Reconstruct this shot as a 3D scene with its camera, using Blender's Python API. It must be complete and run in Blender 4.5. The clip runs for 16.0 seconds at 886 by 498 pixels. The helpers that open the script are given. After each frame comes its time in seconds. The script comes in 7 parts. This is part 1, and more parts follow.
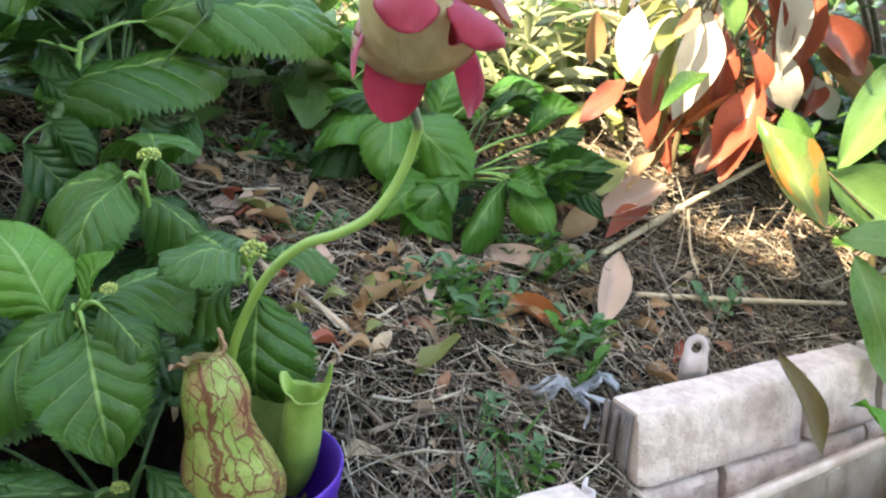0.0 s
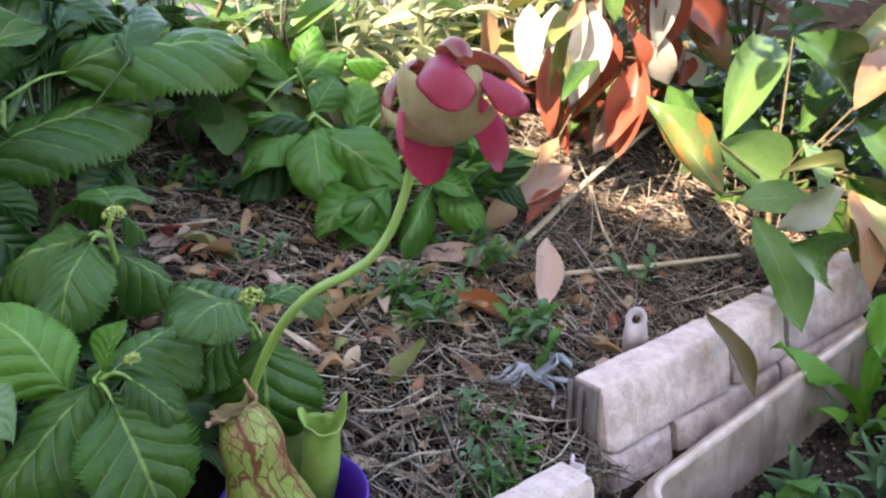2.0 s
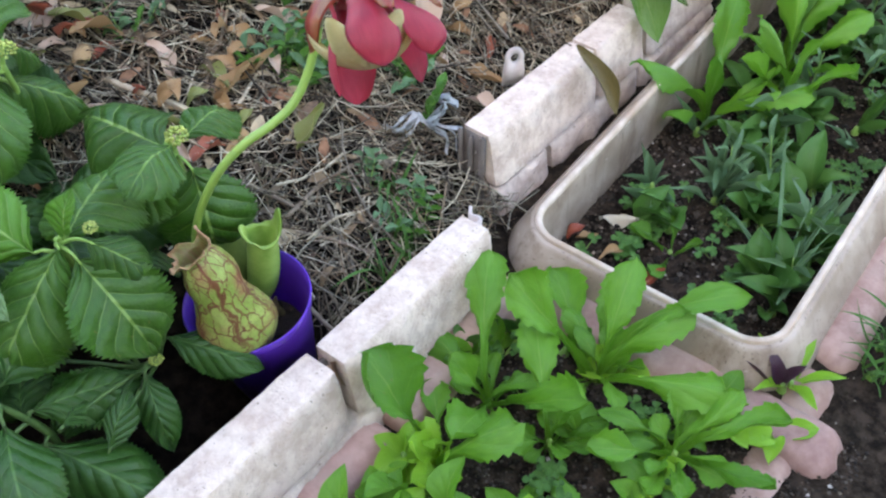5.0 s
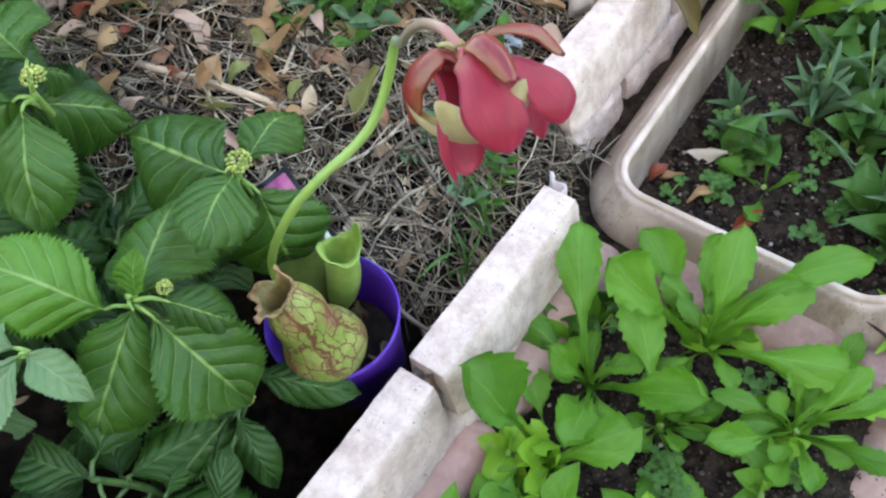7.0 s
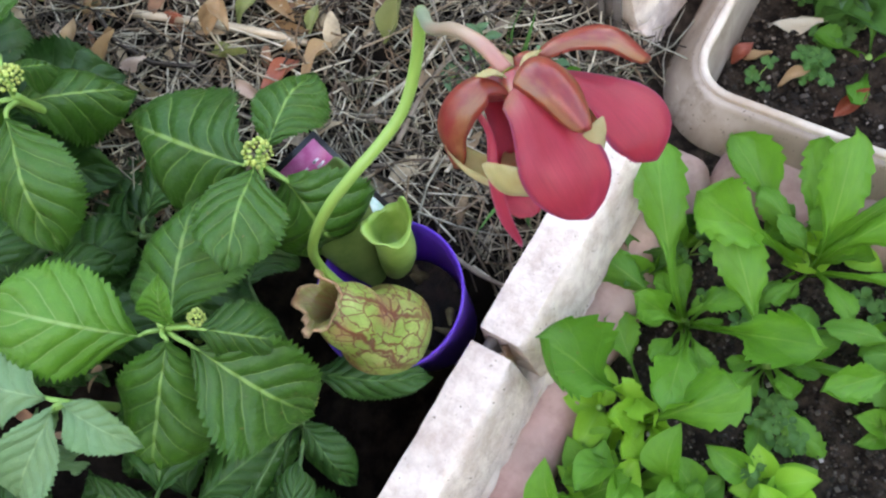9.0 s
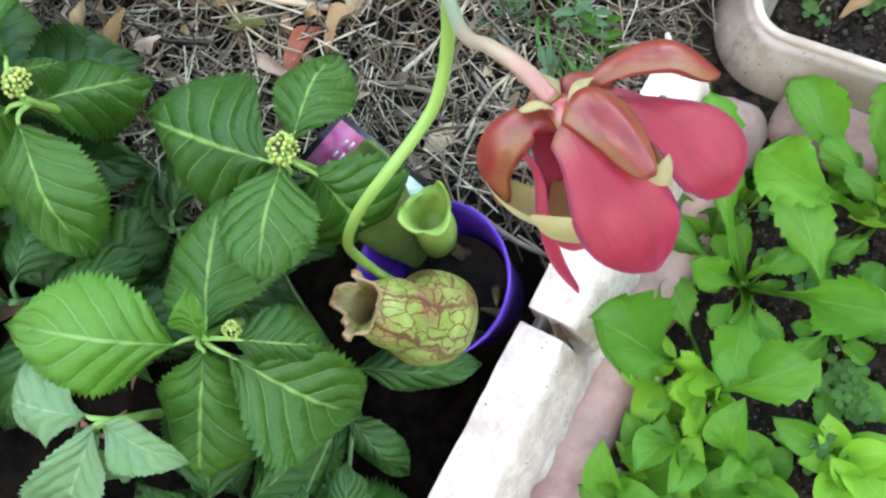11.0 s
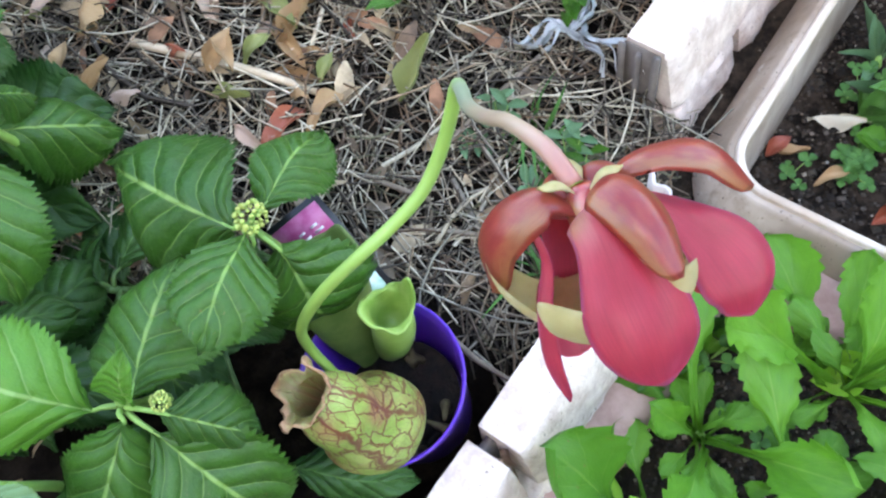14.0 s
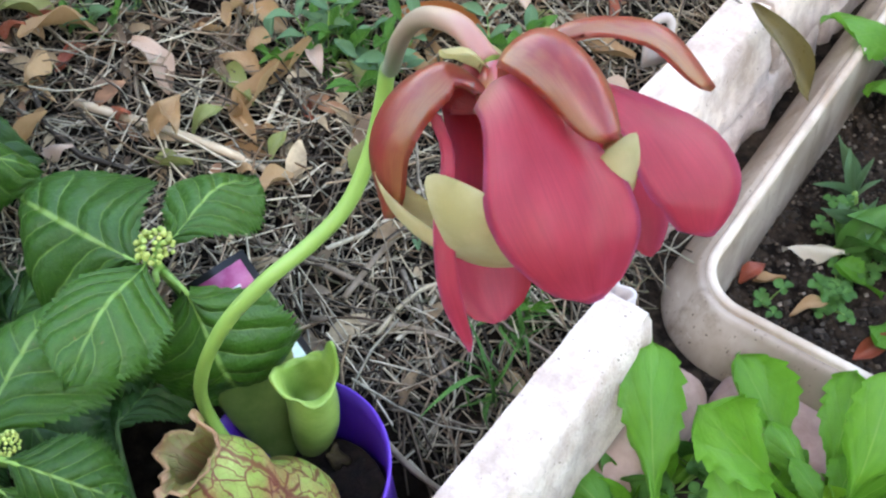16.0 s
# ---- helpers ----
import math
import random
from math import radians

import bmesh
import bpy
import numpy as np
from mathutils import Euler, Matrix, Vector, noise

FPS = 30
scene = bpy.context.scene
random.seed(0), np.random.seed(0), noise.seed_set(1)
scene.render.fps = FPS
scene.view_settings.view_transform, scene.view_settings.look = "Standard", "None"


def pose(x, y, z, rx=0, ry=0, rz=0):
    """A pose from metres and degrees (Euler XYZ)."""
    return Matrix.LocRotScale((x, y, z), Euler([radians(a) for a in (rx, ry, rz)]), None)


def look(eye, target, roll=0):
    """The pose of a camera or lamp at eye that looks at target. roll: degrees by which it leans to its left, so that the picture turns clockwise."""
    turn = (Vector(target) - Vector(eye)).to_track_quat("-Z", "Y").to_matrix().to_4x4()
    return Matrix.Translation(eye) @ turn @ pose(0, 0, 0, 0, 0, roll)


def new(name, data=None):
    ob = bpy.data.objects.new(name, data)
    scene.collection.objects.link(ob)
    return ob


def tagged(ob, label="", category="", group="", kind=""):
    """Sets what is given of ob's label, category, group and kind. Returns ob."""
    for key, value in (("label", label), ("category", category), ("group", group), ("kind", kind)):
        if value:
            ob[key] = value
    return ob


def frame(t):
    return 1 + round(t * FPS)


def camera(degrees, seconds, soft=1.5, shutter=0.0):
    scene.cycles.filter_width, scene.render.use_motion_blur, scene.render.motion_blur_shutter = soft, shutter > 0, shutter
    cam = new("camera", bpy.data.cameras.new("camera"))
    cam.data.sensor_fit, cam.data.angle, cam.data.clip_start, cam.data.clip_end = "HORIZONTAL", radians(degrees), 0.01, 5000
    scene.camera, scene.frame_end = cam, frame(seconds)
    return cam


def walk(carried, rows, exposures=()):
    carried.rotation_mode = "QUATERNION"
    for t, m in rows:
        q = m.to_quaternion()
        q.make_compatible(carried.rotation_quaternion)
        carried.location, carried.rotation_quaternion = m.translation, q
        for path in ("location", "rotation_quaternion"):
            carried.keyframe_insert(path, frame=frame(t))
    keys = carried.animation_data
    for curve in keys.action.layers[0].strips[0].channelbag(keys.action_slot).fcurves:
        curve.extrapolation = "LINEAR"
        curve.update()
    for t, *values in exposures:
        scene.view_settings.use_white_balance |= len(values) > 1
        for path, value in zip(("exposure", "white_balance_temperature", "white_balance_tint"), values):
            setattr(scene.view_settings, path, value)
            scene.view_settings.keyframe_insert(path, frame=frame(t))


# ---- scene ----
cam = camera(53.6, 16.0, soft=2.3)
METRES, EYE, TILT, LEAN, TURN = 1.0, 0.5, -22.0, 2.0, -30.0
ROWS = [
    (0.0, 0.0, 0.0, 0.0, 0.0, 0.0, -0.0),
    (0.5, -0.0117, 0.0044, 0.0159, -1.07, 1.48, 3.54),
    (1.0, -0.0311, -0.0019, 0.0129, -4.29, 1.67, 7.04),
    (1.5, -0.0568, -0.0196, 0.0213, -7.64, 0.28, 7.85),
    (2.0, -0.0909, -0.0398, 0.0422, -9.46, -2.43, 7.38),
    (2.5, -0.1135, -0.0557, 0.0604, -12.3, -5.36, 5.92),
    (3.0, -0.115, -0.0748, 0.1022, -12.64, -9.02, 4.76),
    (3.5, -0.1072, -0.061, 0.1297, -13.55, -12.38, 5.58),
    (4.0, -0.1145, -0.0672, 0.1611, -16.38, -21.26, 6.08),
    (6.5, -0.1046, 0.0293, 0.2828, -21.53, -37.42, 14.38),
    (7.0, -0.1026, 0.0578, 0.2948, -21.8, -40.65, 15.43),
    (7.5, -0.0883, 0.0868, 0.3014, -23.9, -44.91, 18.03),
    (8.0, -0.0833, 0.1094, 0.2988, -25.03, -49.74, 20.21),
    (8.5, -0.0654, 0.1429, 0.3171, -24.86, -50.85, 22.27),
    (9.0, -0.0507, 0.1742, 0.3003, -23.92, -52.44, 22.85),
    (11.5, -0.0153, 0.2416, 0.3122, -26.79, -63.61, 29.65),
    (12.0, 0.0263, 0.2633, 0.3021, -27.15, -65.9, 32.17),
    (12.5, 0.0546, 0.2756, 0.28, -20.48, -63.21, 32.45),
    (13.0, 0.0307, 0.2601, 0.2813, -21.71, -58.3, 27.31),
    (13.5, -0.0107, 0.2458, 0.2799, -21.09, -54.17, 22.94),
    (14.0, -0.0511, 0.2377, 0.2778, -20.17, -48.35, 18.6),
    (14.5, -0.0724, 0.2301, 0.2522, -20.18, -42.45, 15.75),
    (15.0, -0.0906, 0.2339, 0.2304, -20.53, -37.89, 14.47),
    (15.5, -0.0855, 0.234, 0.2065, -18.86, -36.57, 13.53),
    (16.0, -0.0558, 0.2349, 0.1897, -18.21, -35.61, 14.49),
]
BETWEEN = [
    (4.2, look((-0.095, 0.049, 0.692), (0.918, 1.003, -0.745), -3.0)),
    (6.3, look((-0.024, 0.149, 0.761), (0.754, 0.949, -0.898), -12.5)),
    (9.2, look((0.109, 0.266, 0.709), (0.340, 0.976, -1.146), -45.0)),
    (11.3, look((0.151, 0.295, 0.694), (0.090, 0.976, -1.186), -70.6)),
]
PATH_ROWS = [(t, pose(0, 0, EYE, TILT, LEAN, TURN) @ pose(METRES * x, METRES * y, METRES * z, 90 + pitch, roll, yaw)) for t, x, y, z, yaw, pitch, roll in ROWS]
walk(cam, sorted(PATH_ROWS + BETWEEN, key=lambda row: row[0]), exposures=[(0.0, 3.0, 7900, 13), (1.5, 2.65, 7500, 19), (2.5, 2.73, 7300, 28), (3.5, 2.85, 7200, 25), (4.0, 2.96, 7500, 15), (6.5, 3.07, 7900, 13), (9.0, 3.15, 8300, 14), (11.5, 3.5, 8300, 6), (13.2, 3.44, 8100, 11), (14.0, 3.46, 7500, 12), (16.0, 3.3, 7900, 12)])

# ---- light ----
SUN_AZ, SUN_EL = 252.0, 52.0      # where the sun stands: degrees clockwise from +y, and above the ground
world = bpy.data.worlds.new("sky")
scene.world = world
world.use_nodes = True
wn = world.node_tree.nodes
sky = wn.new("ShaderNodeTexSky")
sky.sky_type, sky.sun_disc = "NISHITA", False
sky.sun_elevation, sky.sun_rotation = radians(SUN_EL), radians(SUN_AZ)
wn["Background"].inputs["Strength"].default_value = 0.15
world.node_tree.links.new(sky.outputs[0], wn["Background"].inputs["Color"])
sun = new("sun", bpy.data.lights.new("sun", "SUN"))
sun.data.energy, sun.data.angle, sun.data.color = 3.2, radians(0.55), (1.0, 0.93, 0.82)
sx, sy = math.sin(radians(SUN_AZ)), math.cos(radians(SUN_AZ))
sun.matrix_world = look((4 * sx, 4 * sy, 4 * math.tan(radians(SUN_EL))), (0, 0, 0))


# ---- material helpers ----
class Nodes:
    """A node material put together by short calls."""

    def __init__(self, name):
        self.mat = bpy.data.materials.new(name)
        self.mat.use_nodes = True
        self.tree = self.mat.node_tree
        self.bsdf = self.tree.nodes["Principled BSDF"]
        self.out = self.tree.nodes["Material Output"]

    def node(self, kind, **values):
        n = self.tree.nodes.new(kind)
        for key, value in values.items():
            setattr(n, key, value)
        return n

    def join(self, a, b):
        self.tree.links.new(a, b)

    def put(self, socket, value):
        if isinstance(value, bpy.types.NodeSocket):
            self.join(value, socket)
        elif value is not None:
            socket.default_value = value

    def math(self, op, a, b=None, c=None):
        n = self.node("ShaderNodeMath", operation=op)
        for s, v in zip(n.inputs, (a, b, c)):
            self.put(s, v)
        return n.outputs[0]

    def ramp(self, x, lo, hi, a=0.0, b=1.0):
        n = self.node("ShaderNodeMapRange", interpolation_type="SMOOTHSTEP")
        for s, v in zip(n.inputs, (x, lo, hi, a, b)):
            self.put(s, v)
        return n.outputs[0]

    def mix(self, f, a, b, blend="MIX"):
        n = self.node("ShaderNodeMix", data_type="RGBA", blend_type=blend)
        self.put(n.inputs[0], f)
        for s, v in ((n.inputs[6], a), (n.inputs[7], b)):
            self.put(s, (*v, 1.0) if isinstance(v, tuple) else v)
        return n.outputs[2]

    def coords(self, which="Object"):
        return self.node("ShaderNodeTexCoord").outputs[which]

    def noise(self, scale, detail=4.0, rough=0.55, where=None, out="Fac", stretch=None):
        n = self.node("ShaderNodeTexNoise")
        n.inputs["Scale"].default_value, n.inputs["Detail"].default_value = scale, detail
        n.inputs["Roughness"].default_value = rough
        where = where or self.coords()
        if stretch:
            m = self.node("ShaderNodeMapping")
            m.inputs["Scale"].default_value = stretch
            self.join(where, m.inputs["Vector"])
            where = m.outputs[0]
        self.join(where, n.inputs["Vector"])
        return n.outputs[out]

    def cells(self, scale, feature="F1", where=None, out="Distance"):
        n = self.node("ShaderNodeTexVoronoi", feature=feature)
        n.inputs["Scale"].default_value = scale
        self.join(where or self.coords(), n.inputs["Vector"])
        return n.outputs[out]

    def chance(self):
        return self.node("ShaderNodeObjectInfo").outputs["Random"]

    def island(self):
        return self.node("ShaderNodeNewGeometry").outputs["Random Per Island"]

    def uv(self):
        n = self.node("ShaderNodeSeparateXYZ")
        self.join(self.coords("UV"), n.inputs[0])
        return n.outputs[0], n.outputs[1]

    def bump(self, height, strength=0.4, distance=0.001):
        n = self.node("ShaderNodeBump")
        n.inputs["Strength"].default_value, n.inputs["Distance"].default_value = strength, distance
        self.join(height, n.inputs["Height"])
        self.join(n.outputs[0], self.bsdf.inputs["Normal"])

    def finish(self, colour, rough=0.5, spec=0.5, sheer=0.0, sheer_colour=None):
        self.put(self.bsdf.inputs["Base Color"], (*colour, 1.0) if isinstance(colour, tuple) else colour)
        self.put(self.bsdf.inputs["Roughness"], rough)
        self.bsdf.inputs["Specular IOR Level"].default_value = spec
        if sheer:
            t = self.node("ShaderNodeBsdfTranslucent")
            self.put(t.inputs["Color"], sheer_colour or colour)
            m = self.node("ShaderNodeMixShader")
            m.inputs[0].default_value = sheer
            self.join(self.bsdf.outputs[0], m.inputs[1])
            self.join(t.outputs[0], m.inputs[2])
            self.join(m.outputs[0], self.out.inputs[0])
        return self.mat


def leaf_material(name, dark, light, vein, count=7.0, slope=0.9, rough=0.52, sheer=0.2, vein_width=0.07, blotch=None, pucker=0.06, show=0.42):
    """A leaf: u runs along the midrib, v from edge to edge. Pale midrib and side veins that curve forwards, a quilted mottled blade."""
    n = Nodes(name)
    u, v = n.uv()
    side = n.math("ABSOLUTE", n.math("MULTIPLY_ADD", v, 2.0, -1.0))
    wobble = n.math("MULTIPLY_ADD", n.noise(5.0, 2.0, 0.5, n.coords("UV")), 0.05, -0.025)
    lean = n.math("MULTIPLY", n.math("POWER", side, 0.85), slope / count * 1.6)
    wave = n.math("FRACT", n.math("MULTIPLY_ADD", n.math("SUBTRACT", n.math("ADD", u, wobble), lean), count, 10.0))
    gap = n.math("ABSOLUTE", n.math("SUBTRACT", wave, 0.5))
    ribs = n.ramp(gap, 0.5 - vein_width, 0.5)
    ribs = n.math("MULTIPLY", ribs, n.ramp(side, 1.0, 0.45))
    mid = n.math("MULTIPLY", n.ramp(side, 0.05, 0.012), n.ramp(u, 1.0, 0.5, 0.25, 1.0))
    net = n.ramp(n.cells(60.0, "DISTANCE_TO_EDGE", n.coords("UV")), 0.06, 0.0)
    veins = n.math("MAXIMUM", mid, n.math("MULTIPLY", ribs, 0.55))
    veins = n.math("MAXIMUM", veins, n.math("MULTIPLY", net, 0.18))
    blade = n.mix(n.noise(7.0, 4.0, 0.65, n.coords("UV")), dark, light)
    blade = n.mix(n.math("MULTIPLY", n.chance(), 0.6), blade, light)
    blade = n.mix(n.math("MULTIPLY", n.ramp(n.math("FRACT", n.math("MULTIPLY", n.chance(), 5.3)), 0.45, 1.0), 0.65), blade, dark)
    if blotch:
        blade = n.mix(n.ramp(n.noise(3.0, 3.0, 0.6, n.coords("UV")), 0.48, 0.62), blade, blotch)
    # Blade darkened in the creases beside the side veins: quilting shade in the colour.
    crease_shade = n.ramp(gap, 0.26, 0.46)
    blade = n.mix(n.math("MULTIPLY", n.math("MULTIPLY", crease_shade, n.ramp(side, 1.0, 0.7)), pucker * 0.7), blade, dark)
    spots = n.math("MULTIPLY", n.ramp(n.noise(16.0, 2.0, 0.5, n.coords("UV")), 0.70, 0.74), n.ramp(n.math("FRACT", n.math("MULTIPLY", n.chance(), 9.7)), 0.55, 0.75))
    blade = n.mix(n.math("MULTIPLY", spots, 0.6), blade, (0.16, 0.12, 0.04))
    colour = n.mix(n.math("MULTIPLY", veins, show), blade, vein)
    n.bump(n.math("MULTIPLY_ADD", n.math("POWER", n.math("MULTIPLY", gap, 2.0), 2.0), -pucker, n.math("MULTIPLY", n.noise(26.0, 3.0, 0.6, n.coords("UV")), 0.35)), 0.3 + 0.9 * min(pucker, 0.6), 0.004)
    return n.finish(colour, n.ramp(n.noise(12.0, 3.0, 0.6, n.coords("UV")), 0.3, 0.7, rough - 0.10, rough + 0.12), 0.38, sheer)


def mottled(name, a, b, scale=30.0, rough=0.7, bump=0.3, depth=0.001, vary=0.0, spec=0.4, sheer=0.0, by_island=False, fine=4.0, c=None):
    """A plain surface with grain at two scales."""
    n = Nodes(name)
    colour = n.mix(n.ramp(n.noise(scale, 5.0, 0.6), 0.32, 0.68), a, b)
    if c:
        colour = n.mix(n.ramp(n.noise(scale * 0.23, 3.0), 0.5, 0.72), colour, c)
    if vary:
        pick = n.island() if by_island else n.chance()
        dim = n.node("ShaderNodeHueSaturation")
        n.join(colour, dim.inputs["Color"])
        n.join(n.ramp(pick, 0.0, 1.0, 1.0 - vary, 1.0 + vary), dim.inputs["Value"])
        n.join(n.ramp(n.math("FRACT", n.math("MULTIPLY", pick, 7.31)), 0.0, 1.0, 0.5 - vary * 0.06, 0.5 + vary * 0.06), dim.inputs["Hue"])
        colour = dim.outputs[0]
    if bump:
        n.bump(n.math("MULTIPLY_ADD", n.noise(scale * fine, 4.0), 0.5, n.noise(scale, 3.0)), bump, depth)
    return n.finish(colour, rough, spec, sheer)


def palette(name, colours, rough=0.7, grain=60.0, sheer=0.0, pick="island"):
    """One of several colours for each separate piece of a mesh (or for each object), with grain."""
    n = Nodes(name)
    r = n.node("ShaderNodeValToRGB")
    r.color_ramp.interpolation = "CONSTANT"
    while len(r.color_ramp.elements) < len(colours):
        r.color_ramp.elements.new(0.5)
    for i, c in enumerate(colours):
        r.color_ramp.elements[i].position = i / len(colours)
        r.color_ramp.elements[i].color = (*c, 1.0)
    n.join(n.island() if pick == "island" else n.chance(), r.inputs[0])
    shade = n.ramp(n.noise(grain, 3.0), 0.3, 0.7, 0.65, 1.2)
    n.bump(n.noise(grain * 3, 2.0), 0.25, 0.0008)
    return n.finish(n.mix(1.0, r.outputs[0], shade, "MULTIPLY"), rough, 0.3, sheer)


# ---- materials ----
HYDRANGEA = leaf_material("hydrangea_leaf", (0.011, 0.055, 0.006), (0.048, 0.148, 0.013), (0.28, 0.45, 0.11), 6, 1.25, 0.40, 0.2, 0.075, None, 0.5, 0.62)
# Darker copy: painted shade on inner and low leaves, deeper green on tall ones.
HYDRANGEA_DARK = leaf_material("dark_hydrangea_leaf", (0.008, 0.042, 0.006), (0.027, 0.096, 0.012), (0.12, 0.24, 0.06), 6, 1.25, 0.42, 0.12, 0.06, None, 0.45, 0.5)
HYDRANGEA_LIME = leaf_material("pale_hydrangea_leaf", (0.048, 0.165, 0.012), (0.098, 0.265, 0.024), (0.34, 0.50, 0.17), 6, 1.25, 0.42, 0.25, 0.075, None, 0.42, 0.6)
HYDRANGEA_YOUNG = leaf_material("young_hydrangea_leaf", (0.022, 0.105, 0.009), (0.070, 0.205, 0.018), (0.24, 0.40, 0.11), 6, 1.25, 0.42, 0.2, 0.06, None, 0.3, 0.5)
HYDRANGEA_SILVER = leaf_material("unfolding_hydrangea_leaf", (0.13, 0.25, 0.10), (0.22, 0.36, 0.16), (0.34, 0.48, 0.22), 6, 1.25, 0.5, 0.25, 0.06, None, 0.4, 0.5)
SPOON = leaf_material("rosette_leaf", (0.042, 0.160, 0.012), (0.130, 0.345, 0.026), (0.28, 0.45, 0.10), 5, 1.3, 0.45, 0.3, 0.03, None, 0.2, 0.4)
CLOVER = leaf_material("clover_leaf", (0.028, 0.105, 0.018), (0.075, 0.20, 0.035), (0.12, 0.26, 0.06), 4, 1.0, 0.5, 0.25, 0.03, None, 0.1)
LIME_LEAF = leaf_material("lime_leaf", (0.155, 0.38, 0.025), (0.25, 0.51, 0.045), (0.35, 0.58, 0.12), 5, 1.2, 0.5, 0.35, 0.04)
LAUREL = leaf_material("laurel_leaf", (0.10, 0.225, 0.045), (0.19, 0.33, 0.10), (0.36, 0.48, 0.16), 9, 0.8, 0.3, 0.38, 0.03)
# Darker laurel: painted shade on the shrubs, dark green leaves on the branches.
LAUREL_DARK = leaf_material("dark_laurel_leaf", (0.035, 0.09, 0.02), (0.07, 0.16, 0.03), (0.12, 0.22, 0.05), 9, 0.8, 0.25, 0.15, 0.03)
RUSSET = leaf_material("russet_leaf", (0.24, 0.045, 0.025), (0.40, 0.12, 0.065), (0.42, 0.18, 0.10), 9, 0.8, 0.35, 0.2, 0.03)
CREAM_LEAF = leaf_material("cream_leaf", (0.52, 0.46, 0.33), (0.70, 0.64, 0.51), (0.50, 0.44, 0.30), 9, 0.8, 0.4, 0.25, 0.03)
PINK_LEAF = leaf_material("pinkish_leaf", (0.46, 0.30, 0.22), (0.60, 0.45, 0.34), (0.62, 0.50, 0.38), 9, 0.8, 0.5, 0.2, 0.03)
TAN_LEAF = leaf_material("tan_leaf", (0.26, 0.14, 0.06), (0.44, 0.28, 0.14), (0.45, 0.33, 0.18), 8, 0.8, 0.6, 0.15, 0.03)
RED_OLIVE = leaf_material("reddish_olive_leaf", (0.30, 0.10, 0.055), (0.36, 0.22, 0.10), (0.42, 0.28, 0.14), 9, 0.8, 0.4, 0.2, 0.03, (0.26, 0.20, 0.08))
OLIVE_LEAF = leaf_material("olive_leaf", (0.15, 0.18, 0.05), (0.26, 0.27, 0.09), (0.40, 0.36, 0.12), 9, 0.8, 0.4, 0.2, 0.03)
PALE_LEAF = leaf_material("pale_green_leaf", (0.25, 0.30, 0.13), (0.42, 0.44, 0.25), (0.48, 0.48, 0.30), 9, 0.8, 0.4, 0.3, 0.03)
BICOLOUR = leaf_material("green_and_orange_leaf", (0.11, 0.165, 0.05), (0.20, 0.25, 0.09), (0.45, 0.50, 0.15), 9, 0.8, 0.35, 0.25, 0.03, (0.50, 0.16, 0.03))
BROWN_OLIVE = leaf_material("brownish_olive_leaf", (0.085, 0.065, 0.020), (0.17, 0.125, 0.040), (0.20, 0.15, 0.06), 9, 0.8, 0.35, 0.15, 0.03)
ORANGE_LEAF = leaf_material("orange_leaf", (0.36, 0.09, 0.03), (0.52, 0.20, 0.07), (0.50, 0.26, 0.12), 9, 0.8, 0.35, 0.25, 0.03)
OLIVE_GREY = leaf_material("greyish_olive_leaf", (0.15, 0.16, 0.075), (0.27, 0.26, 0.15), (0.32, 0.32, 0.18), 9, 0.8, 0.35, 0.2, 0.03)
PURPLE_LEAF = leaf_material("purple_leaf", (0.03, 0.012, 0.022), (0.06, 0.02, 0.04), (0.10, 0.04, 0.06), 6, 0.8, 0.4, 0.1, 0.03)
GREY_GREEN = leaf_material("grey_green_leaf", (0.062, 0.145, 0.062), (0.125, 0.235, 0.112), (0.19, 0.30, 0.155), 5, 1.0, 0.6, 0.2, 0.04)
STEM_GREEN = mottled("green_stem", (0.16, 0.30, 0.06), (0.22, 0.38, 0.09), 120, 0.45, 0.15)
STEM_DARK = mottled("dark_green_stem", (0.035, 0.085, 0.02), (0.07, 0.14, 0.035), 120, 0.5, 0.15)
STEM_BROWN = mottled("brown_stem", (0.10, 0.075, 0.035), (0.17, 0.14, 0.06), 160, 0.7, 0.4)
BUD = mottled("pale_bud", (0.20, 0.28, 0.045), (0.42, 0.47, 0.13), 300, 0.55, 0.2, vary=0.2, by_island=True)
STRAW = palette("straw", [(0.42, 0.345, 0.235), (0.17, 0.13, 0.09), (0.60, 0.52, 0.38), (0.28, 0.20, 0.13), (0.05, 0.038, 0.028), (0.44, 0.38, 0.28), (0.20, 0.165, 0.125), (0.09, 0.07, 0.05), (0.30, 0.27, 0.20), (0.055, 0.042, 0.03)], 0.75, 90)
ROT = palette("rotting_stalks", [(0.10, 0.06, 0.035), (0.17, 0.105, 0.06), (0.06, 0.04, 0.026), (0.22, 0.15, 0.09), (0.13, 0.12, 0.07), (0.035, 0.026, 0.018), (0.28, 0.22, 0.15)], 0.8, 90)
LITTER = palette("leaf_litter", [(0.24, 0.16, 0.09), (0.33, 0.24, 0.14), (0.15, 0.095, 0.06), (0.42, 0.32, 0.20), (0.26, 0.13, 0.07), (0.20, 0.15, 0.10)], 0.7, 90, 0.1)
CANE = mottled("dry_cane", (0.44, 0.34, 0.21), (0.58, 0.47, 0.32), 60, 0.6, 0.3, vary=0.15)
TWIG = mottled("brown_twig", (0.13, 0.095, 0.065), (0.22, 0.17, 0.12), 90, 0.8, 0.4)
POT = mottled("purple_plastic", (0.085, 0.018, 0.36), (0.11, 0.028, 0.45), 25, 0.32, 0.05, 0.0003, spec=0.5, sheer=0.12)
POT_SOIL = mottled("potting_mix", (0.008, 0.006, 0.005), (0.024, 0.016, 0.011), 120, 0.9, 0.8, 0.004)
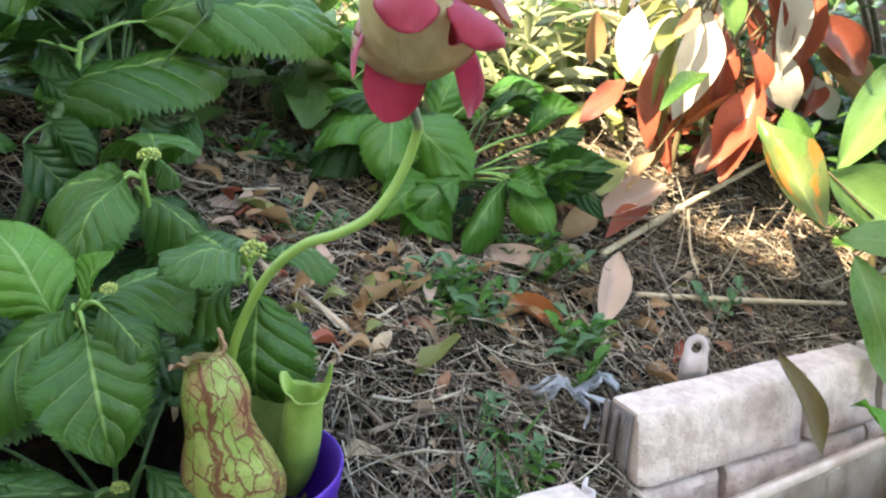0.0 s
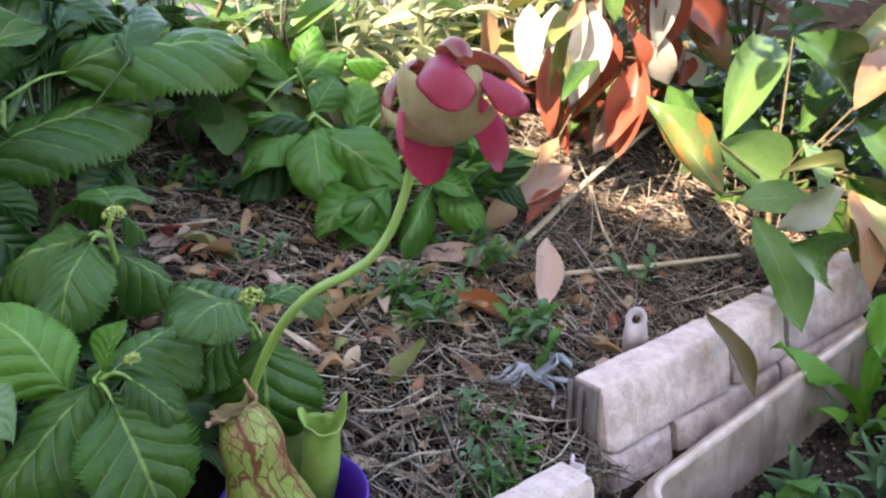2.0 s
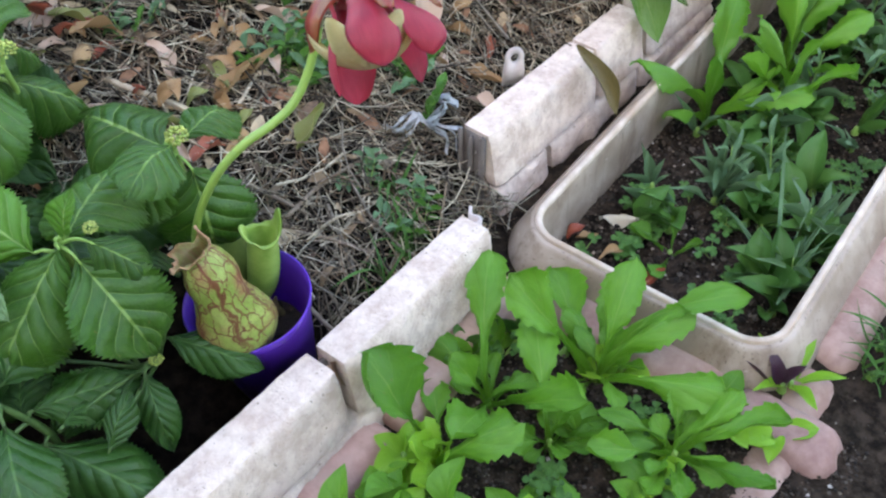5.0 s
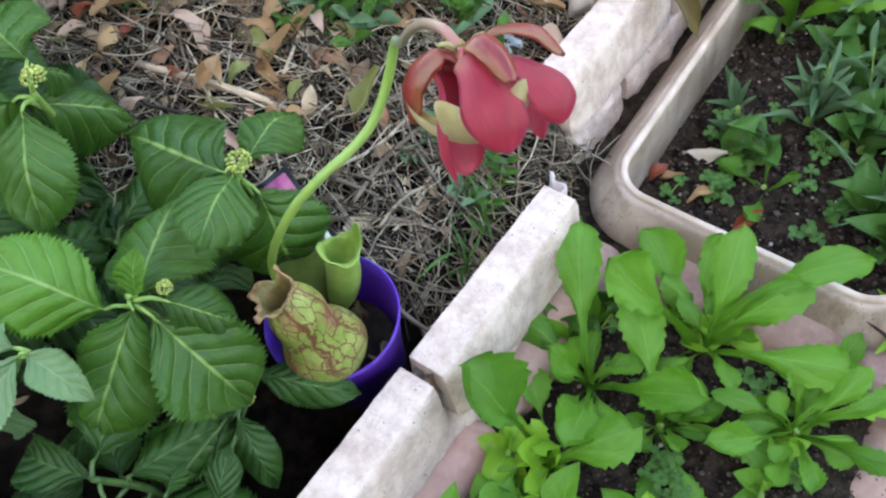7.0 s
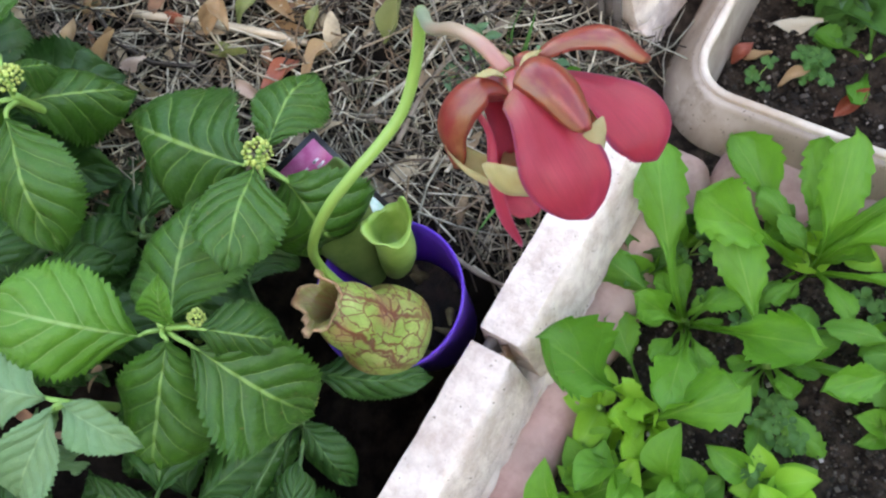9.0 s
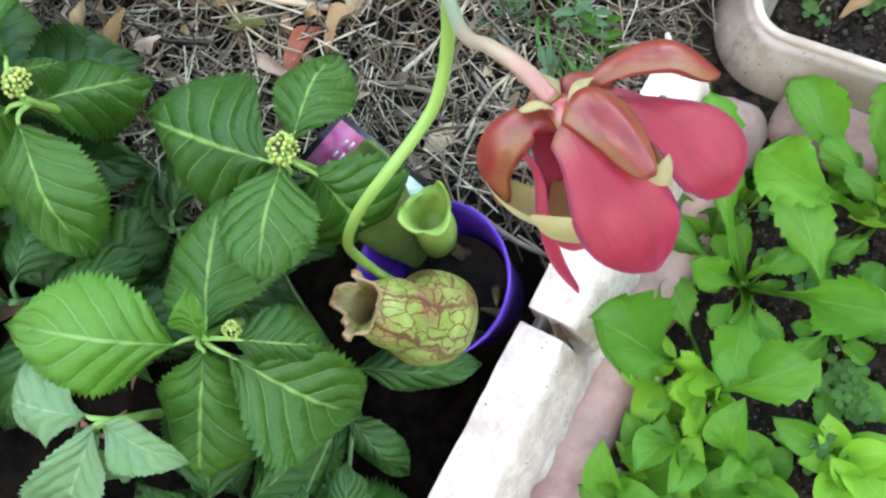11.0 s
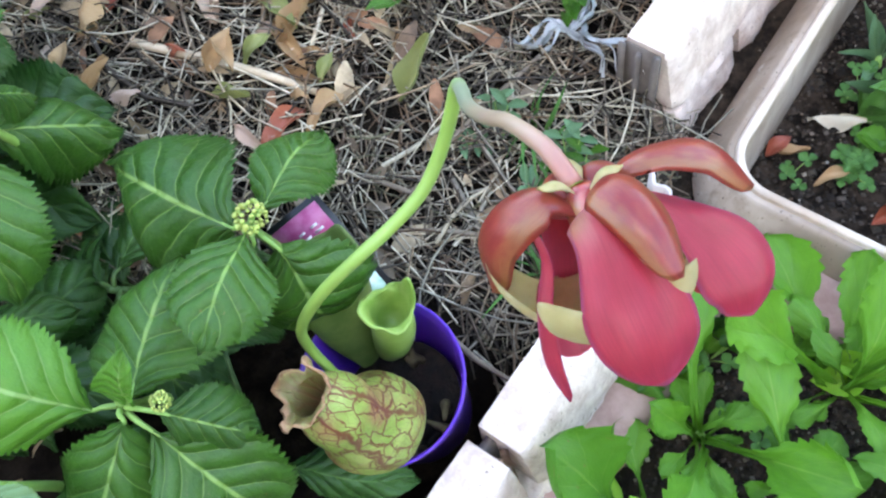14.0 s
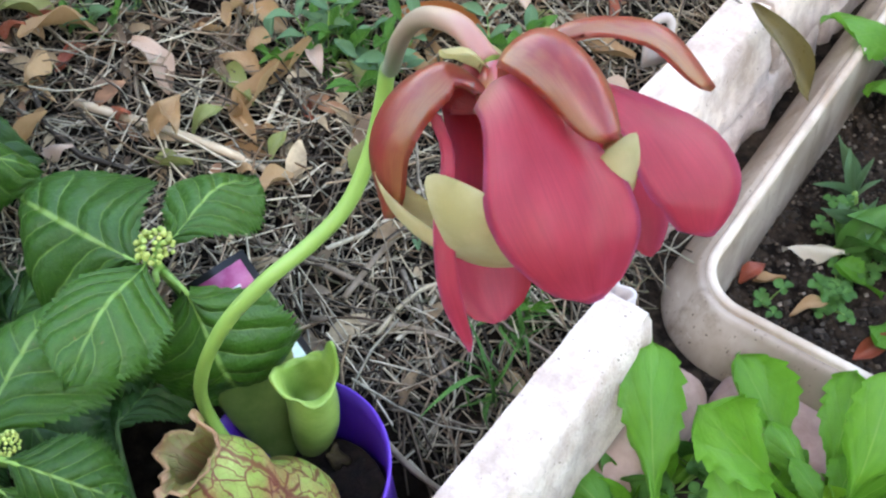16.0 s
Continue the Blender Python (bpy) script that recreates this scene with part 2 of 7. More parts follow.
CHANNEL = mottled("grey_brown_plastic", (0.095, 0.078, 0.066), (0.15, 0.125, 0.108), 40, 0.5, 0.1)
WHITE_PLASTIC = mottled("whitish_plastic", (0.44, 0.37, 0.34), (0.60, 0.53, 0.49), 40, 0.5, 0.1)
CLIP = mottled("tan_plastic", (0.36, 0.22, 0.14), (0.50, 0.34, 0.24), 60, 0.5, 0.2)
PINK_BRICK = mottled("pink_brick", (0.27, 0.155, 0.125), (0.40, 0.255, 0.21), 45, 0.8, 0.5, 0.0015, 0.14, c=(0.26, 0.19, 0.155))
TAPE_PLASTIC = mottled("whitish_tape", (0.62, 0.66, 0.67), (0.80, 0.82, 0.82), 60, 0.4, 0.3, 0.001, sheer=0.2)
WALL = mottled("rendered_wall", (0.55, 0.52, 0.47), (0.65, 0.62, 0.57), 8, 0.9, 0.3)


def stone_material():
    """Moulded stone: a pale pinkish ground, pits, pink flush and grey smudges."""
    n = Nodes("moulded_stone")
    c = n.mix(n.ramp(n.noise(55.0, 5.0, 0.6), 0.32, 0.68), (0.47, 0.36, 0.295), (0.68, 0.57, 0.48))
    c = n.mix(n.math("MULTIPLY", n.ramp(n.noise(13.0, 3.0), 0.48, 0.7), 0.35), c, (0.42, 0.265, 0.225))
    c = n.mix(n.math("MULTIPLY", n.ramp(n.noise(24.0, 5.0, 0.7, stretch=(0.6, 1.3, 1.0)), 0.60, 0.72), 0.5), c, (0.30, 0.25, 0.23))
    c = n.mix(n.ramp(n.noise(240.0, 2.0), 0.68, 0.75), c, (0.22, 0.17, 0.14))
    h = n.math("MULTIPLY_ADD", n.noise(210.0, 4.0), 0.4, n.noise(48.0, 5.0, 0.65))
    n.bump(h, 0.9, 0.004)
    return n.finish(c, 0.8, 0.25)


STONE = stone_material()


def soil_material():
    n = Nodes("dark_soil")
    c = n.mix(n.ramp(n.noise(70.0, 6.0, 0.65), 0.35, 0.68), (0.008, 0.006, 0.005), (0.050, 0.036, 0.026))
    c = n.mix(n.ramp(n.noise(9.0, 3.0), 0.5, 0.75), c, (0.022, 0.018, 0.013))
    specks = n.ramp(n.cells(170.0), 0.22, 0.10)
    keep = n.ramp(n.noise(60.0, 2.0), 0.56, 0.62)
    c = n.mix(n.math("MULTIPLY", specks, keep), c, (0.22, 0.19, 0.15))
    n.bump(n.noise(110.0, 6.0, 0.7), 0.9, 0.005)
    return n.finish(c, 0.95, 0.04)


def bed_material():
    n = Nodes("bed_soil")
    # Near-black, with the shade of gaps and hollows put into the soil colour.
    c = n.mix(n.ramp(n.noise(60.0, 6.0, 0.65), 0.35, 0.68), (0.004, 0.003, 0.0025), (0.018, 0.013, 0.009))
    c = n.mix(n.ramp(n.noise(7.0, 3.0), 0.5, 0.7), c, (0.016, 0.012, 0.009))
    n.bump(n.noise(110.0, 6.0, 0.7), 0.9, 0.005)
    return n.finish(c, 0.95, 0.04)


def planter_material():
    n = Nodes("beige_planter_plastic")
    c = n.mix(n.ramp(n.noise(14.0, 4.0), 0.35, 0.7), (0.25, 0.185, 0.135), (0.42, 0.34, 0.27))
    grime = n.ramp(n.noise(26.0, 6.0, 0.7, stretch=(1, 1, 0.35)), 0.52, 0.70)
    c = n.mix(n.math("MULTIPLY", grime, 0.75), c, (0.17, 0.115, 0.075))
    runs = n.ramp(n.noise(75.0, 3.0, 0.6, stretch=(1, 1, 0.12)), 0.54, 0.72)
    c = n.mix(n.math("MULTIPLY", runs, 0.3), c, (0.15, 0.11, 0.08))
    scuff = n.ramp(n.noise(55.0, 5.0, 0.75, stretch=(0.5, 0.5, 1)), 0.63, 0.70)
    c = n.mix(n.math("MULTIPLY", scuff, 0.7), c, (0.62, 0.56, 0.50))
    c = n.mix(n.ramp(n.noise(300.0, 2.0), 0.66, 0.72), c, (0.12, 0.09, 0.06))
    n.bump(n.noise(90.0, 4.0), 0.25, 0.0008)
    return n.finish(c, 0.55, 0.4)


def pitcher_material():
    """Green skin with long dark red veins and a finer net between them; u runs round, v along the pitcher."""
    n = Nodes("veined_pitcher")
    u, v = n.uv()
    wob = n.math("MULTIPLY_ADD", n.noise(60.0, 2.0), 0.09, n.math("MULTIPLY", n.noise(160.0, 2.0), 0.04))
    pos = n.node("ShaderNodeCombineXYZ")
    n.join(n.math("MULTIPLY", n.math("ADD", u, wob), 17.0), pos.inputs[0])
    n.join(n.math("MULTIPLY", n.math("ADD", v, wob), 10.0), pos.inputs[1])
    net = n.ramp(n.cells(1.0, "DISTANCE_TO_EDGE", pos.outputs[0]), 0.080, 0.018)
    fine = n.math("MULTIPLY", n.ramp(n.cells(2.3, "DISTANCE_TO_EDGE", pos.outputs[0]), 0.07, 0.0), 0.4)
    line = n.math("ABSOLUTE", n.math("SUBTRACT", n.math("FRACT", n.math("MULTIPLY", n.math("ADD", u, wob), 5.0)), 0.5))
    long_veins = n.math("MULTIPLY", n.ramp(line, 0.10, 0.02), n.ramp(v, 0.15, 0.5))
    veins = n.math("MAXIMUM", n.math("MAXIMUM", net, fine), long_veins)
    skin = n.mix(n.ramp(n.noise(40.0, 3.0), 0.35, 0.7), (0.22, 0.32, 0.06), (0.36, 0.43, 0.12))
    skin = n.mix(n.math("MULTIPLY", n.ramp(n.noise(26.0, 3.0), 0.44, 0.68), 0.8), skin, (0.36, 0.15, 0.085))
    skin = n.mix(n.ramp(v, 0.96, 1.08), skin, (0.30, 0.31, 0.10))
    skin = n.mix(n.math("MULTIPLY", n.ramp(v, 1.08, 1.14), 0.8), skin, (0.42, 0.21, 0.12))
    # Inside green-brown; deeper down, throat shade is put into the colour.
    skin = n.mix(n.ramp(v, 1.20, 1.27), skin, (0.15, 0.14, 0.035))
    skin = n.mix(n.ramp(v, 1.30, 1.40), skin, (0.06, 0.035, 0.015))
    n.bump(n.math("MULTIPLY", veins, -1.0), 0.4, 0.001)
    return n.finish(n.mix(n.math("MULTIPLY", veins, n.ramp(v, 1.0, 1.2, 0.88, 0.30)), skin, (0.15, 0.026, 0.020)), 0.42, 0.4, 0.12)


def petal_material():
    """Crimson spoon petals: a pinkish, partly yellow-green hood, fine lengthwise veins, a satin face."""
    n = Nodes("crimson_petal")
    u, v = n.uv()
    c = n.mix(n.ramp(n.noise(4.0, 4.0, 0.6, n.coords("UV")), 0.3, 0.75), (0.60, 0.066, 0.100), (0.45, 0.034, 0.050))
    hood = n.ramp(u, 0.50, 0.30)
    c = n.mix(n.math("MULTIPLY", hood, n.ramp(n.noise(3.0, 2.0, 0.5, n.coords("UV")), 0.25, 0.55)), c, (0.68, 0.25, 0.24))
    margin = n.ramp(n.math("ADD", v, n.math("MULTIPLY", n.noise(5.0, 2.0, 0.5, n.coords("UV")), 0.35)), 0.62, 0.28)
    c = n.mix(n.math("MULTIPLY", n.math("MULTIPLY", margin, n.ramp(u, 0.40, 0.22)), 0.8), c, (0.50, 0.40, 0.15))
    lines = n.noise(30.0, 2.0, 0.5, n.coords("UV"), stretch=(0.12, 2.4, 1.0))
    c = n.mix(n.math("MULTIPLY", n.ramp(lines, 0.4, 0.7), 0.38), c, (0.30, 0.018, 0.03))
    n.bump(lines, 0.15, 0.0006)
    n.bsdf.inputs["Sheen Weight"].default_value = 0.32
    n.bsdf.inputs["Coat Weight"].default_value = 0.45
    n.bsdf.inputs["Coat Roughness"].default_value = 0.35
    n.bsdf.inputs["Sheen Tint"].default_value = (0.85, 0.45, 1.0, 1.0)
    return n.finish(c, 0.42, 0.45, 0.36, (0.72, 0.10, 0.20, 1.0))


def sepal_material():
    """Leathery glossy sepals: dark red, olive-yellow beside the margins, a thin red rim."""
    n = Nodes("red_green_sepal")
    u, v = n.uv()
    side = n.math("ABSOLUTE", n.math("MULTIPLY_ADD", v, 2.0, -1.0))
    blot = n.noise(3.5, 3.0, 0.6, n.coords("UV"))
    c = n.mix(n.ramp(n.noise(7.0, 3.0, 0.6, n.coords("UV")), 0.3, 0.7), (0.35, 0.032, 0.045), (0.45, 0.085, 0.060))
    green = n.math("MULTIPLY", n.ramp(n.math("ADD", side, n.math("MULTIPLY_ADD", blot, 0.9, -0.45)), 0.35, 0.8), n.ramp(u, 0.12, 0.4))
    c = n.mix(n.math("MULTIPLY", green, 0.42), c, (0.44, 0.36, 0.12))
    c = n.mix(n.ramp(side, 0.86, 0.96), c, (0.46, 0.05, 0.04))
    fine = n.noise(30.0, 2.0, 0.5, n.coords("UV"), stretch=(0.15, 2.2, 1.0))
    c = n.mix(n.math("MULTIPLY", n.ramp(fine, 0.45, 0.7), 0.3), c, (0.26, 0.02, 0.03))
    n.bump(fine, 0.15, 0.0006)
    n.bsdf.inputs["Coat Weight"].default_value = 0.9
    n.bsdf.inputs["Coat Roughness"].default_value = 0.24
    return n.finish(c, 0.28, 0.7, 0.25, (0.62, 0.20, 0.09, 1.0))


RIM = mottled("worn_beige_plastic", (0.40, 0.31, 0.235), (0.60, 0.50, 0.41), 30, 0.55, 0.25, c=(0.33, 0.23, 0.16))
SOIL, BED, PLANTER, PITCHER = soil_material(), bed_material(), planter_material(), pitcher_material()
PETAL, SEPAL = petal_material(), sepal_material()
STYLE = mottled("pale_yellow_green", (0.60, 0.54, 0.27), (0.72, 0.66, 0.39), 90, 0.45, 0.15, sheer=0.42)
PITCHER_GREEN = mottled("green_pitcher", (0.19, 0.33, 0.055), (0.29, 0.43, 0.10), 60, 0.4, 0.2, sheer=0.15)
PITCHER_OLD = mottled("dull_green_pitcher", (0.085, 0.15, 0.03), (0.15, 0.21, 0.055), 50, 0.5, 0.3, sheer=0.15, c=(0.17, 0.12, 0.05))


def stalk_material():
    """Green below, greyish pink at the nodding end."""
    n = Nodes("flower_stalk")
    u, v = n.uv()
    c = n.mix(n.ramp(u, 0.60, 0.70), (0.25, 0.42, 0.075), (0.21, 0.25, 0.17))
    c = n.mix(n.ramp(u, 0.72, 0.84), c, (0.34, 0.22, 0.165))
    c = n.mix(n.ramp(u, 0.88, 1.0), c, (0.40, 0.14, 0.12))
    c = n.mix(n.math("MULTIPLY", n.noise(300.0, 3.0), 0.3), c, (0.22, 0.26, 0.11))
    return n.finish(c, 0.4, 0.5, 0.1)


STALK = stalk_material()


# ---- mesh helpers ----
def part(name, bm, material, parent=None, label="", smooth=True):
    """Link a bmesh as one mesh object, under a thing if one is given."""
    me = bpy.data.meshes.new(name)
    bm.to_mesh(me)
    bm.free()
    return piece(name, me, material, parent, label, smooth)


def sharp(ob, degrees=38.0):
    """Crisp edges where the faces meet at more than this angle."""
    ob.data.set_sharp_from_angle(angle=radians(degrees))
    return ob


def piece(name, me, material, parent=None, label="", smooth=True):
    if not me.materials:
        me.materials.append(material)
        me.polygons.foreach_set("use_smooth", [smooth] * len(me.polygons))
    ob = new(name, me)
    if parent:
        ob.parent = parent
    if label:
        ob["label"] = label
    return ob


def raw(name, verts, faces, material, parent=None, label="", smooth=True):
    me = bpy.data.meshes.new(name)
    me.from_pydata(verts, [], faces)
    return piece(name, me, material, parent, label, smooth)


def thing(name, at, label, category, group="", kind=""):
    ob = new(name)
    ob.location = at
    ob.empty_display_size = 0.02
    return tagged(ob, label, category, group, kind)


def sheet(nu, nv, fn, solid=0.0):
    """A grid of (nu+1) x (nv+1) points fn(u, v), with UVs."""
    bm = bmesh.new()
    uv = bm.loops.layers.uv.new("UVMap")
    g = [[bm.verts.new(fn(i / nu, j / nv)) for j in range(nv + 1)] for i in range(nu + 1)]
    for i in range(nu):
        for j in range(nv):
            f = bm.faces.new((g[i][j], g[i + 1][j], g[i + 1][j + 1], g[i][j + 1]))
            for loop, (a, b) in zip(f.loops, ((i, j), (i + 1, j), (i + 1, j + 1), (i, j + 1))):
                loop[uv].uv = (a / nu, b / nv)
    if solid:
        bmesh.ops.solidify(bm, geom=bm.faces[:], thickness=solid)
    return bm


def spline(points, n):
    """n+1 points on a smooth curve through the points."""
    p = [Vector(q) for q in points]
    p = [2 * p[0] - p[1]] + p + [2 * p[-1] - p[-2]]
    out, m = [], len(points) - 1
    for k in range(n + 1):
        s = min(k / n * m, m - 1e-6)
        i = int(s)
        t, (a, b, c, d) = s - i, p[i:i + 4]
        out.append(0.5 * (2 * b + (c - a) * t + (2 * a - 5 * b + 4 * c - d) * t * t + (3 * b - a - 3 * c + d) * t ** 3))
    return out


def tube(points, radii, n=24, sides=8, cap=True, raw_points=False):
    """A round tube along a smooth curve, with u along it. radii: one number, or a list from start to end."""
    path = [Vector(q) for q in points] if raw_points else spline(points, n)
    n = len(path) - 1
    rr = [radii] * 2 if isinstance(radii, (int, float)) else list(radii)
    bm = bmesh.new()
    uv = bm.loops.layers.uv.new("UVMap")
    rings, side = [], None
    for k, p in enumerate(path):
        way = (path[min(k + 1, n)] - path[max(k - 1, 0)]).normalized()
        side = (way.orthogonal() if side is None else side - way * side.dot(way)).normalized()
        up = way.cross(side)
        s = k / n * (len(rr) - 1)
        i = min(int(s), len(rr) - 2)
        r = rr[i] + (rr[i + 1] - rr[i]) * (s - i)
        rings.append([bm.verts.new(p + r * (math.cos(a) * side + math.sin(a) * up)) for a in (2 * math.pi * j / sides for j in range(sides))])
    for k in range(n):
        for j in range(sides):
            f = bm.faces.new((rings[k][j], rings[k][(j + 1) % sides], rings[k + 1][(j + 1) % sides], rings[k + 1][j]))
            for loop, (a, b) in zip(f.loops, ((k, j), (k, j + 1), (k + 1, j + 1), (k + 1, j))):
                loop[uv].uv = (a / n, b / sides)
    if cap:
        bm.faces.new(rings[0][::-1]), bm.faces.new(rings[-1])
    return bm


def stone_block(lx, ly, lz, seed, rough=0.0012, cells=(16, 5, 7), soft=0.005, slant=0.0):
    """A moulded block, corners rounded by soft, faces uneven, its face leaning back by slant. It stands on z = 0, centred in x and y."""
    bm = bmesh.new()
    half = Vector((lx, ly, lz)) / 2
    found = {}

    def vert(i, j, k):
        if (i, j, k) not in found:
            p = Vector([(q / c * 2 - 1) * h for q, c, h in zip((i, j, k), cells, half)])
            core = Vector([max(-h + soft, min(h - soft, c)) for h, c in zip(half, p)])
            off = p - core
            if off.length > soft:
                p = core + off.normalized() * soft
            far = Vector([c / h for c, h in zip(p, half)])
            d = noise.noise(p * 55 + Vector((seed * 7.1, 0, 0))) + 0.6 * noise.noise(p * 130 + Vector((0, seed * 3.3, 0))) + 0.9 * max(0.0, noise.noise(p * 30 + Vector((0, 0, seed * 2.7))))
            p += far.normalized() * d * rough * (4.8 if far.y < -0.9 and abs(far.z) < 0.85 and abs(far.x) < 0.97 else 1.0)
            if far.y < -0.85 and soft < 0.003:
                if far.z > 0.8:
                    dip = 0.0022 + 0.005 * abs(noise.noise(Vector((p.x * 26 + seed, seed, 0.4)))) + 0.002 * noise.noise(Vector((p.x * 90, seed, 2.4)))
                    p.y += dip * 1.3
                    p.z -= dip * 0.25
                if abs(far.x) > 0.93:
                    p.y += 0.0045
            if slant and p.y < 0:
                p.y += slant * (p.z + half.z) / lz * (-p.y / half.y)
            found[i, j, k] = bm.verts.new(p + Vector((0, 0, half.z)))
        return found[i, j, k]

    a, b, c = cells
    for i in range(a):
        for j in range(b):
            bm.faces.new((vert(i, j, 0), vert(i, j + 1, 0), vert(i + 1, j + 1, 0), vert(i + 1, j, 0)))
            bm.faces.new((vert(i, j, c), vert(i + 1, j, c), vert(i + 1, j + 1, c), vert(i, j + 1, c)))
        for k in range(c):
            bm.faces.new((vert(i, 0, k), vert(i + 1, 0, k), vert(i + 1, 0, k + 1), vert(i, 0, k + 1)))
            bm.faces.new((vert(i, b, k), vert(i, b, k + 1), vert(i + 1, b, k + 1), vert(i + 1, b, k)))
    for j in range(b):
        for k in range(c):
            bm.faces.new((vert(0, j, k), vert(0, j, k + 1), vert(0, j + 1, k + 1), vert(0, j + 1, k)))
            bm.faces.new((vert(a, j, k), vert(a, j + 1, k), vert(a, j + 1, k + 1), vert(a, j, k + 1)))
    return bm


def box(lo, hi, bevel=0.0):
    bm = bmesh.new()
    bmesh.ops.create_cube(bm, size=1.0)
    for v in bm.verts:
        v.co = Vector([a + (b - a) * (c + 0.5) for a, b, c in zip(lo, hi, v.co)])
    if bevel:
        bmesh.ops.bevel(bm, geom=bm.edges[:], offset=bevel, segments=2, affect="EDGES")
    return bm


def leaf_mesh(name, profile, nu=16, nv=6, arch=0.08, cup=0.12, teeth=0, bite=0.05, ripple=0.02, tip_drop=0.0, seed=0, relief=0.02):
    """A leaf blade from (0,0,0) to (1,0,0), half a unit wide at the most on either side. profile: half-widths along it."""
    rng = random.Random(seed)
    ph = rng.random() * 6.28

    def width(u):
        s = u * (len(profile) - 1)
        i = min(int(s), len(profile) - 2)
        f = s - i
        f = f * f * (3 - 2 * f) * 0.5 + f * 0.5
        return profile[i] * (1 - f) + profile[i + 1] * f

    def fn(u, v):
        s = 2 * v - 1
        w = width(u) * 0.5
        if teeth and 0.08 < u < 0.97:
            w *= 1 - bite * ((u * teeth + 0.15 * math.sin(u * 31 + ph)) % 1.0) * abs(s) ** 6
        z = arch * 4 * u * (1 - u) + cup * (s * s) * w * (0.6 + 0.8 * math.sin(math.pi * u)) - tip_drop * u ** 3
        z += ripple * math.sin(9 * u + ph + 2.2 * s) * abs(s) ** 1.5 + ripple * 0.7 * noise.noise(Vector((u * 3 + seed, s * 1.5, seed * 1.7)))
        if teeth:
            z += relief * (abs(math.sin(math.pi * (u - abs(s) ** 0.85 * 0.333) * 6)) - 0.5) * (1 - abs(s) ** 3) - relief * 0.9 * math.exp(-(s / 0.12) ** 2)
        return (u, s * w + 0.03 * math.sin(3 * u + ph) * u * (1 - u), z)

    bm = sheet(nu, nv, fn)
    me = bpy.data.meshes.new(name)
    bm.to_mesh(me)
    bm.free()
    me.polygons.foreach_set("use_smooth", [True] * len(me.polygons))
    return me


def lay_leaf(base, tip, ratio, up=(0, 0, 1), roll=0.0):
    """The pose and scale that lay a leaf mesh from base to tip, its face towards up, turned by roll degrees about the midrib."""
    b, t = Vector(base), Vector(tip)
    x = t - b
    length = x.length
    x.normalize()
    z = Vector(up) - x * x.dot(Vector(up))
    z.normalize()
    y = z.cross(x)
    m = Matrix((x, y, z)).transposed().to_4x4()
    return Matrix.Translation(b) @ m @ pose(0, 0, 0, roll) @ Matrix.Diagonal((length, length * ratio, length, 1))


BROAD = (0.04, 0.30, 0.59, 0.81, 0.95, 1.0, 0.99, 0.93, 0.81, 0.62, 0.33, 0.0)
SPOONED = (0.20, 0.17, 0.15, 0.13, 0.12, 0.12, 0.12, 0.13, 0.16, 0.24, 0.40, 0.62, 0.78, 0.89, 0.96, 1.0, 0.98, 0.90, 0.70, 0.0)
LANCE = (0.04, 0.36, 0.62, 0.82, 0.95, 1.0, 0.99, 0.93, 0.81, 0.62, 0.34, 0.0)
BROAD_SET = [leaf_mesh("broad_blade", BROAD, 84, 14, a, c, 28, 0.15, 0.06, d, s, 0.018) for s, (a, c, d) in enumerate(((0.14, -0.28, 0.10), (0.08, -0.42, 0.14), (0.16, 0.26, 0.04), (0.10, -0.32, 0.20), (0.06, -0.55, 0.16), (0.18, -0.20, 0.14)))]
SPOON_SET = [leaf_mesh("spoon_blade", SPOONED, 72, 8, a, c, 12, 0.19, 0.06, d, s + 9, 0.010) for s, (a, c, d) in enumerate(((0.10, 0.14, 0.0), (0.18, -0.10, 0.12), (0.05, 0.22, 0.0), (0.14, -0.18, 0.08), (0.04, 0.10, -0.06)))]
SEEDLING_SET = [leaf_mesh("seedling_blade", (0.22, 0.26, 0.42, 0.68, 0.9, 1.0, 0.96, 0.82, 0.52, 0.0), 14, 4, a, 0.3, 0, 0, 0.03, d, s + 60) for s, (a, d) in enumerate(((0.12, 0.05), (0.2, 0.15), (0.05, 0.0)))]
BLADE_SET = [leaf_mesh("grass_blade", (0.5, 0.8, 1.0, 1.0, 0.9, 0.7, 0.4, 0.0), 14, 2, a, 0.02, 0, 0, 0.01, d, s + 40) for s, (a, d) in enumerate(((0.14, 0.1), (0.2, 0.2), (0.08, 0.05)))]
LANCE_SET = [leaf_mesh("lance_blade", LANCE, 16, 6, a, c, 0, 0, 0.025, d, s + 20) for s, (a, c, d) in enumerate(((0.06, 0.16, 0.0), (0.10, 0.26, 0.05), (0.04, 0.08, 0.08), (-0.05, 0.34, 0.0)))]

CURLED_SET = [leaf_mesh("curled_blade", LANCE, 14, 6, a, c, 0, 0, 0.07, d, s + 80) for s, (a, c, d) in enumerate(((0.12, 0.30, 0.0), (-0.10, 0.40, 0.0), (0.18, 0.22, 0.12), (0.10, -0.35, 0.1)))]


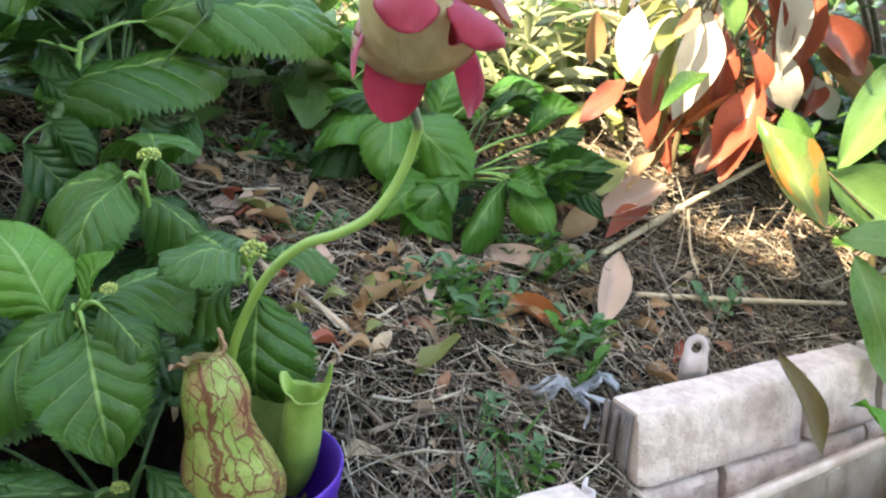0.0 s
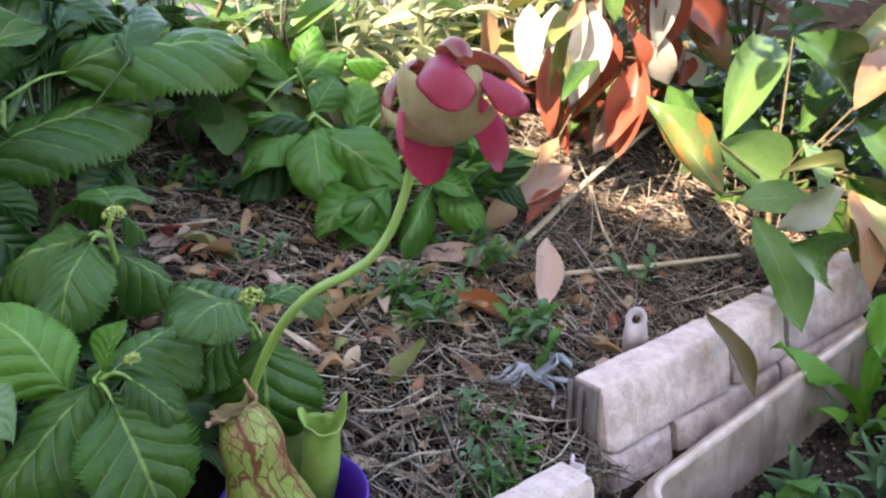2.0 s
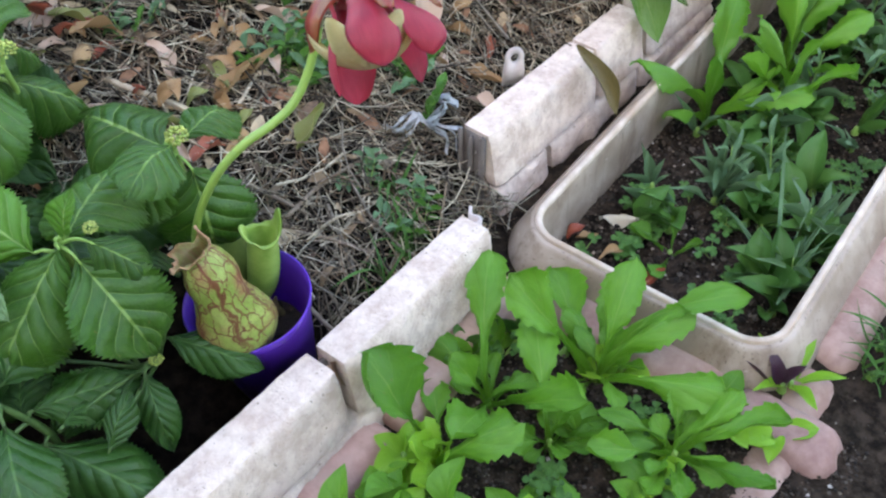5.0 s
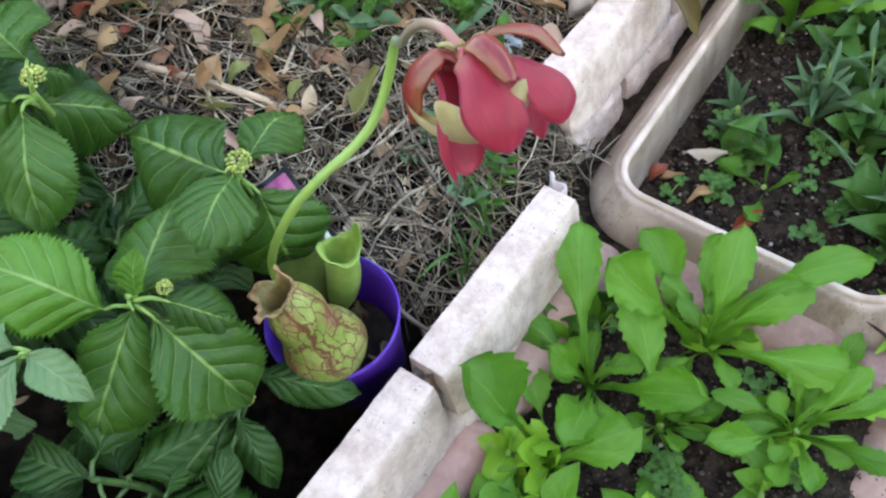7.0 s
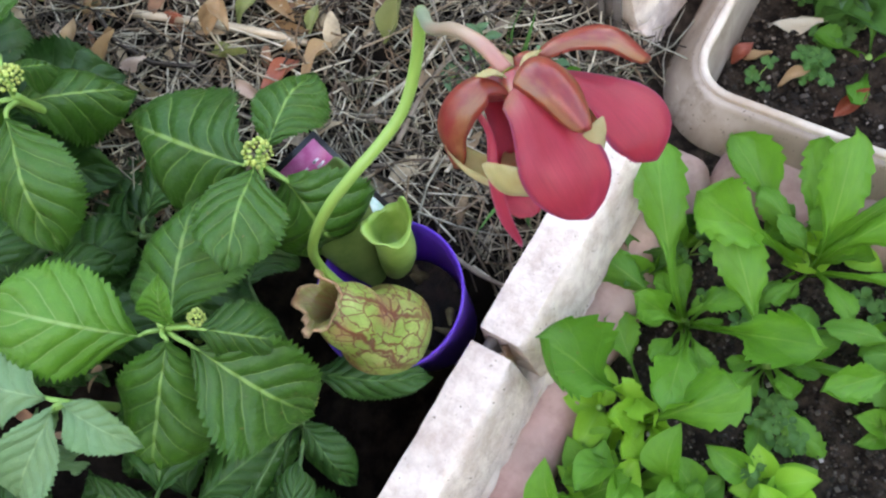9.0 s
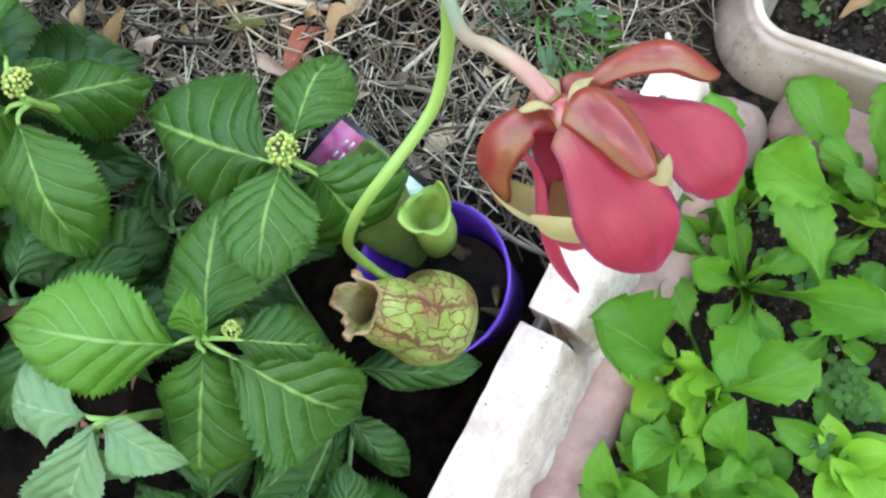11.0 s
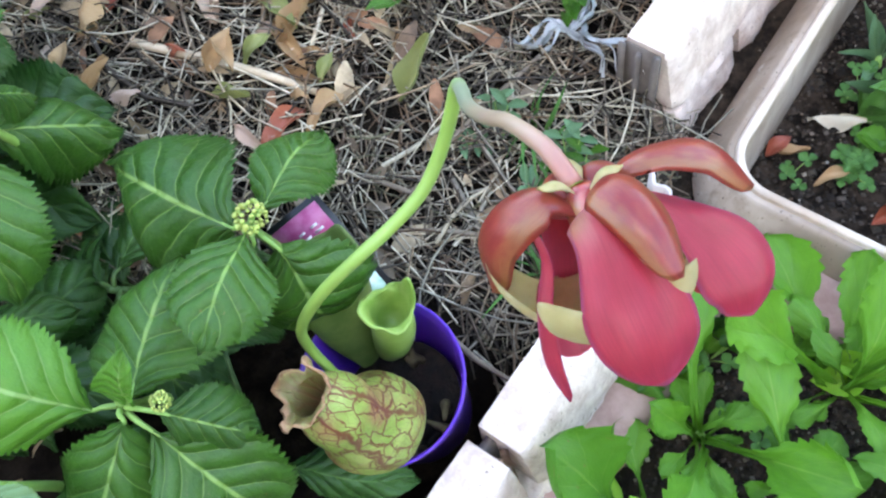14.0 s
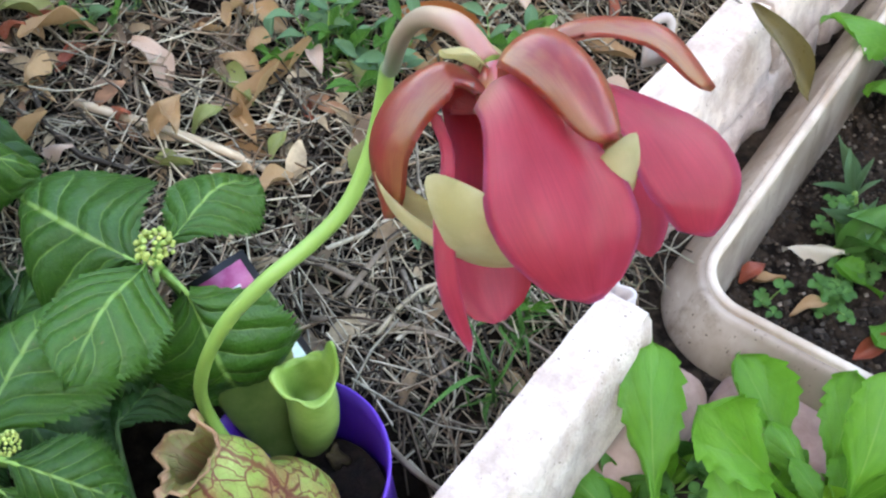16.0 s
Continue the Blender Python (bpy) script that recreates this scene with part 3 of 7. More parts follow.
def leaves(parent, rows, meshes, material, seed=1, up=(0, 0, 1), roll=14.0, name="leaf"):
    """Leaves as parts of a plant: rows of (base, tip, width by length), in the world."""
    rng = random.Random(seed)
    made = []
    for base, tip, ratio in rows:
        me = rng.choice(meshes)
        key = me.name.split(".")[0] + "_" + material.name
        if key + me.name not in LEAF_DATA:
            c = me.copy()
            c.materials.append(material)
            LEAF_DATA[key + me.name] = c
        ob = new(name, LEAF_DATA[key + me.name])
        ob.parent = parent
        at = parent.location if parent else Vector()
        ob.matrix_basis = Matrix.Translation(-at) @ lay_leaf(base, tip, ratio, up, rng.uniform(-roll, roll))
        made.append(ob)
    return made


LEAF_DATA = {}


def shift(points, at):
    return [Vector(p) - Vector(at) for p in points]


# ---- ground ----
def bed_height(x, y):
    """The mulched bed: it rises to the back and falls to the right."""
    back = min(y, 1.15) + 0.1 * max(0.0, min(y, 3.0) - 1.15)
    h = 0.322 * back - 0.144 * max(-0.6, min(x, 1.1)) - 0.066
    h -= 0.075 * math.exp(-((x - 0.10) / 0.10) ** 2 - ((y - 0.44) / 0.045) ** 2)      # the hollow in front of the pot
    return h + 0.006 * noise.noise(Vector((x * 14, y * 14, 0.3))) + 0.004 * noise.noise(Vector((x * 40, y * 40, 5)))


def low_height(x, y):
    """The weedy soil in front of the edging."""
    h = 0.012 - 0.10 * (max(-0.5, min(x, 0.8)) - 0.25)
    return h + 0.006 * noise.noise(Vector((x * 13, y * 13, 8.3))) + 0.003 * noise.noise(Vector((x * 45, y * 45, 2)))


def edge_line(x):
    """Where the edging parts the bed from the low ground."""
    return 0.405 if x < 0.36 else 0.472


def height(x, y):
    t = max(0.0, min(1.0, (y - edge_line(x) + 0.012) / 0.024))
    return low_height(x, y) * (1 - t) + bed_height(x, y) * t


def ground():
    xs = sorted(set([-60, -25, -10, -5, -3, -2, -1.4, -1, -0.8] + [round(-0.6 + 0.02 * i, 3) for i in range(111)] + [1.8, 2.2, 3, 4, 6, 10, 25, 60]))
    ys = sorted(set([-60, -25, -10, -4, -2, -1, -0.6, -0.4, -0.2] + [round(-0.1 + 0.02 * i, 3) for i in range(76)] + [0.39, 0.398, 0.412, 0.424, 0.455, 0.463, 0.477, 0.488] + [1.6, 1.9, 2.3, 3, 4, 6, 10, 25, 60]))
    verts = [(x, y, -0.14 if 0.395 < x < 1.205 and 0.125 < y < 0.391 else height(x, y)) for x in xs for y in ys]      # dug out under the planter
    k = len(ys)
    faces = [(i * k + j, (i + 1) * k + j, (i + 1) * k + j + 1, i * k + j + 1) for i in range(len(xs) - 1) for j in range(k - 1)]
    me = bpy.data.meshes.new("ground")
    me.from_pydata(verts, [], faces)
    me.materials.append(SOIL)
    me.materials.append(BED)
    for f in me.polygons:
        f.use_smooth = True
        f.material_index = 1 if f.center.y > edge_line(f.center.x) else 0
    return tagged(new("ground", me), "dark crumbly garden soil rising into a mulched bed", "ground", kind="structure")


ground()


def shade_wall():
    """A plain wall, unseen, added to keep the near bed in open shade."""
    ob = part("wall_west", box((-0.06, -7.0, -0.5), (0.06, 3.4, 3.42), 0.01), WALL)
    ob.matrix_basis = pose(-1.75, 0, 0, 0, 0, 24)
    tagged(ob, "plain pale rendered garden wall shading the bed", "wall", kind="structure")


shade_wall()


def path_beyond():
    """Concrete paving in full sun behind the bed, coloured darker to curb its glare."""
    def fn(u, v):
        x, y = -4 + 9 * u, 2.0 + 4.5 * v
        return (x, y, height(x, y) + 0.012)
    tagged(part("pavement", sheet(30, 16, fn), mottled("worn_asphalt", (0.06, 0.057, 0.052), (0.10, 0.094, 0.086), 12, 0.85, 0.4, 0.003)), "worn grey sunlit asphalt path beyond the bed", "pavement", kind="structure")


path_beyond()


# ---- edging panels ----
def edging_panel(name, at, slope, turn, upper, lower, depth, label, tab_at=None, channel=False, hook=False, face=0.014):
    """A moulded stone-look edging panel: two courses of blocks on a backing board. It runs along +x from its own origin at the top of its near end; upper, lower: rows of (start, end)."""
    p = thing(name, (0, 0, 0), label, "garden edging", "stone-look edging panels")
    p.matrix_basis = pose(*at, 0, slope, turn)
    end = max(upper[-1][1], lower[-1][1])
    start = min(upper[0][0], lower[0][0])
    part("backing", box((start + 0.004, -0.014, -0.15), (end - 0.004, -0.006, -0.012), 0.001), CHANNEL, p, "grey-brown backing board")
    for k, (a, b) in enumerate(upper):
        bm = stone_block(b - a - 0.005, depth + face, 0.063, k + at[0] * 31, 0.0008, (24, 6, 9), 0.0016, face)
        ob = sharp(part("block", bm, STONE, p))
        ob.location = ((a + b) / 2, -(depth + face) / 2, -0.064)
    for k, (a, b) in enumerate(lower):
        bm = stone_block(b - a - 0.005, depth + face * 1.8, 0.062, k + 5 + at[0] * 17, 0.0012, (20, 5, 8), 0.0018, face * 0.8)
        ob = sharp(part("block", bm, STONE, p))
        ob.location = ((a + b) / 2, -(depth + face * 1.8) / 2, -0.131)
    if channel:
        bm = bmesh.new()
        for lo, hi in (((-0.004, -0.003, -0.15), (-0.0005, 0.003, -0.004)), ((-0.007, -0.017, -0.15), (-0.001, -0.013, -0.006)), ((-0.005, -0.032, -0.15), (0.0005, -0.026, -0.003)), ((0.0, -0.03, -0.15), (0.002, 0.0, -0.004))):
            b2 = box(lo, hi, 0.0008)
            me = bpy.data.meshes.new("tmp")
            b2.to_mesh(me)
            b2.free()
            bm.from_mesh(me)
            bpy.data.meshes.remove(me)
        part("end_channel", bm, CHANNEL, p, "grey-brown slotted joint channel")
    if hook:
        pts = [(end - 0.004, -0.016, -0.004), (end + 0.004, -0.018, -0.003), (end + 0.008, -0.013, -0.004), (end + 0.006, -0.005, -0.004), (end + 0.011, -0.001, -0.003), (end + 0.015, 0.003, -0.004)]
        bm = bmesh.new()
        path = spline(pts, 20)
        rows = []
        for k, q in enumerate(path):
            way = (path[min(k + 1, 20)] - path[max(k - 1, 0)]).normalized()
            s = Vector((way.y, -way.x, 0)) * 0.0014
            rows.append([bm.verts.new(q + s), bm.verts.new(q - s), bm.verts.new(q - s - Vector((0, 0, 0.11))), bm.verts.new(q + s - Vector((0, 0, 0.11)))])
        for a, b in zip(rows, rows[1:]):
            for j in range(4):
                bm.faces.new((a[j], a[(j + 1) % 4], b[(j + 1) % 4], b[j]))
        bm.faces.new(rows[0]), bm.faces.new(rows[-1][::-1])
        part("joint_hook", bm, WHITE_PLASTIC, p, "whitish hooked joint strip")
    if hook:
        def flap(u, v):
            return Vector((0.4105 + 0.009 * (v - 0.5) + 0.002 * math.sin(5 * u + 2), -0.022 - 0.010 * u - 0.003 * math.sin(7 * v), -0.002 - 0.030 * u ** 1.6 + 0.004 * math.sin(6 * v + 3 * u)))

        part("joint_clip", sheet(8, 6, flap, 0.0016), CLIP, p, "tan plastic clip folded into the joint")
    if tab_at is not None:
        bm = bmesh.new()
        ring = [(0.011 * math.cos(a), 0.013 * math.sin(a)) for a in (2 * math.pi * j / 24 for j in range(24))]
        outer = [(x * 1.0, z + 0.022) if z > -0.004 else (math.copysign(0.0125, x) if abs(x) > 0.006 else x * 1.15, -0.012 if z < -0.009 else 0.006) for x, z in ring]
        inner = [(x * 0.45, z * 0.45 + 0.022) for x, z in ring]
        quads = []
        for y in (0.0, 0.003):
            quads.append(([bm.verts.new((x, y, z)) for x, z in outer], [bm.verts.new((x, y, z)) for x, z in inner]))
        (o0, i0), (o1, i1) = quads
        for j in range(24):
            q = (j + 1) % 24
            bm.faces.new((o0[j], o0[q], i0[q], i0[j])), bm.faces.new((o1[q], o1[j], i1[j], i1[q]))
            bm.faces.new((o1[j], o1[q], o0[q], o0[j])), bm.faces.new((i0[j], i0[q], i1[q], i1[j]))
        ob = part("hole_tab", bm, WHITE_PLASTIC, p, "pale tab with a round hole")
        ob.matrix_basis = pose(tab_at, 0.010, 0.0, 0, 0, -35)
    return p


edging_panel("edging_panel", (0.436, 0.497, 0.098), 6.5, -1.5, [(0.0, 0.205), (0.205, 0.312), (0.318, 0.52)], [(0.0, 0.10), (0.104, 0.30), (0.30, 0.50)], 0.036,
             "pinkish-grey moulded stone edging panel with two block courses", 0.105, channel=True)
edging_panel("edging_panel", (-0.275, 0.431, 0.174), 7.3, -0.5, [(0.0, 0.205), (0.205, 0.41), (0.415, 0.622)], [(0.0, 0.1), (0.1, 0.31), (0.31, 0.52), (0.52, 0.62)], 0.036,
             "whitish moulded stone edging panel beside the purple pot", hook=True, face=0.013)


def pink_bricks():
    mesh_rng = random.Random(4)
    border = thing("brick_border", (0, 0, 0), "row of pinkish bricks sunk flush along the edging", "brick border")
    k = 0
    for i in range(4):
        x = 0.352 - 0.105 - i * 0.21
        ob = part("brick", stone_block(0.206, 0.056, 0.06, 40 + i, 0.001, (12, 8, 8), 0.022), PINK_BRICK, border)
        ob.matrix_basis = pose(x, 0.372, -0.035 + 0.10 * (0.35 - x), 0, 5.7, mesh_rng.uniform(-1, 1))
    for i in range(3):
        y = 0.352 - 0.055 - i * 0.105
        ob = part("brick", stone_block(0.06, 0.101, 0.06, 60 + i, 0.001, (8, 8, 8), 0.022), PINK_BRICK, border)
        ob.matrix_basis = pose(0.352, y, -0.042, 0, 4, mesh_rng.uniform(-1.5, 1.5))

    for i in range(4):
        x = 0.235 + 0.1 + i * 0.21
        ob = part("brick", stone_block(0.206, 0.05, 0.06, 80 + i, 0.001, (12, 8, 8), 0.022), PINK_BRICK, border)
        ob.matrix_basis = pose(x, 0.085, -0.052 + 0.06 * (0.35 - x), 0, 4, mesh_rng.uniform(-1.5, 1.5))


pink_bricks()


# ---- planter ----
def soil_level(x, y):
    """The planter's soil, in the planter's own axes."""
    return -0.075 - 0.03 * x + 0.005 * noise.noise(Vector((x * 18, y * 18, 3))) + 0.003 * noise.noise(Vector((x * 60, y * 60, 9)))


def planter_soil(x, y):
    """The same in the garden's axes."""
    return 0.040 - 0.0523 * (x - 0.40) + soil_level(x - 0.40, y - 0.39)


def planter():
    """A long beige plastic planter with rounded corners, a rolled rim and dark soil well below it."""
    t = thing("planter_box", (0, 0, 0), "weathered beige plastic planter with a rolled rim", "planter")
    t.matrix_basis = pose(0.40, 0.39, 0.040, 0, 3.0, 0)
    lx, ly = 0.80, 0.262
    # offsets inwards and heights of the wall's profile, from the foot outside over the rim to the floor inside
    profile = [(0.014, -0.15), (0.004, -0.09), (-0.018, -0.062), (-0.030, -0.052), (-0.033, -0.046), (-0.033, -0.042), (-0.024, -0.024), (-0.0125, -0.004), (-0.0105, -0.001), (-0.009, -0.0005), (-0.0055, -0.0008), (-0.0045, 0.0012), (-0.0035, 0.0025), (-0.0005, 0.0025), (0.0008, 0.001), (0.001, -0.002), (0.003, -0.02), (0.008, -0.15)]

    def ring(off, z):
        r = max(0.034 - off, 0.004)
        pts = []
        for cx, cy, a0 in ((lx - off - r, -off - r, 0), (off + r, -off - r, 90), (off + r, -ly + off + r, 180), (lx - off - r, -ly + off + r, 270)):
            pts += [(cx + r * math.cos(radians(a0 + a)), cy + r * math.sin(radians(a0 + a)), z) for a in range(0, 91, 9)]
        return pts

    bm = bmesh.new()
    rings = [[bm.verts.new(p) for p in ring(*q)] for q in profile]
    n = len(rings[0])
    for a, b in zip(rings, rings[1:]):
        for j in range(n):
            bm.faces.new((a[j], b[j], b[(j + 1) % n], a[(j + 1) % n]))
    bmesh.ops.recalc_face_normals(bm, faces=bm.faces[:])
    part("box", bm, PLANTER, t)
    bm = bmesh.new()
    rings = [[bm.verts.new(p) for p in ring(off, z)] for off, z in ((-0.0058, -0.0010), (-0.0050, 0.0020), (-0.0039, 0.0034), (-0.0004, 0.0034), (0.0015, 0.0015), (0.0018, -0.0030))]
    for a, b in zip(rings, rings[1:]):
        for j in range(n):
            bm.faces.new((a[j], b[j], b[(j + 1) % n], a[(j + 1) % n]))
    bmesh.ops.recalc_face_normals(bm, faces=bm.faces[:])
    part("rim", bm, RIM, t, "worn pale rim of the planter")

    def fn(u, v):
        x, y = 0.004 + u * (lx - 0.008), -0.004 - v * (ly - 0.008)
        return (x, y, soil_level(x, y))

    part("soil", sheet(60, 26, fn), SOIL, t, "dark soil flecked with white grains")


planter()


# ---- pot and pitcher plant ----
def flower_pot():
    t = thing("flower_pot", (0.128, 0.486, 0.153), "purple plastic flower pot half filled with soil", "flower pot")
    prof = [(0.034, -0.112), (0.0355, -0.112), (0.0462, -0.016), (0.0478, -0.015), (0.0505, -0.001), (0.0500, 0.0008), (0.0487, 0.0), (0.0455, -0.014), (0.0440, -0.02), (0.0350, -0.10)]
    prof = [(r * 1.07, z) for r, z in prof]
    bm = bmesh.new()
    n = 56
    rings = [[bm.verts.new((r * math.cos(2 * math.pi * j / n), r * math.sin(2 * math.pi * j / n), z)) for j in range(n)] for r, z in prof]
    for a, b in zip(rings, rings[1:]):
        for j in range(n):
            bm.faces.new((a[j], a[(j + 1) % n], b[(j + 1) % n], b[j]))
    bm.faces.new(rings[0][::-1])
    part("body", bm, POT, t)

    def fn(u, v):
        r, a = 0.0395 * u, 2 * math.pi * v
        return (r * math.cos(a), r * math.sin(a), -0.060 + 0.005 * noise.noise(Vector((r * math.cos(a) * 90, r * math.sin(a) * 90, 1))))

    part("soil", sheet(12, 40, fn), POT_SOIL, t, "dark damp potting mix")


flower_pot()


def pitcher(parent, name, path, radii, squash, material, label, front=(-0.2, -0.9, 0.0), lobes=(), lip=0.003, roll=0.3, crinkle=0.002, lumps=0.03):
    """A hollow pitcher: a swelling tube along a curve, ending in a wavy flaring collar. lobes: (angle from the front, spread, height, flare)."""
    n, sides = 36, 48
    pts = spline(path, n)
    bm = bmesh.new()
    prof = spline([Vector((r, 0, 0)) for r in radii], n)
    front = Vector(front)
    rings = []

    def axes(way):
        f = (front - way * front.dot(way)).normalized()
        return f, f.cross(way)

    for k, p in enumerate(pts):
        way = (pts[min(k + 1, n)] - pts[max(k - 1, 0)]).normalized()
        f, s = axes(way)
        ring = []
        for j in range(sides):
            a = 2 * math.pi * j / sides
            d = math.cos(a) * f * squash + math.sin(a) * s
            r = prof[k].x * (1 + lumps * noise.noise(p * 60 + d * 1.2) + 0.025 * math.exp(-((math.cos(a) - 1) / 0.02) ** 2))
            ring.append(bm.verts.new(p + d * r))
        rings.append(ring)
    end = pts[-1]
    way = (pts[-1] - pts[-2]).normalized()
    f, s = axes(way)
    r = prof[-1].x

    def collar(a, u, inset):
        tall, wide = lip, roll
        for ang, spread, hi, flare in lobes:
            d = (math.degrees(a) - ang + 180) % 360 - 180
            w = math.exp(-(d / spread) ** 2)
            tall += hi * w
            wide += (flare - roll) * w
        tall *= 1 + 0.10 * math.sin(6 * a + 1)
        k = r * (1 + wide * u ** 1.6 + 0.05 * u * math.sin(5 * a)) - inset
        curl = 0.25 * wide * tall * max(0.0, u - 0.6) / 0.4
        crease = Vector((math.cos(a) * 2.2, math.sin(a) * 2.2, u * 1.5 + r * 100))
        k += crinkle * u * noise.noise(crease)
        tall += 0.7 * crinkle * noise.noise(crease * 1.7)
        return end + (math.cos(a) * f * squash + math.sin(a) * s) * k + way * (tall * u - curl * u)

    for inset, us in ((0.0, (0.15, 0.35, 0.55, 0.75, 0.9, 1.0)), (0.0016, (1.0, 0.9, 0.7, 0.45, 0.2, 0.0))):
        for u in us:
            rings.append([bm.verts.new(collar(2 * math.pi * j / sides, u, inset)) for j in range(sides)])
    for depth, k in ((0.008, 0.85), (0.016, 0.75), (0.024, 0.6)):
        rings.append([bm.verts.new(end - way * depth + (math.cos(a) * f * squash + math.sin(a) * s) * (r * k - 0.0012)) for a in (2 * math.pi * j / sides for j in range(sides))])
    uv = bm.loops.layers.uv.new("UVMap")
    for k, (a, b) in enumerate(zip(rings, rings[1:])):
        for j in range(sides):
            face = bm.faces.new((a[j], a[(j + 1) % sides], b[(j + 1) % sides], b[j]))
            for loop, (p, q) in zip(face.loops, ((j, k), (j + 1, k), (j + 1, k + 1), (j, k + 1))):
                loop[uv].uv = (p / sides, q / n)
    bm.faces.new(rings[-1])
    return part(name, bm, material, parent, label)


def flower(parent, at, axis):
    """The nodding bloom: glossy sepals, drooping spoon-shaped petals, and an umbrella-shaped style below them."""
    a = Vector(axis).normalized()
    up = (Vector((0, 0, 1)) - a * a.z).normalized()
    right = a.cross(up)
    if right.x < 0:
        right = -right
    to_world = lambda ax, ra, ang: Vector(at) + a * ax + (up * math.cos(radians(ang)) + right * math.sin(radians(ang))) * ra
    dirs = lambda ang: (up * math.cos(radians(ang)) + right * math.sin(radians(ang)), -up * math.sin(radians(ang)) + right * math.cos(radians(ang)))

    core = part("receptacle", tube([Vector(at) - a * 0.005, Vector(at) + a * 0.001, Vector(at) + a * 0.007], [0.0028, 0.0058, 0.005], 8, 12), SEPAL, parent)

    def blade(name, ang, curve, width, material, cup, label="", ripple=0.0, swing=0.0, turn=0.0):
        """curve: (along the axis, out from it); width(u): half the breadth; swing: degrees that it veers aside by its tip; turn: degrees that its face turns by its tip."""
        path = spline([Vector((ra, ax, 0)) for ax, ra in curve], 28)

        def fn(u, v):
            s = 2 * v - 1
            k = u * 28
            i = min(int(k), 27)
            q = path[i].lerp(path[i + 1], k - i)
            d = (path[i + 1] - path[i]).normalized()
            nrm = Vector((d.y, -d.x, 0))
            half = width(u)
            drop = cup(u) * s * s * half
            lift = ripple * half * (math.sin(6 * u + 2.5 * s + ang) + 0.6 * noise.noise(Vector((u * 4, s * 2, ang))))
            ra, ax = q.x - nrm.x * drop + lift * nrm.x, q.y - nrm.y * drop + lift * nrm.y
            out, side = dirs(ang + swing * u)
            side = side * math.cos(radians(turn * u)) + out * math.sin(radians(turn * u))
            return Vector(at) + a * ax + out * ra + side * (s * half * (1 - 0.22 * cup(u) * abs(s)))

        return part(name, sheet(28, 14, fn, 0.0007), material, parent, label)

    def spoon(big, neck, narrow=1.0):
        def width(u):
            if u < 0.38:
                w = neck * (0.4 + 0.6 * math.sin(min(1.0, u / 0.13) * math.pi / 2)) * (1.0 if narrow == 1.0 else 0.45)
            elif u < 0.70:
                f = (u - 0.38) / 0.32
                w = neck + (big - neck) * (f * f * (3 - 2 * f))
            else:
                w = big * math.sqrt(max(0.0, 1 - ((u - 0.70) / 0.302) ** 2))
            return w * narrow
        return width

    hooded = lambda u: 0.95 - 0.65 * min(1.0, u / 0.6)
    for ang, reach, drop, big, narrow, swing, turn in ((4, 0.0315, 0.0410, 0.0150, 1.0, 10, 0), (84, 0.0375, 0.037, 0.0162, 1.0, -16, 34), (136, 0.036, 0.047, 0.0150, 1.0, -8, 20), (212, 0.020, 0.054, 0.0160, 1.0, 0, 0), (280, 0.0215, 0.051, 0.0135, 0.36, 24, 0)):
        blade("petal", ang, [(0.003, 0.003), (-0.0025, 0.0085), (0.0005, 0.0165), (drop * 0.22, reach * 0.74), (drop * 0.48, reach * 0.97), (drop * 0.76, reach * 1.07), (drop, reach * 0.98)], spoon(big, 0.0092, narrow), PETAL, hooded, ripple=0.085, swing=swing, turn=turn)

    def strap(big):
        return lambda u: big * (0.42 + 0.58 * min(1.0, u / 0.35)) * math.sqrt(max(0.0, 1 - max(0.0, (u - 0.45) / 0.56) ** 2.3))

    keeled = lambda u: 0.42 + 0.25 * u
    for ang, curve, big, swing, turn in (
            (30, [(0.001, 0.002), (-0.0080, 0.010), (-0.0070, 0.020), (0.0005, 0.0290), (0.0130, 0.0345)], 0.0094, -3, 12),
            (90, [(0.001, 0.002), (-0.0085, 0.012), (-0.0095, 0.024), (-0.004, 0.036), (0.010, 0.0445)], 0.0096, 6, 20),
            (150, [(0.001, 0.002), (-0.006, 0.010), (-0.0015, 0.019), (0.008, 0.026), (0.020, 0.028)], 0.0092, 0, 0),
            (200, [(0.001, 0.002), (-0.006, 0.010), (-0.0015, 0.019), (0.008, 0.025), (0.020, 0.027)], 0.0092, 0, 0),
            (276, [(0.001, 0.002), (-0.0065, 0.011), (-0.0025, 0.0225), (0.0080, 0.0310), (0.0235, 0.0325)], 0.0124, -24, -44)):
        blade("sepal", ang, curve, strap(big), SEPAL, keeled, ripple=0.06, swing=swing, turn=turn)
    for ang in (60, 300, 190):
        blade("bract", ang, [(-0.0035, 0.0022), (-0.0085, 0.0065), (-0.0092, 0.0125)], strap(0.0036), STYLE, keeled, "small pale yellow-green bract")

    def bowl(u, v):
        ang = 360 * v
        lobe = abs(math.sin(radians(ang * 2.5 - 12)))
        rim = 0.0200 + 0.0108 * lobe ** 2.5
        ra = rim * math.sin(u * math.pi / 2 * 1.02)
        ax = 0.038 - (0.011 + 0.0145 * lobe ** 2.5) * (1 - math.cos(u * math.pi / 2)) ** 0.9
        return to_world(ax + 0.0006 * math.sin(radians(ang * 11)) * u, ra, ang)

    part("style", sheet(12, 90, bowl, 0.0008), STYLE, parent, "pale yellow-green umbrella-shaped style")
    part("style_column", tube([to_world(0.004, 0, 0), to_world(0.02, 0, 0), to_world(0.036, 0, 0)], [0.0045, 0.0035, 0.003], 8, 10), STYLE, parent)
    return core


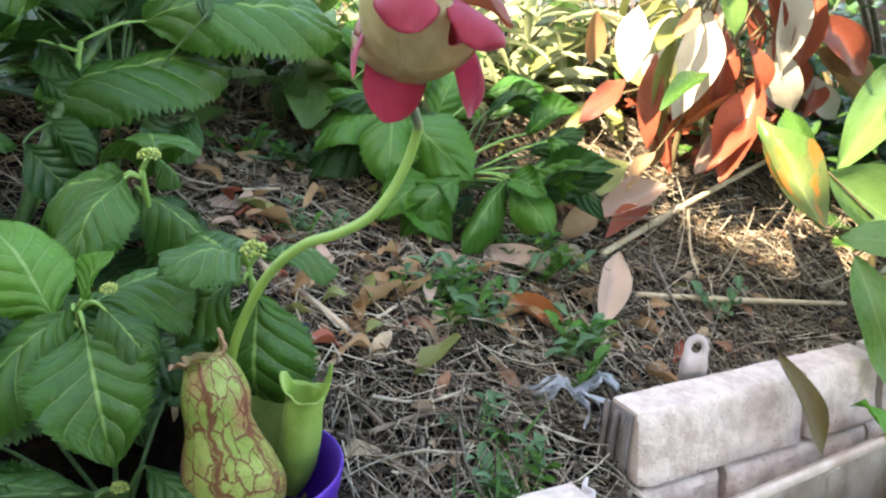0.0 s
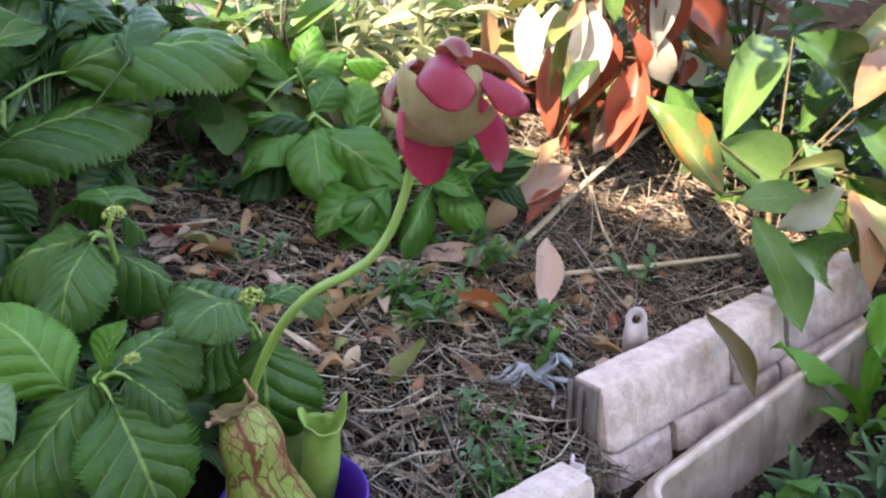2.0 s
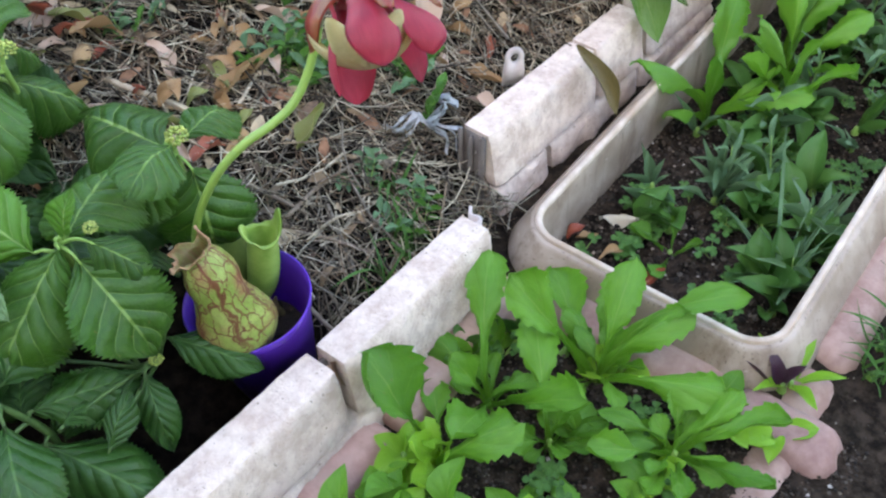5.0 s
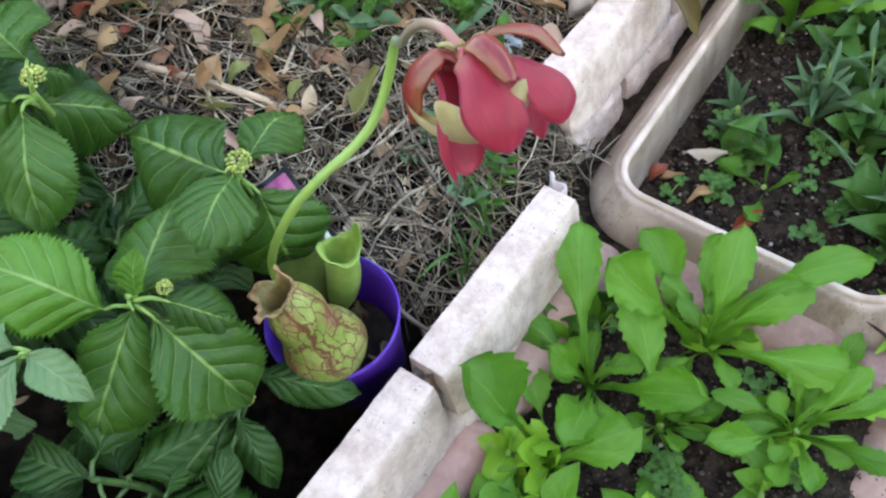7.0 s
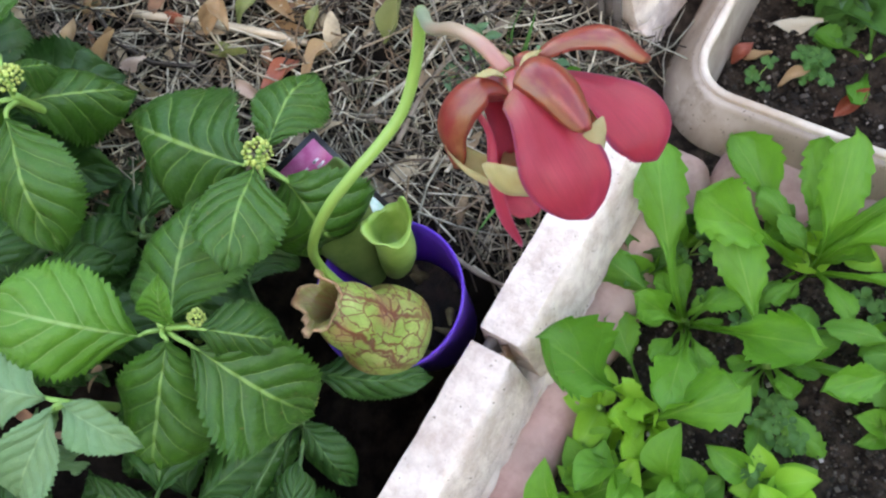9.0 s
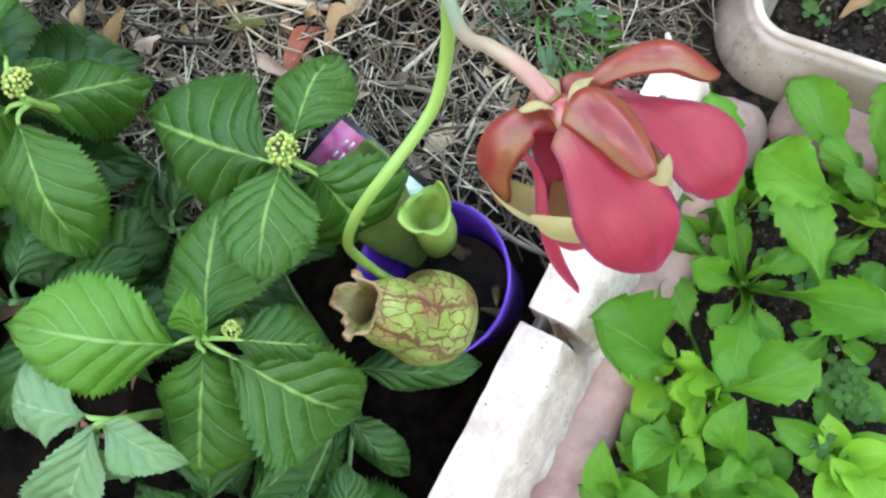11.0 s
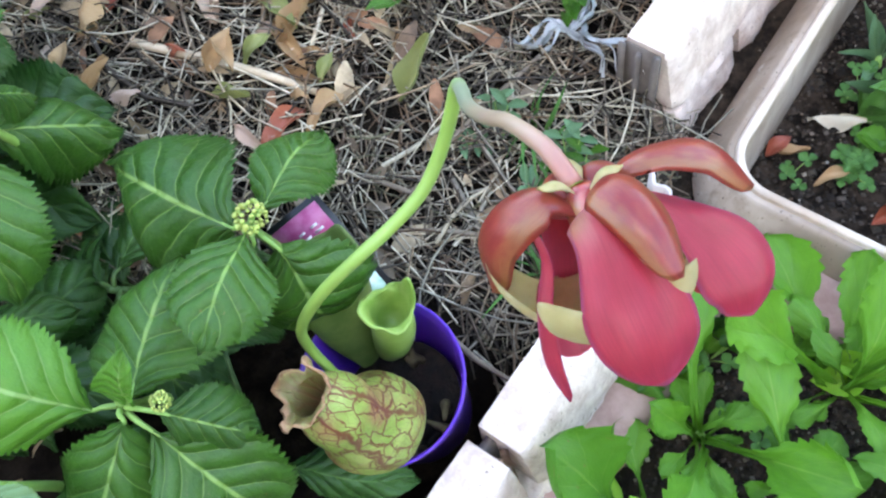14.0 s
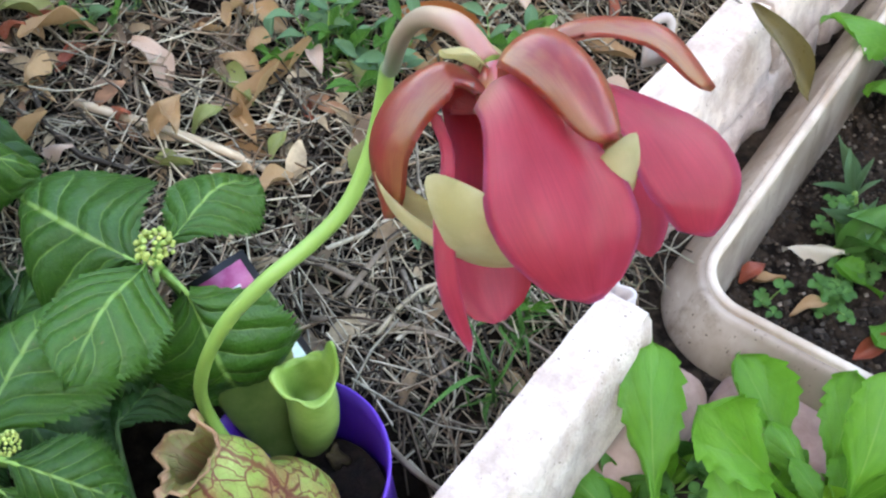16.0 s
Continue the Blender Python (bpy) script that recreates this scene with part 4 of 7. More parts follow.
def pitcher_plant():
    t = thing("pitcher_plant", (0, 0, 0), "flowering pitcher plant with veined green pitchers and one red bloom", "pitcher plant")
    pitcher(t, "pitcher", [(0.122, 0.490, 0.130), (0.110, 0.476, 0.146), (0.103, 0.470, 0.172), (0.101, 0.470, 0.204), (0.102, 0.474, 0.229), (0.101, 0.481, 0.243)], [0.011, 0.0255, 0.0308, 0.0300, 0.0248, 0.0205, 0.0205, 0.0176, 0.0134], 0.95, PITCHER, "squat pear-shaped green pitcher netted with dark red veins",
            lobes=((158, 26, 0.007, 1.00), (62, 30, 0.000, 0.60), (250, 28, 0.012, 0.05)), lip=0.0035, roll=0.20, crinkle=0.0055, lumps=0.05)
    pitcher(t, "pitcher", [(0.150, 0.506, 0.114), (0.156, 0.501, 0.135), (0.160, 0.496, 0.160), (0.163, 0.493, 0.182), (0.165, 0.492, 0.192)], [0.009, 0.0125, 0.0140, 0.0140, 0.0135, 0.0130, 0.0136], 0.95, PITCHER_GREEN, "upright plain green pitcher with an open notched hood",
            lobes=((112, 34, 0.012, 0.40), (278, 24, 0.028, 0.12), (10, 40, 0.001, 0.30)), lip=0.003, roll=0.12)
    pitcher(t, "pitcher", [(0.136, 0.514, 0.112), (0.144, 0.524, 0.135), (0.153, 0.533, 0.162), (0.160, 0.540, 0.186)], [0.007, 0.014, 0.021, 0.0245, 0.023], 0.55, PITCHER_OLD, "older broad green pitcher behind the others", lobes=((220, 50, 0.022, 0.25), (120, 40, 0.008, 0.1)))
    bits = random.Random(8)
    for _ in range(7):
        ang, r = bits.uniform(3.4, 6.6), bits.uniform(0.02, 0.038)
        q = Vector((0.128 + r * math.cos(ang), 0.486 + r * math.sin(ang), 0.092))
        part("dead_stub", tube([q, q + Vector((bits.uniform(-0.004, 0.004), bits.uniform(-0.004, 0.004), 0.012)), q + Vector((bits.uniform(-0.008, 0.008), bits.uniform(-0.008, 0.008), 0.022))], [0.003, 0.0038, 0.0012], 6, 7), STEM_BROWN, t, "small dry brown pitcher stub")
    path = [(0.114, 0.488, 0.120), (0.116, 0.505, 0.165), (0.122, 0.520, 0.200), (0.130, 0.510, 0.240), (0.147, 0.490, 0.283), (0.167, 0.475, 0.305), (0.188, 0.467, 0.311), (0.206, 0.461, 0.319), (0.221, 0.458, 0.333), (0.232, 0.455, 0.352), (0.238, 0.4515, 0.3705), (0.2345, 0.445, 0.379), (0.2235, 0.4305, 0.397), (0.2105, 0.408, 0.4305), (0.2055, 0.393, 0.449), (0.200, 0.376, 0.459), (0.1945, 0.3635, 0.4585)]
    part("flower_stalk", tube(path, [0.0030, 0.0032, 0.0032, 0.0032, 0.0031, 0.0028, 0.0024, 0.0028], 96, 12), STALK, t, "bent green flower stalk turning pinkish at the top")
    bloom = thing("flower", (0, 0, 0), "", "")
    bloom.parent = t
    flower(bloom, (0.193, 0.360, 0.456), (-0.50, -0.52, -0.69))


pitcher_plant()


def plant_label():
    """The nursery tag pushed in beside the pot."""
    t = thing("plant_tag", (0.190, 0.560, 0.160), "purple and green plastic plant tag with white writing", "plant tag")
    tr, br, face = Vector((0.2005, 0.572, 0.203)), Vector((0.187, 0.5253, 0.146)), Vector((-0.10, -0.25, 0.445))
    y = (tr - br).normalized()
    z = (face - y * face.dot(y)).normalized()
    x = y.cross(z)
    t.matrix_basis = Matrix.Translation(tr - x * 0.0225 - y * 0.038) @ Matrix((x, y, z)).transposed().to_4x4()
    part("card", box((-0.0225, -0.062, -0.0005), (0.0225, 0.038, 0.0005), 0.0004), mottled("black_card", (0.012, 0.012, 0.014), (0.02, 0.02, 0.022), 40, 0.3, 0.0), t, "glossy black card")
    part("picture", box((-0.019, 0.004, 0.0005), (0.0185, 0.034, 0.0009)), mottled("magenta_print", (0.36, 0.045, 0.16), (0.50, 0.14, 0.28), 90, 0.3, 0.0), t, "magenta printed panel")
    part("picture", box((-0.019, -0.055, 0.0005), (0.0185, 0.0005, 0.0009)), mottled("green_print", (0.22, 0.45, 0.30), (0.74, 0.80, 0.78), 40, 0.3, 0.0), t, "white and pale green printed panel")
    white = mottled("white_print", (0.70, 0.68, 0.72), (0.80, 0.78, 0.80), 40, 0.35, 0.0)
    black = mottled("black_print", (0.015, 0.015, 0.018), (0.02, 0.02, 0.022), 40, 0.35, 0.0)
    rng = random.Random(3)
    for k in range(3):
        x = -0.012 + 0.009 * k
        for j in range(3):
            y = 0.012 + 0.0045 * j
            part("mark", box((x, y, 0.0009), (x + rng.uniform(0.004, 0.007), y + 0.0016, 0.0012)), white, t)
    for k in range(3):
        c = Vector((0.0135 - 0.0085 * k, -0.0075, 0.0012))
        ring = [c + Vector((0.0028 * math.cos(q), 0.0028 * math.sin(q), 0)) for q in (2 * math.pi * j / 16 for j in range(17))]
        part("mark", tube(ring, 0.0008, 16, 5, raw_points=True), black, t)


plant_label()


# ---- plants: where each leaf starts and ends ----
SHOOT_MIDDLE = [
    ((0.030, 0.576, 0.252), (0.006, 0.636, 0.315), 0.84),
    ((0.050, 0.553, 0.266), (0.124, 0.584, 0.270), 0.92),
    ((0.054, 0.530, 0.274), (0.072, 0.487, 0.250), 0.80),
    ((0.043, 0.534, 0.262), (0.037, 0.470, 0.198), 0.86),
    ((0.039, 0.546, 0.268), (-0.048, 0.533, 0.224), 0.76),
    ((0.048, 0.550, 0.270), (0.070, 0.552, 0.300), 0.62),
    ((0.046, 0.560, 0.262), (0.088, 0.606, 0.250), 0.70),
]
SHOOT_BUD = [
    ((0.150, 0.560, 0.270), (0.140, 0.666, 0.266), 0.86),
    ((0.167, 0.552, 0.272), (0.231, 0.568, 0.253), 0.74),
    ((0.150, 0.548, 0.277), (0.094, 0.521, 0.300), 0.90),
    ((0.155, 0.540, 0.252), (0.136, 0.521, 0.158), 0.92),
    ((0.150, 0.552, 0.258), (0.098, 0.575, 0.215), 0.70),
]
SHOOT_BACK = [
    ((0.117, 0.724, 0.285), (0.174, 0.692, 0.23), 0.68),
    ((0.107, 0.705, 0.3), (0.046, 0.651, 0.265), 0.76),
    ((0.133, 0.708, 0.315), (0.156, 0.706, 0.285), 0.66),
    ((0.139, 0.726, 0.31), (0.148, 0.836, 0.28), 0.80),
    ((0.11, 0.718, 0.3), (0.034, 0.794, 0.26), 0.76),
]
SHOOT_FRONT = [
    ((-0.021, 0.578, 0.28), (-0.019, 0.525, 0.268), 0.55),
    ((-0.024, 0.581, 0.28), (-0.09, 0.591, 0.25), 0.60),
    ((-0.022, 0.588, 0.28), (-0.043, 0.665, 0.26), 0.65),
    ((-0.027, 0.582, 0.275), (-0.076, 0.61, 0.2), 0.50),
]
SHOOT_LOW = [
    ((0.058, 0.495, 0.175), (0.09, 0.428, 0.15), 0.50),
    ((0.026, 0.491, 0.17), (-0.043, 0.531, 0.13), 0.55),
    ((0.026, 0.488, 0.17), (0.0, 0.444, 0.13), 0.50),
    ((-0.031, 0.459, 0.17), (0.004, 0.465, 0.2), 0.55),
    ((-0.043, 0.48, 0.2), (-0.018, 0.488, 0.2), 0.50),
    ((-0.022, 0.566, 0.18), (-0.086, 0.606, 0.14), 0.60),
    ((-0.01, 0.683, 0.17), (-0.037, 0.656, 0.13), 0.70),
    ((0.076, 0.716, 0.15), (0.035, 0.795, 0.13), 0.70),
    ((0.089, 0.576, 0.17), (0.138, 0.598, 0.13), 0.75),
]
TALL_LEAVES = [
    ((0.180, 0.905, 0.396), (0.394, 0.900, 0.376), 0.54),
    ((0.070, 0.885, 0.330), (0.266, 0.912, 0.352), 0.60),
    ((0.050, 0.860, 0.400), (0.160, 0.840, 0.452), 0.70),
]
TALL_SHRUB = [
    ((0.078, 0.888, 0.359), (0.126, 0.864, 0.306), 0.70),
    ((0.162, 0.902, 0.427), (0.159, 0.993, 0.485), 0.60),
    ((0.186, 0.906, 0.432), (0.271, 1.01, 0.478), 0.50),
    ((0.086, 0.899, 0.422), (0.164, 0.934, 0.434), 0.60),
    ((0.049, 0.829, 0.312), (0.089, 0.8, 0.252), 0.60),
]
YOUNG = [
    ((0.447, 0.921, 0.275), (0.379, 0.931, 0.301), 0.45),
    ((0.446, 0.92, 0.27), (0.345, 0.908, 0.247), 0.60),
    ((0.447, 0.907, 0.27), (0.398, 0.83, 0.214), 0.72),
    ((0.451, 0.904, 0.267), (0.471, 0.784, 0.219), 0.65),
    ((0.456, 0.917, 0.28), (0.518, 0.937, 0.316), 0.65),
    ((0.475, 0.803, 0.208), (0.395, 0.805, 0.158), 0.62),
    ((0.519, 0.779, 0.203), (0.44, 0.746, 0.152), 0.42),
    ((0.523, 0.774, 0.199), (0.529, 0.708, 0.164), 0.70),
    ((0.533, 0.781, 0.202), (0.592, 0.718, 0.24), 0.42),
    ((0.528, 0.785, 0.202), (0.533, 0.723, 0.197), 0.60),
]
YOUNG_TOP = [
    ((0.47, 0.965, 0.309), (0.446, 1.026, 0.361), 0.55),
    ((0.475, 0.964, 0.315), (0.522, 0.985, 0.377), 0.60),
    ((0.477, 0.962, 0.311), (0.548, 0.96, 0.342), 0.55),
    ((0.536, 0.963, 0.323), (0.589, 0.925, 0.319), 0.50),
    ((0.424, 0.965, 0.299), (0.409, 0.979, 0.321), 0.60),
    ((0.526, 0.947, 0.283), (0.547, 0.873, 0.256), 0.50),
]
HANG = [
    ((0.719, 0.800, 0.372), (0.690, 0.780, 0.290), 0.42),
    ((0.836, 0.800, 0.356), (0.767, 0.780, 0.234), 0.39),
    ((0.761, 0.810, 0.312), (0.734, 0.790, 0.198), 0.26),
    ((1.022, 0.800, 0.333), (1.128, 0.780, 0.243), 0.42),
    ((0.947, 0.800, 0.305), (0.987, 0.780, 0.208), 0.47),
    ((0.976, 0.800, 0.400), (0.952, 0.780, 0.268), 0.31),
    ((0.773, 0.800, 0.422), (0.705, 0.780, 0.391), 0.38),
    ((0.844, 0.790, 0.408), (0.851, 0.770, 0.328), 0.38),
    ((0.919, 0.810, 0.255), (0.760, 0.790, 0.210), 0.22),
    ((0.898, 0.795, 0.215), (0.805, 0.775, 0.159), 0.36),
    ((0.712, 0.810, 0.286), (0.630, 0.790, 0.251), 0.31),
    ((0.806, 0.800, 0.349), (0.726, 0.785, 0.317), 0.32),
    ((1.068, 0.810, 0.245), (1.021, 0.790, 0.196), 0.38),
    ((0.922, 0.820, 0.371), (0.934, 0.800, 0.292), 0.31),
    ((0.820, 0.805, 0.404), (0.790, 0.790, 0.362), 0.38),
    ((0.880, 0.815, 0.330), (0.850, 0.800, 0.225), 0.26),
    ((0.800, 0.815, 0.300), (0.805, 0.805, 0.205), 0.26),
    ((0.990, 0.820, 0.300), (1.030, 0.805, 0.210), 0.29),
]
CLUSTER = [
    ((0.779, 0.560, 0.151), (0.822, 0.700, 0.245), 0.28),
    ((0.765, 0.550, 0.162), (0.824, 0.680, 0.236), 0.34),
    ((0.811, 0.580, 0.166), (0.881, 0.710, 0.244), 0.22),
    ((0.840, 0.600, 0.198), (1.059, 0.660, 0.277), 0.26),
    ((0.787, 0.570, 0.215), (0.885, 0.530, 0.136), 0.60),
    ((0.763, 0.530, 0.159), (0.847, 0.480, 0.147), 0.42),
    ((0.749, 0.500, 0.151), (0.724, 0.420, 0.042), 0.38),
    ((0.871, 0.460, 0.156), (0.742, 0.460, 0.149), 0.32),
    ((0.895, 0.460, 0.144), (0.859, 0.400, 0.042), 0.32),
    ((0.926, 0.470, 0.127), (0.894, 0.370, 0.035), 0.34),
    ((0.936, 0.480, 0.120), (0.922, 0.440, 0.020), 0.30),
    ((0.904, 0.470, 0.165), (0.808, 0.500, 0.189), 0.18),
    ((0.855, 0.500, 0.207), (0.887, 0.480, 0.133), 0.50),
    ((0.998, 0.600, 0.295), (1.106, 0.560, 0.193), 0.50),
    ((1.336, 0.580, 0.213), (1.228, 0.550, 0.093), 0.36),
    ((1.242, 0.540, 0.241), (1.016, 0.520, 0.205), 0.30),
    ((1.067, 0.540, 0.174), (1.166, 0.480, 0.046), 0.44),
    ((1.189, 0.440, 0.013), (0.974, 0.450, 0.098), 0.20),
    ((0.808, 0.440, 0.087), (0.711, 0.430, 0.150), 0.55),
]
CLUSTER_LOOKS = [LAUREL, BICOLOUR, LAUREL_DARK, LAUREL, LAUREL, LAUREL, LAUREL, OLIVE_GREY, RED_OLIVE, OLIVE_LEAF, OLIVE_LEAF, OLIVE_LEAF, HYDRANGEA_SILVER, LAUREL_DARK, PINK_LEAF, RED_OLIVE, LAUREL_DARK, LAUREL_DARK, LAUREL_DARK]
FALLEN = [
    ((0.706, 0.792, 0.188), (0.602, 0.797, 0.158), 0.50),
    ((0.743, 0.761, 0.161), (0.64, 0.774, 0.135), 0.36),
    ((0.645, 0.774, 0.14), (0.591, 0.772, 0.121), 0.60),
    ((0.602, 0.739, 0.1), (0.578, 0.764, 0.113), 0.55),
    ((0.591, 0.67, 0.136), (0.534, 0.624, 0.082), 0.38),
    ((0.455, 0.695, 0.115), (0.496, 0.631, 0.082), 0.30),
    ((0.471, 0.78, 0.129), (0.552, 0.705, 0.099), 0.28),
    ((0.603, 0.463, 0.103), (0.6, 0.402, 0.03), 0.26),
    ((0.711, 0.75, 0.142), (0.64, 0.75, 0.117), 0.36),
]

YOUNG_MORE = [
    ((0.498, 0.904, 0.246), (0.556, 0.933, 0.307), 0.60),
    ((0.564, 0.892, 0.274), (0.636, 0.863, 0.283), 0.55),
    ((0.459, 0.838, 0.205), (0.379, 0.823, 0.173), 0.60),
    ((0.429, 0.843, 0.2), (0.441, 0.771, 0.15), 0.60),
    ((0.559, 0.789, 0.206), (0.569, 0.722, 0.203), 0.60),
    ((0.585, 0.835, 0.234), (0.649, 0.817, 0.264), 0.55),
    ((0.422, 0.927, 0.249), (0.433, 0.982, 0.294), 0.55),
    ((0.591, 0.8, 0.231), (0.604, 0.737, 0.211), 0.50),
]
TALL_MORE = [
    ((0.154, 0.937, 0.436), (0.216, 0.931, 0.384), 0.55),
    ((0.128, 0.917, 0.4), (0.227, 0.968, 0.442), 0.50),
    ((0.202, 0.98, 0.479), (0.156, 0.935, 0.425), 0.55),
    ((0.075, 0.88, 0.324), (0.1, 0.84, 0.281), 0.70),
    ((0.085, 0.914, 0.39), (0.113, 0.879, 0.351), 0.60),
    ((0.16, 0.878, 0.315), (0.16, 0.922, 0.359), 0.60),
    ((0.2, 0.893, 0.294), (0.147, 0.846, 0.269), 0.60),
]

ROS1 = [
    ((0.222, 0.312, 0.015), (0.320, 0.382, 0.093), 0.31),
    ((0.222, 0.314, 0.015), (0.238, 0.393, 0.050), 0.37),
    ((0.221, 0.311, 0.015), (0.214, 0.348, 0.080), 0.40),
    ((0.224, 0.308, 0.015), (0.252, 0.295, 0.045), 0.42),
    ((0.223, 0.307, 0.015), (0.232, 0.219, 0.105), 0.34),
    ((0.221, 0.309, 0.015), (0.147, 0.292, 0.090), 0.40),
    ((0.222, 0.310, 0.015), (0.246, 0.345, 0.040), 0.35),
    ((0.222, 0.310, 0.015), (0.190, 0.275, 0.045), 0.35),
    ((0.222, 0.310, 0.015), (0.262, 0.330, 0.035), 0.34),
    ((0.222, 0.310, 0.015), (0.180, 0.318, 0.040), 0.34),
]
ROS2 = [
    ((0.302, 0.249, 0.006), (0.291, 0.341, 0.118), 0.34),
    ((0.303, 0.249, 0.006), (0.372, 0.344, 0.035), 0.32),
    ((0.303, 0.248, 0.006), (0.389, 0.275, 0.062), 0.35),
    ((0.303, 0.248, 0.006), (0.340, 0.304, 0.040), 0.33),
    ((0.303, 0.247, 0.006), (0.368, 0.257, 0.111), 0.30),
    ((0.303, 0.246, 0.006), (0.399, 0.174, 0.110), 0.26),
    ((0.302, 0.246, 0.006), (0.321, 0.138, 0.072), 0.33),
    ((0.303, 0.246, 0.006), (0.357, 0.198, 0.100), 0.34),
    ((0.302, 0.247, 0.006), (0.335, 0.222, 0.055), 0.35),
    ((0.302, 0.247, 0.006), (0.276, 0.208, 0.045), 0.33),
    ((0.302, 0.247, 0.006), (0.320, 0.280, 0.050), 0.33),
    ((0.302, 0.247, 0.006), (0.262, 0.262, 0.030), 0.34),
]
ROS3 = [
    ((0.27, 0.151, 0.02), (0.312, 0.176, 0.06), 0.34),
    ((0.27, 0.151, 0.02), (0.327, 0.128, 0.075), 0.30),
    ((0.27, 0.151, 0.02), (0.323, 0.083, 0.08), 0.30),
    ((0.27, 0.151, 0.02), (0.265, 0.066, 0.07), 0.26),
    ((0.27, 0.151, 0.02), (0.221, 0.124, 0.06), 0.35),
    ((0.269, 0.152, 0.02), (0.21, 0.207, 0.07), 0.30),
    ((0.269, 0.152, 0.02), (0.26, 0.22, 0.05), 0.26),
    ((0.27, 0.151, 0.02), (0.277, 0.112, 0.05), 0.21),
    ((0.269, 0.152, 0.02), (0.211, 0.15, 0.05), 0.33),
]
ROS4 = [
    ((0.220, 0.245, 0.014), (0.294, 0.311, 0.078), 0.35),
    ((0.222, 0.240, 0.014), (0.243, 0.149, 0.035), 0.38),
    ((0.220, 0.243, 0.014), (0.199, 0.220, 0.052), 0.45),
    ((0.219, 0.244, 0.014), (0.168, 0.186, 0.024), 0.37),
    ((0.218, 0.246, 0.014), (0.146, 0.222, 0.026), 0.32),
    ((0.221, 0.246, 0.014), (0.250, 0.240, 0.060), 0.35),
    ((0.219, 0.247, 0.014), (0.185, 0.262, 0.050), 0.35),
    ((0.220, 0.245, 0.014), (0.255, 0.205, 0.040), 0.34),
]
LIME = [
    ((0.143, 0.312, 0.02), (0.150, 0.382, 0.135), 0.45),
    ((0.136, 0.306, 0.02), (0.181, 0.256, 0.108), 0.42),
    ((0.152, 0.314, 0.02), (0.203, 0.363, 0.035), 0.41),
    ((0.145, 0.308, 0.02), (0.153, 0.33, 0.09), 0.42),
    ((0.145, 0.308, 0.02), (0.105, 0.332, 0.08), 0.42),
    ((0.145, 0.308, 0.02), (0.097, 0.302, 0.08), 0.42),
    ((0.146, 0.306, 0.02), (0.111, 0.274, 0.07), 0.42),
    ((0.146, 0.306, 0.02), (0.135, 0.258, 0.07), 0.41),
    ((0.145, 0.308, 0.02), (0.143, 0.306, 0.1), 0.44),
    ((0.145, 0.308, 0.02), (0.122, 0.327, 0.1), 0.42),
    ((0.146, 0.306, 0.02), (0.149, 0.285, 0.1), 0.42),
]
PURPLE = [
    ((0.395, 0.106, 0.0), (0.389, 0.156, 0.03), 0.25),
    ((0.395, 0.106, 0.0), (0.404, 0.128, 0.04), 0.30),
    ((0.395, 0.106, 0.0), (0.405, 0.096, 0.04), 0.30),
]


def hydrangea_shoot(name, label, foot, top, lists, material=None, bud=None, seed=1, up=(-0.12, -0.25, 0.9), thick=1.0, via=(), group="hydrangea shoots", pale=(), roll=14.0, bud_size=1.0):
    """A leafy shoot: a stem from the foot to the top, leaves on short stalks, perhaps a head of green buds."""
    t = thing(name, foot, label, "hydrangea", group)
    mid = [Vector(q) for q in via] or [Vector(foot).lerp(Vector(top), 0.5) + Vector((0.012, -0.008, 0.0))]
    way = spline([Vector(foot), *mid, Vector(top)], 18)
    part("stem", tube(shift(way, foot), [0.0038 * thick, 0.0033 * thick, 0.0024], 18, 8, raw_points=True), STEM_DARK if material is HYDRANGEA_DARK else STEM_GREEN, t)
    rows = [r for l in lists for r in l]
    for k, row in enumerate(rows):
        leaves(t, [row], BROAD_SET, HYDRANGEA_LIME if k in pale else material or HYDRANGEA, seed * 31 + k, up, roll)
    for base, tip, _ in rows:
        start = min(way[6:], key=lambda q: (q - Vector(base)).length)
        part("leaf_stalk", tube(shift([start, Vector(base) * 0.6 + start * 0.4 + Vector((0, 0, 0.004)), Vector(base), Vector(base).lerp(Vector(tip), 0.12)], foot), [0.002, 0.0016, 0.0012, 0.0009], 8, 6), STEM_DARK if material is HYDRANGEA_DARK else STEM_GREEN, t)
    if bud:
        rng = random.Random(seed + 50)
        bm = bmesh.new()
        for k in range(46):
            z = 1 - 1.25 * (k + 0.5) / 46
            r = math.sqrt(max(0.0, 1 - z * z))
            a = k * 2.39996
            q = Vector((r * math.cos(a), r * math.sin(a), z * 0.7)) * 0.0085 * bud_size * rng.uniform(0.85, 1.1) + Vector(bud) - Vector(foot)
            bmesh.ops.create_icosphere(bm, subdivisions=1, radius=rng.uniform(0.0011, 0.0019) * bud_size, matrix=Matrix.Translation(q))
        tagged(part("bud_head", bm, BUD, t, "tight head of pale green buds"), kind="stuff")
    return t


def on_bed(x, y, z=0.0):
    return (x, y, bed_height(x, y) + z)


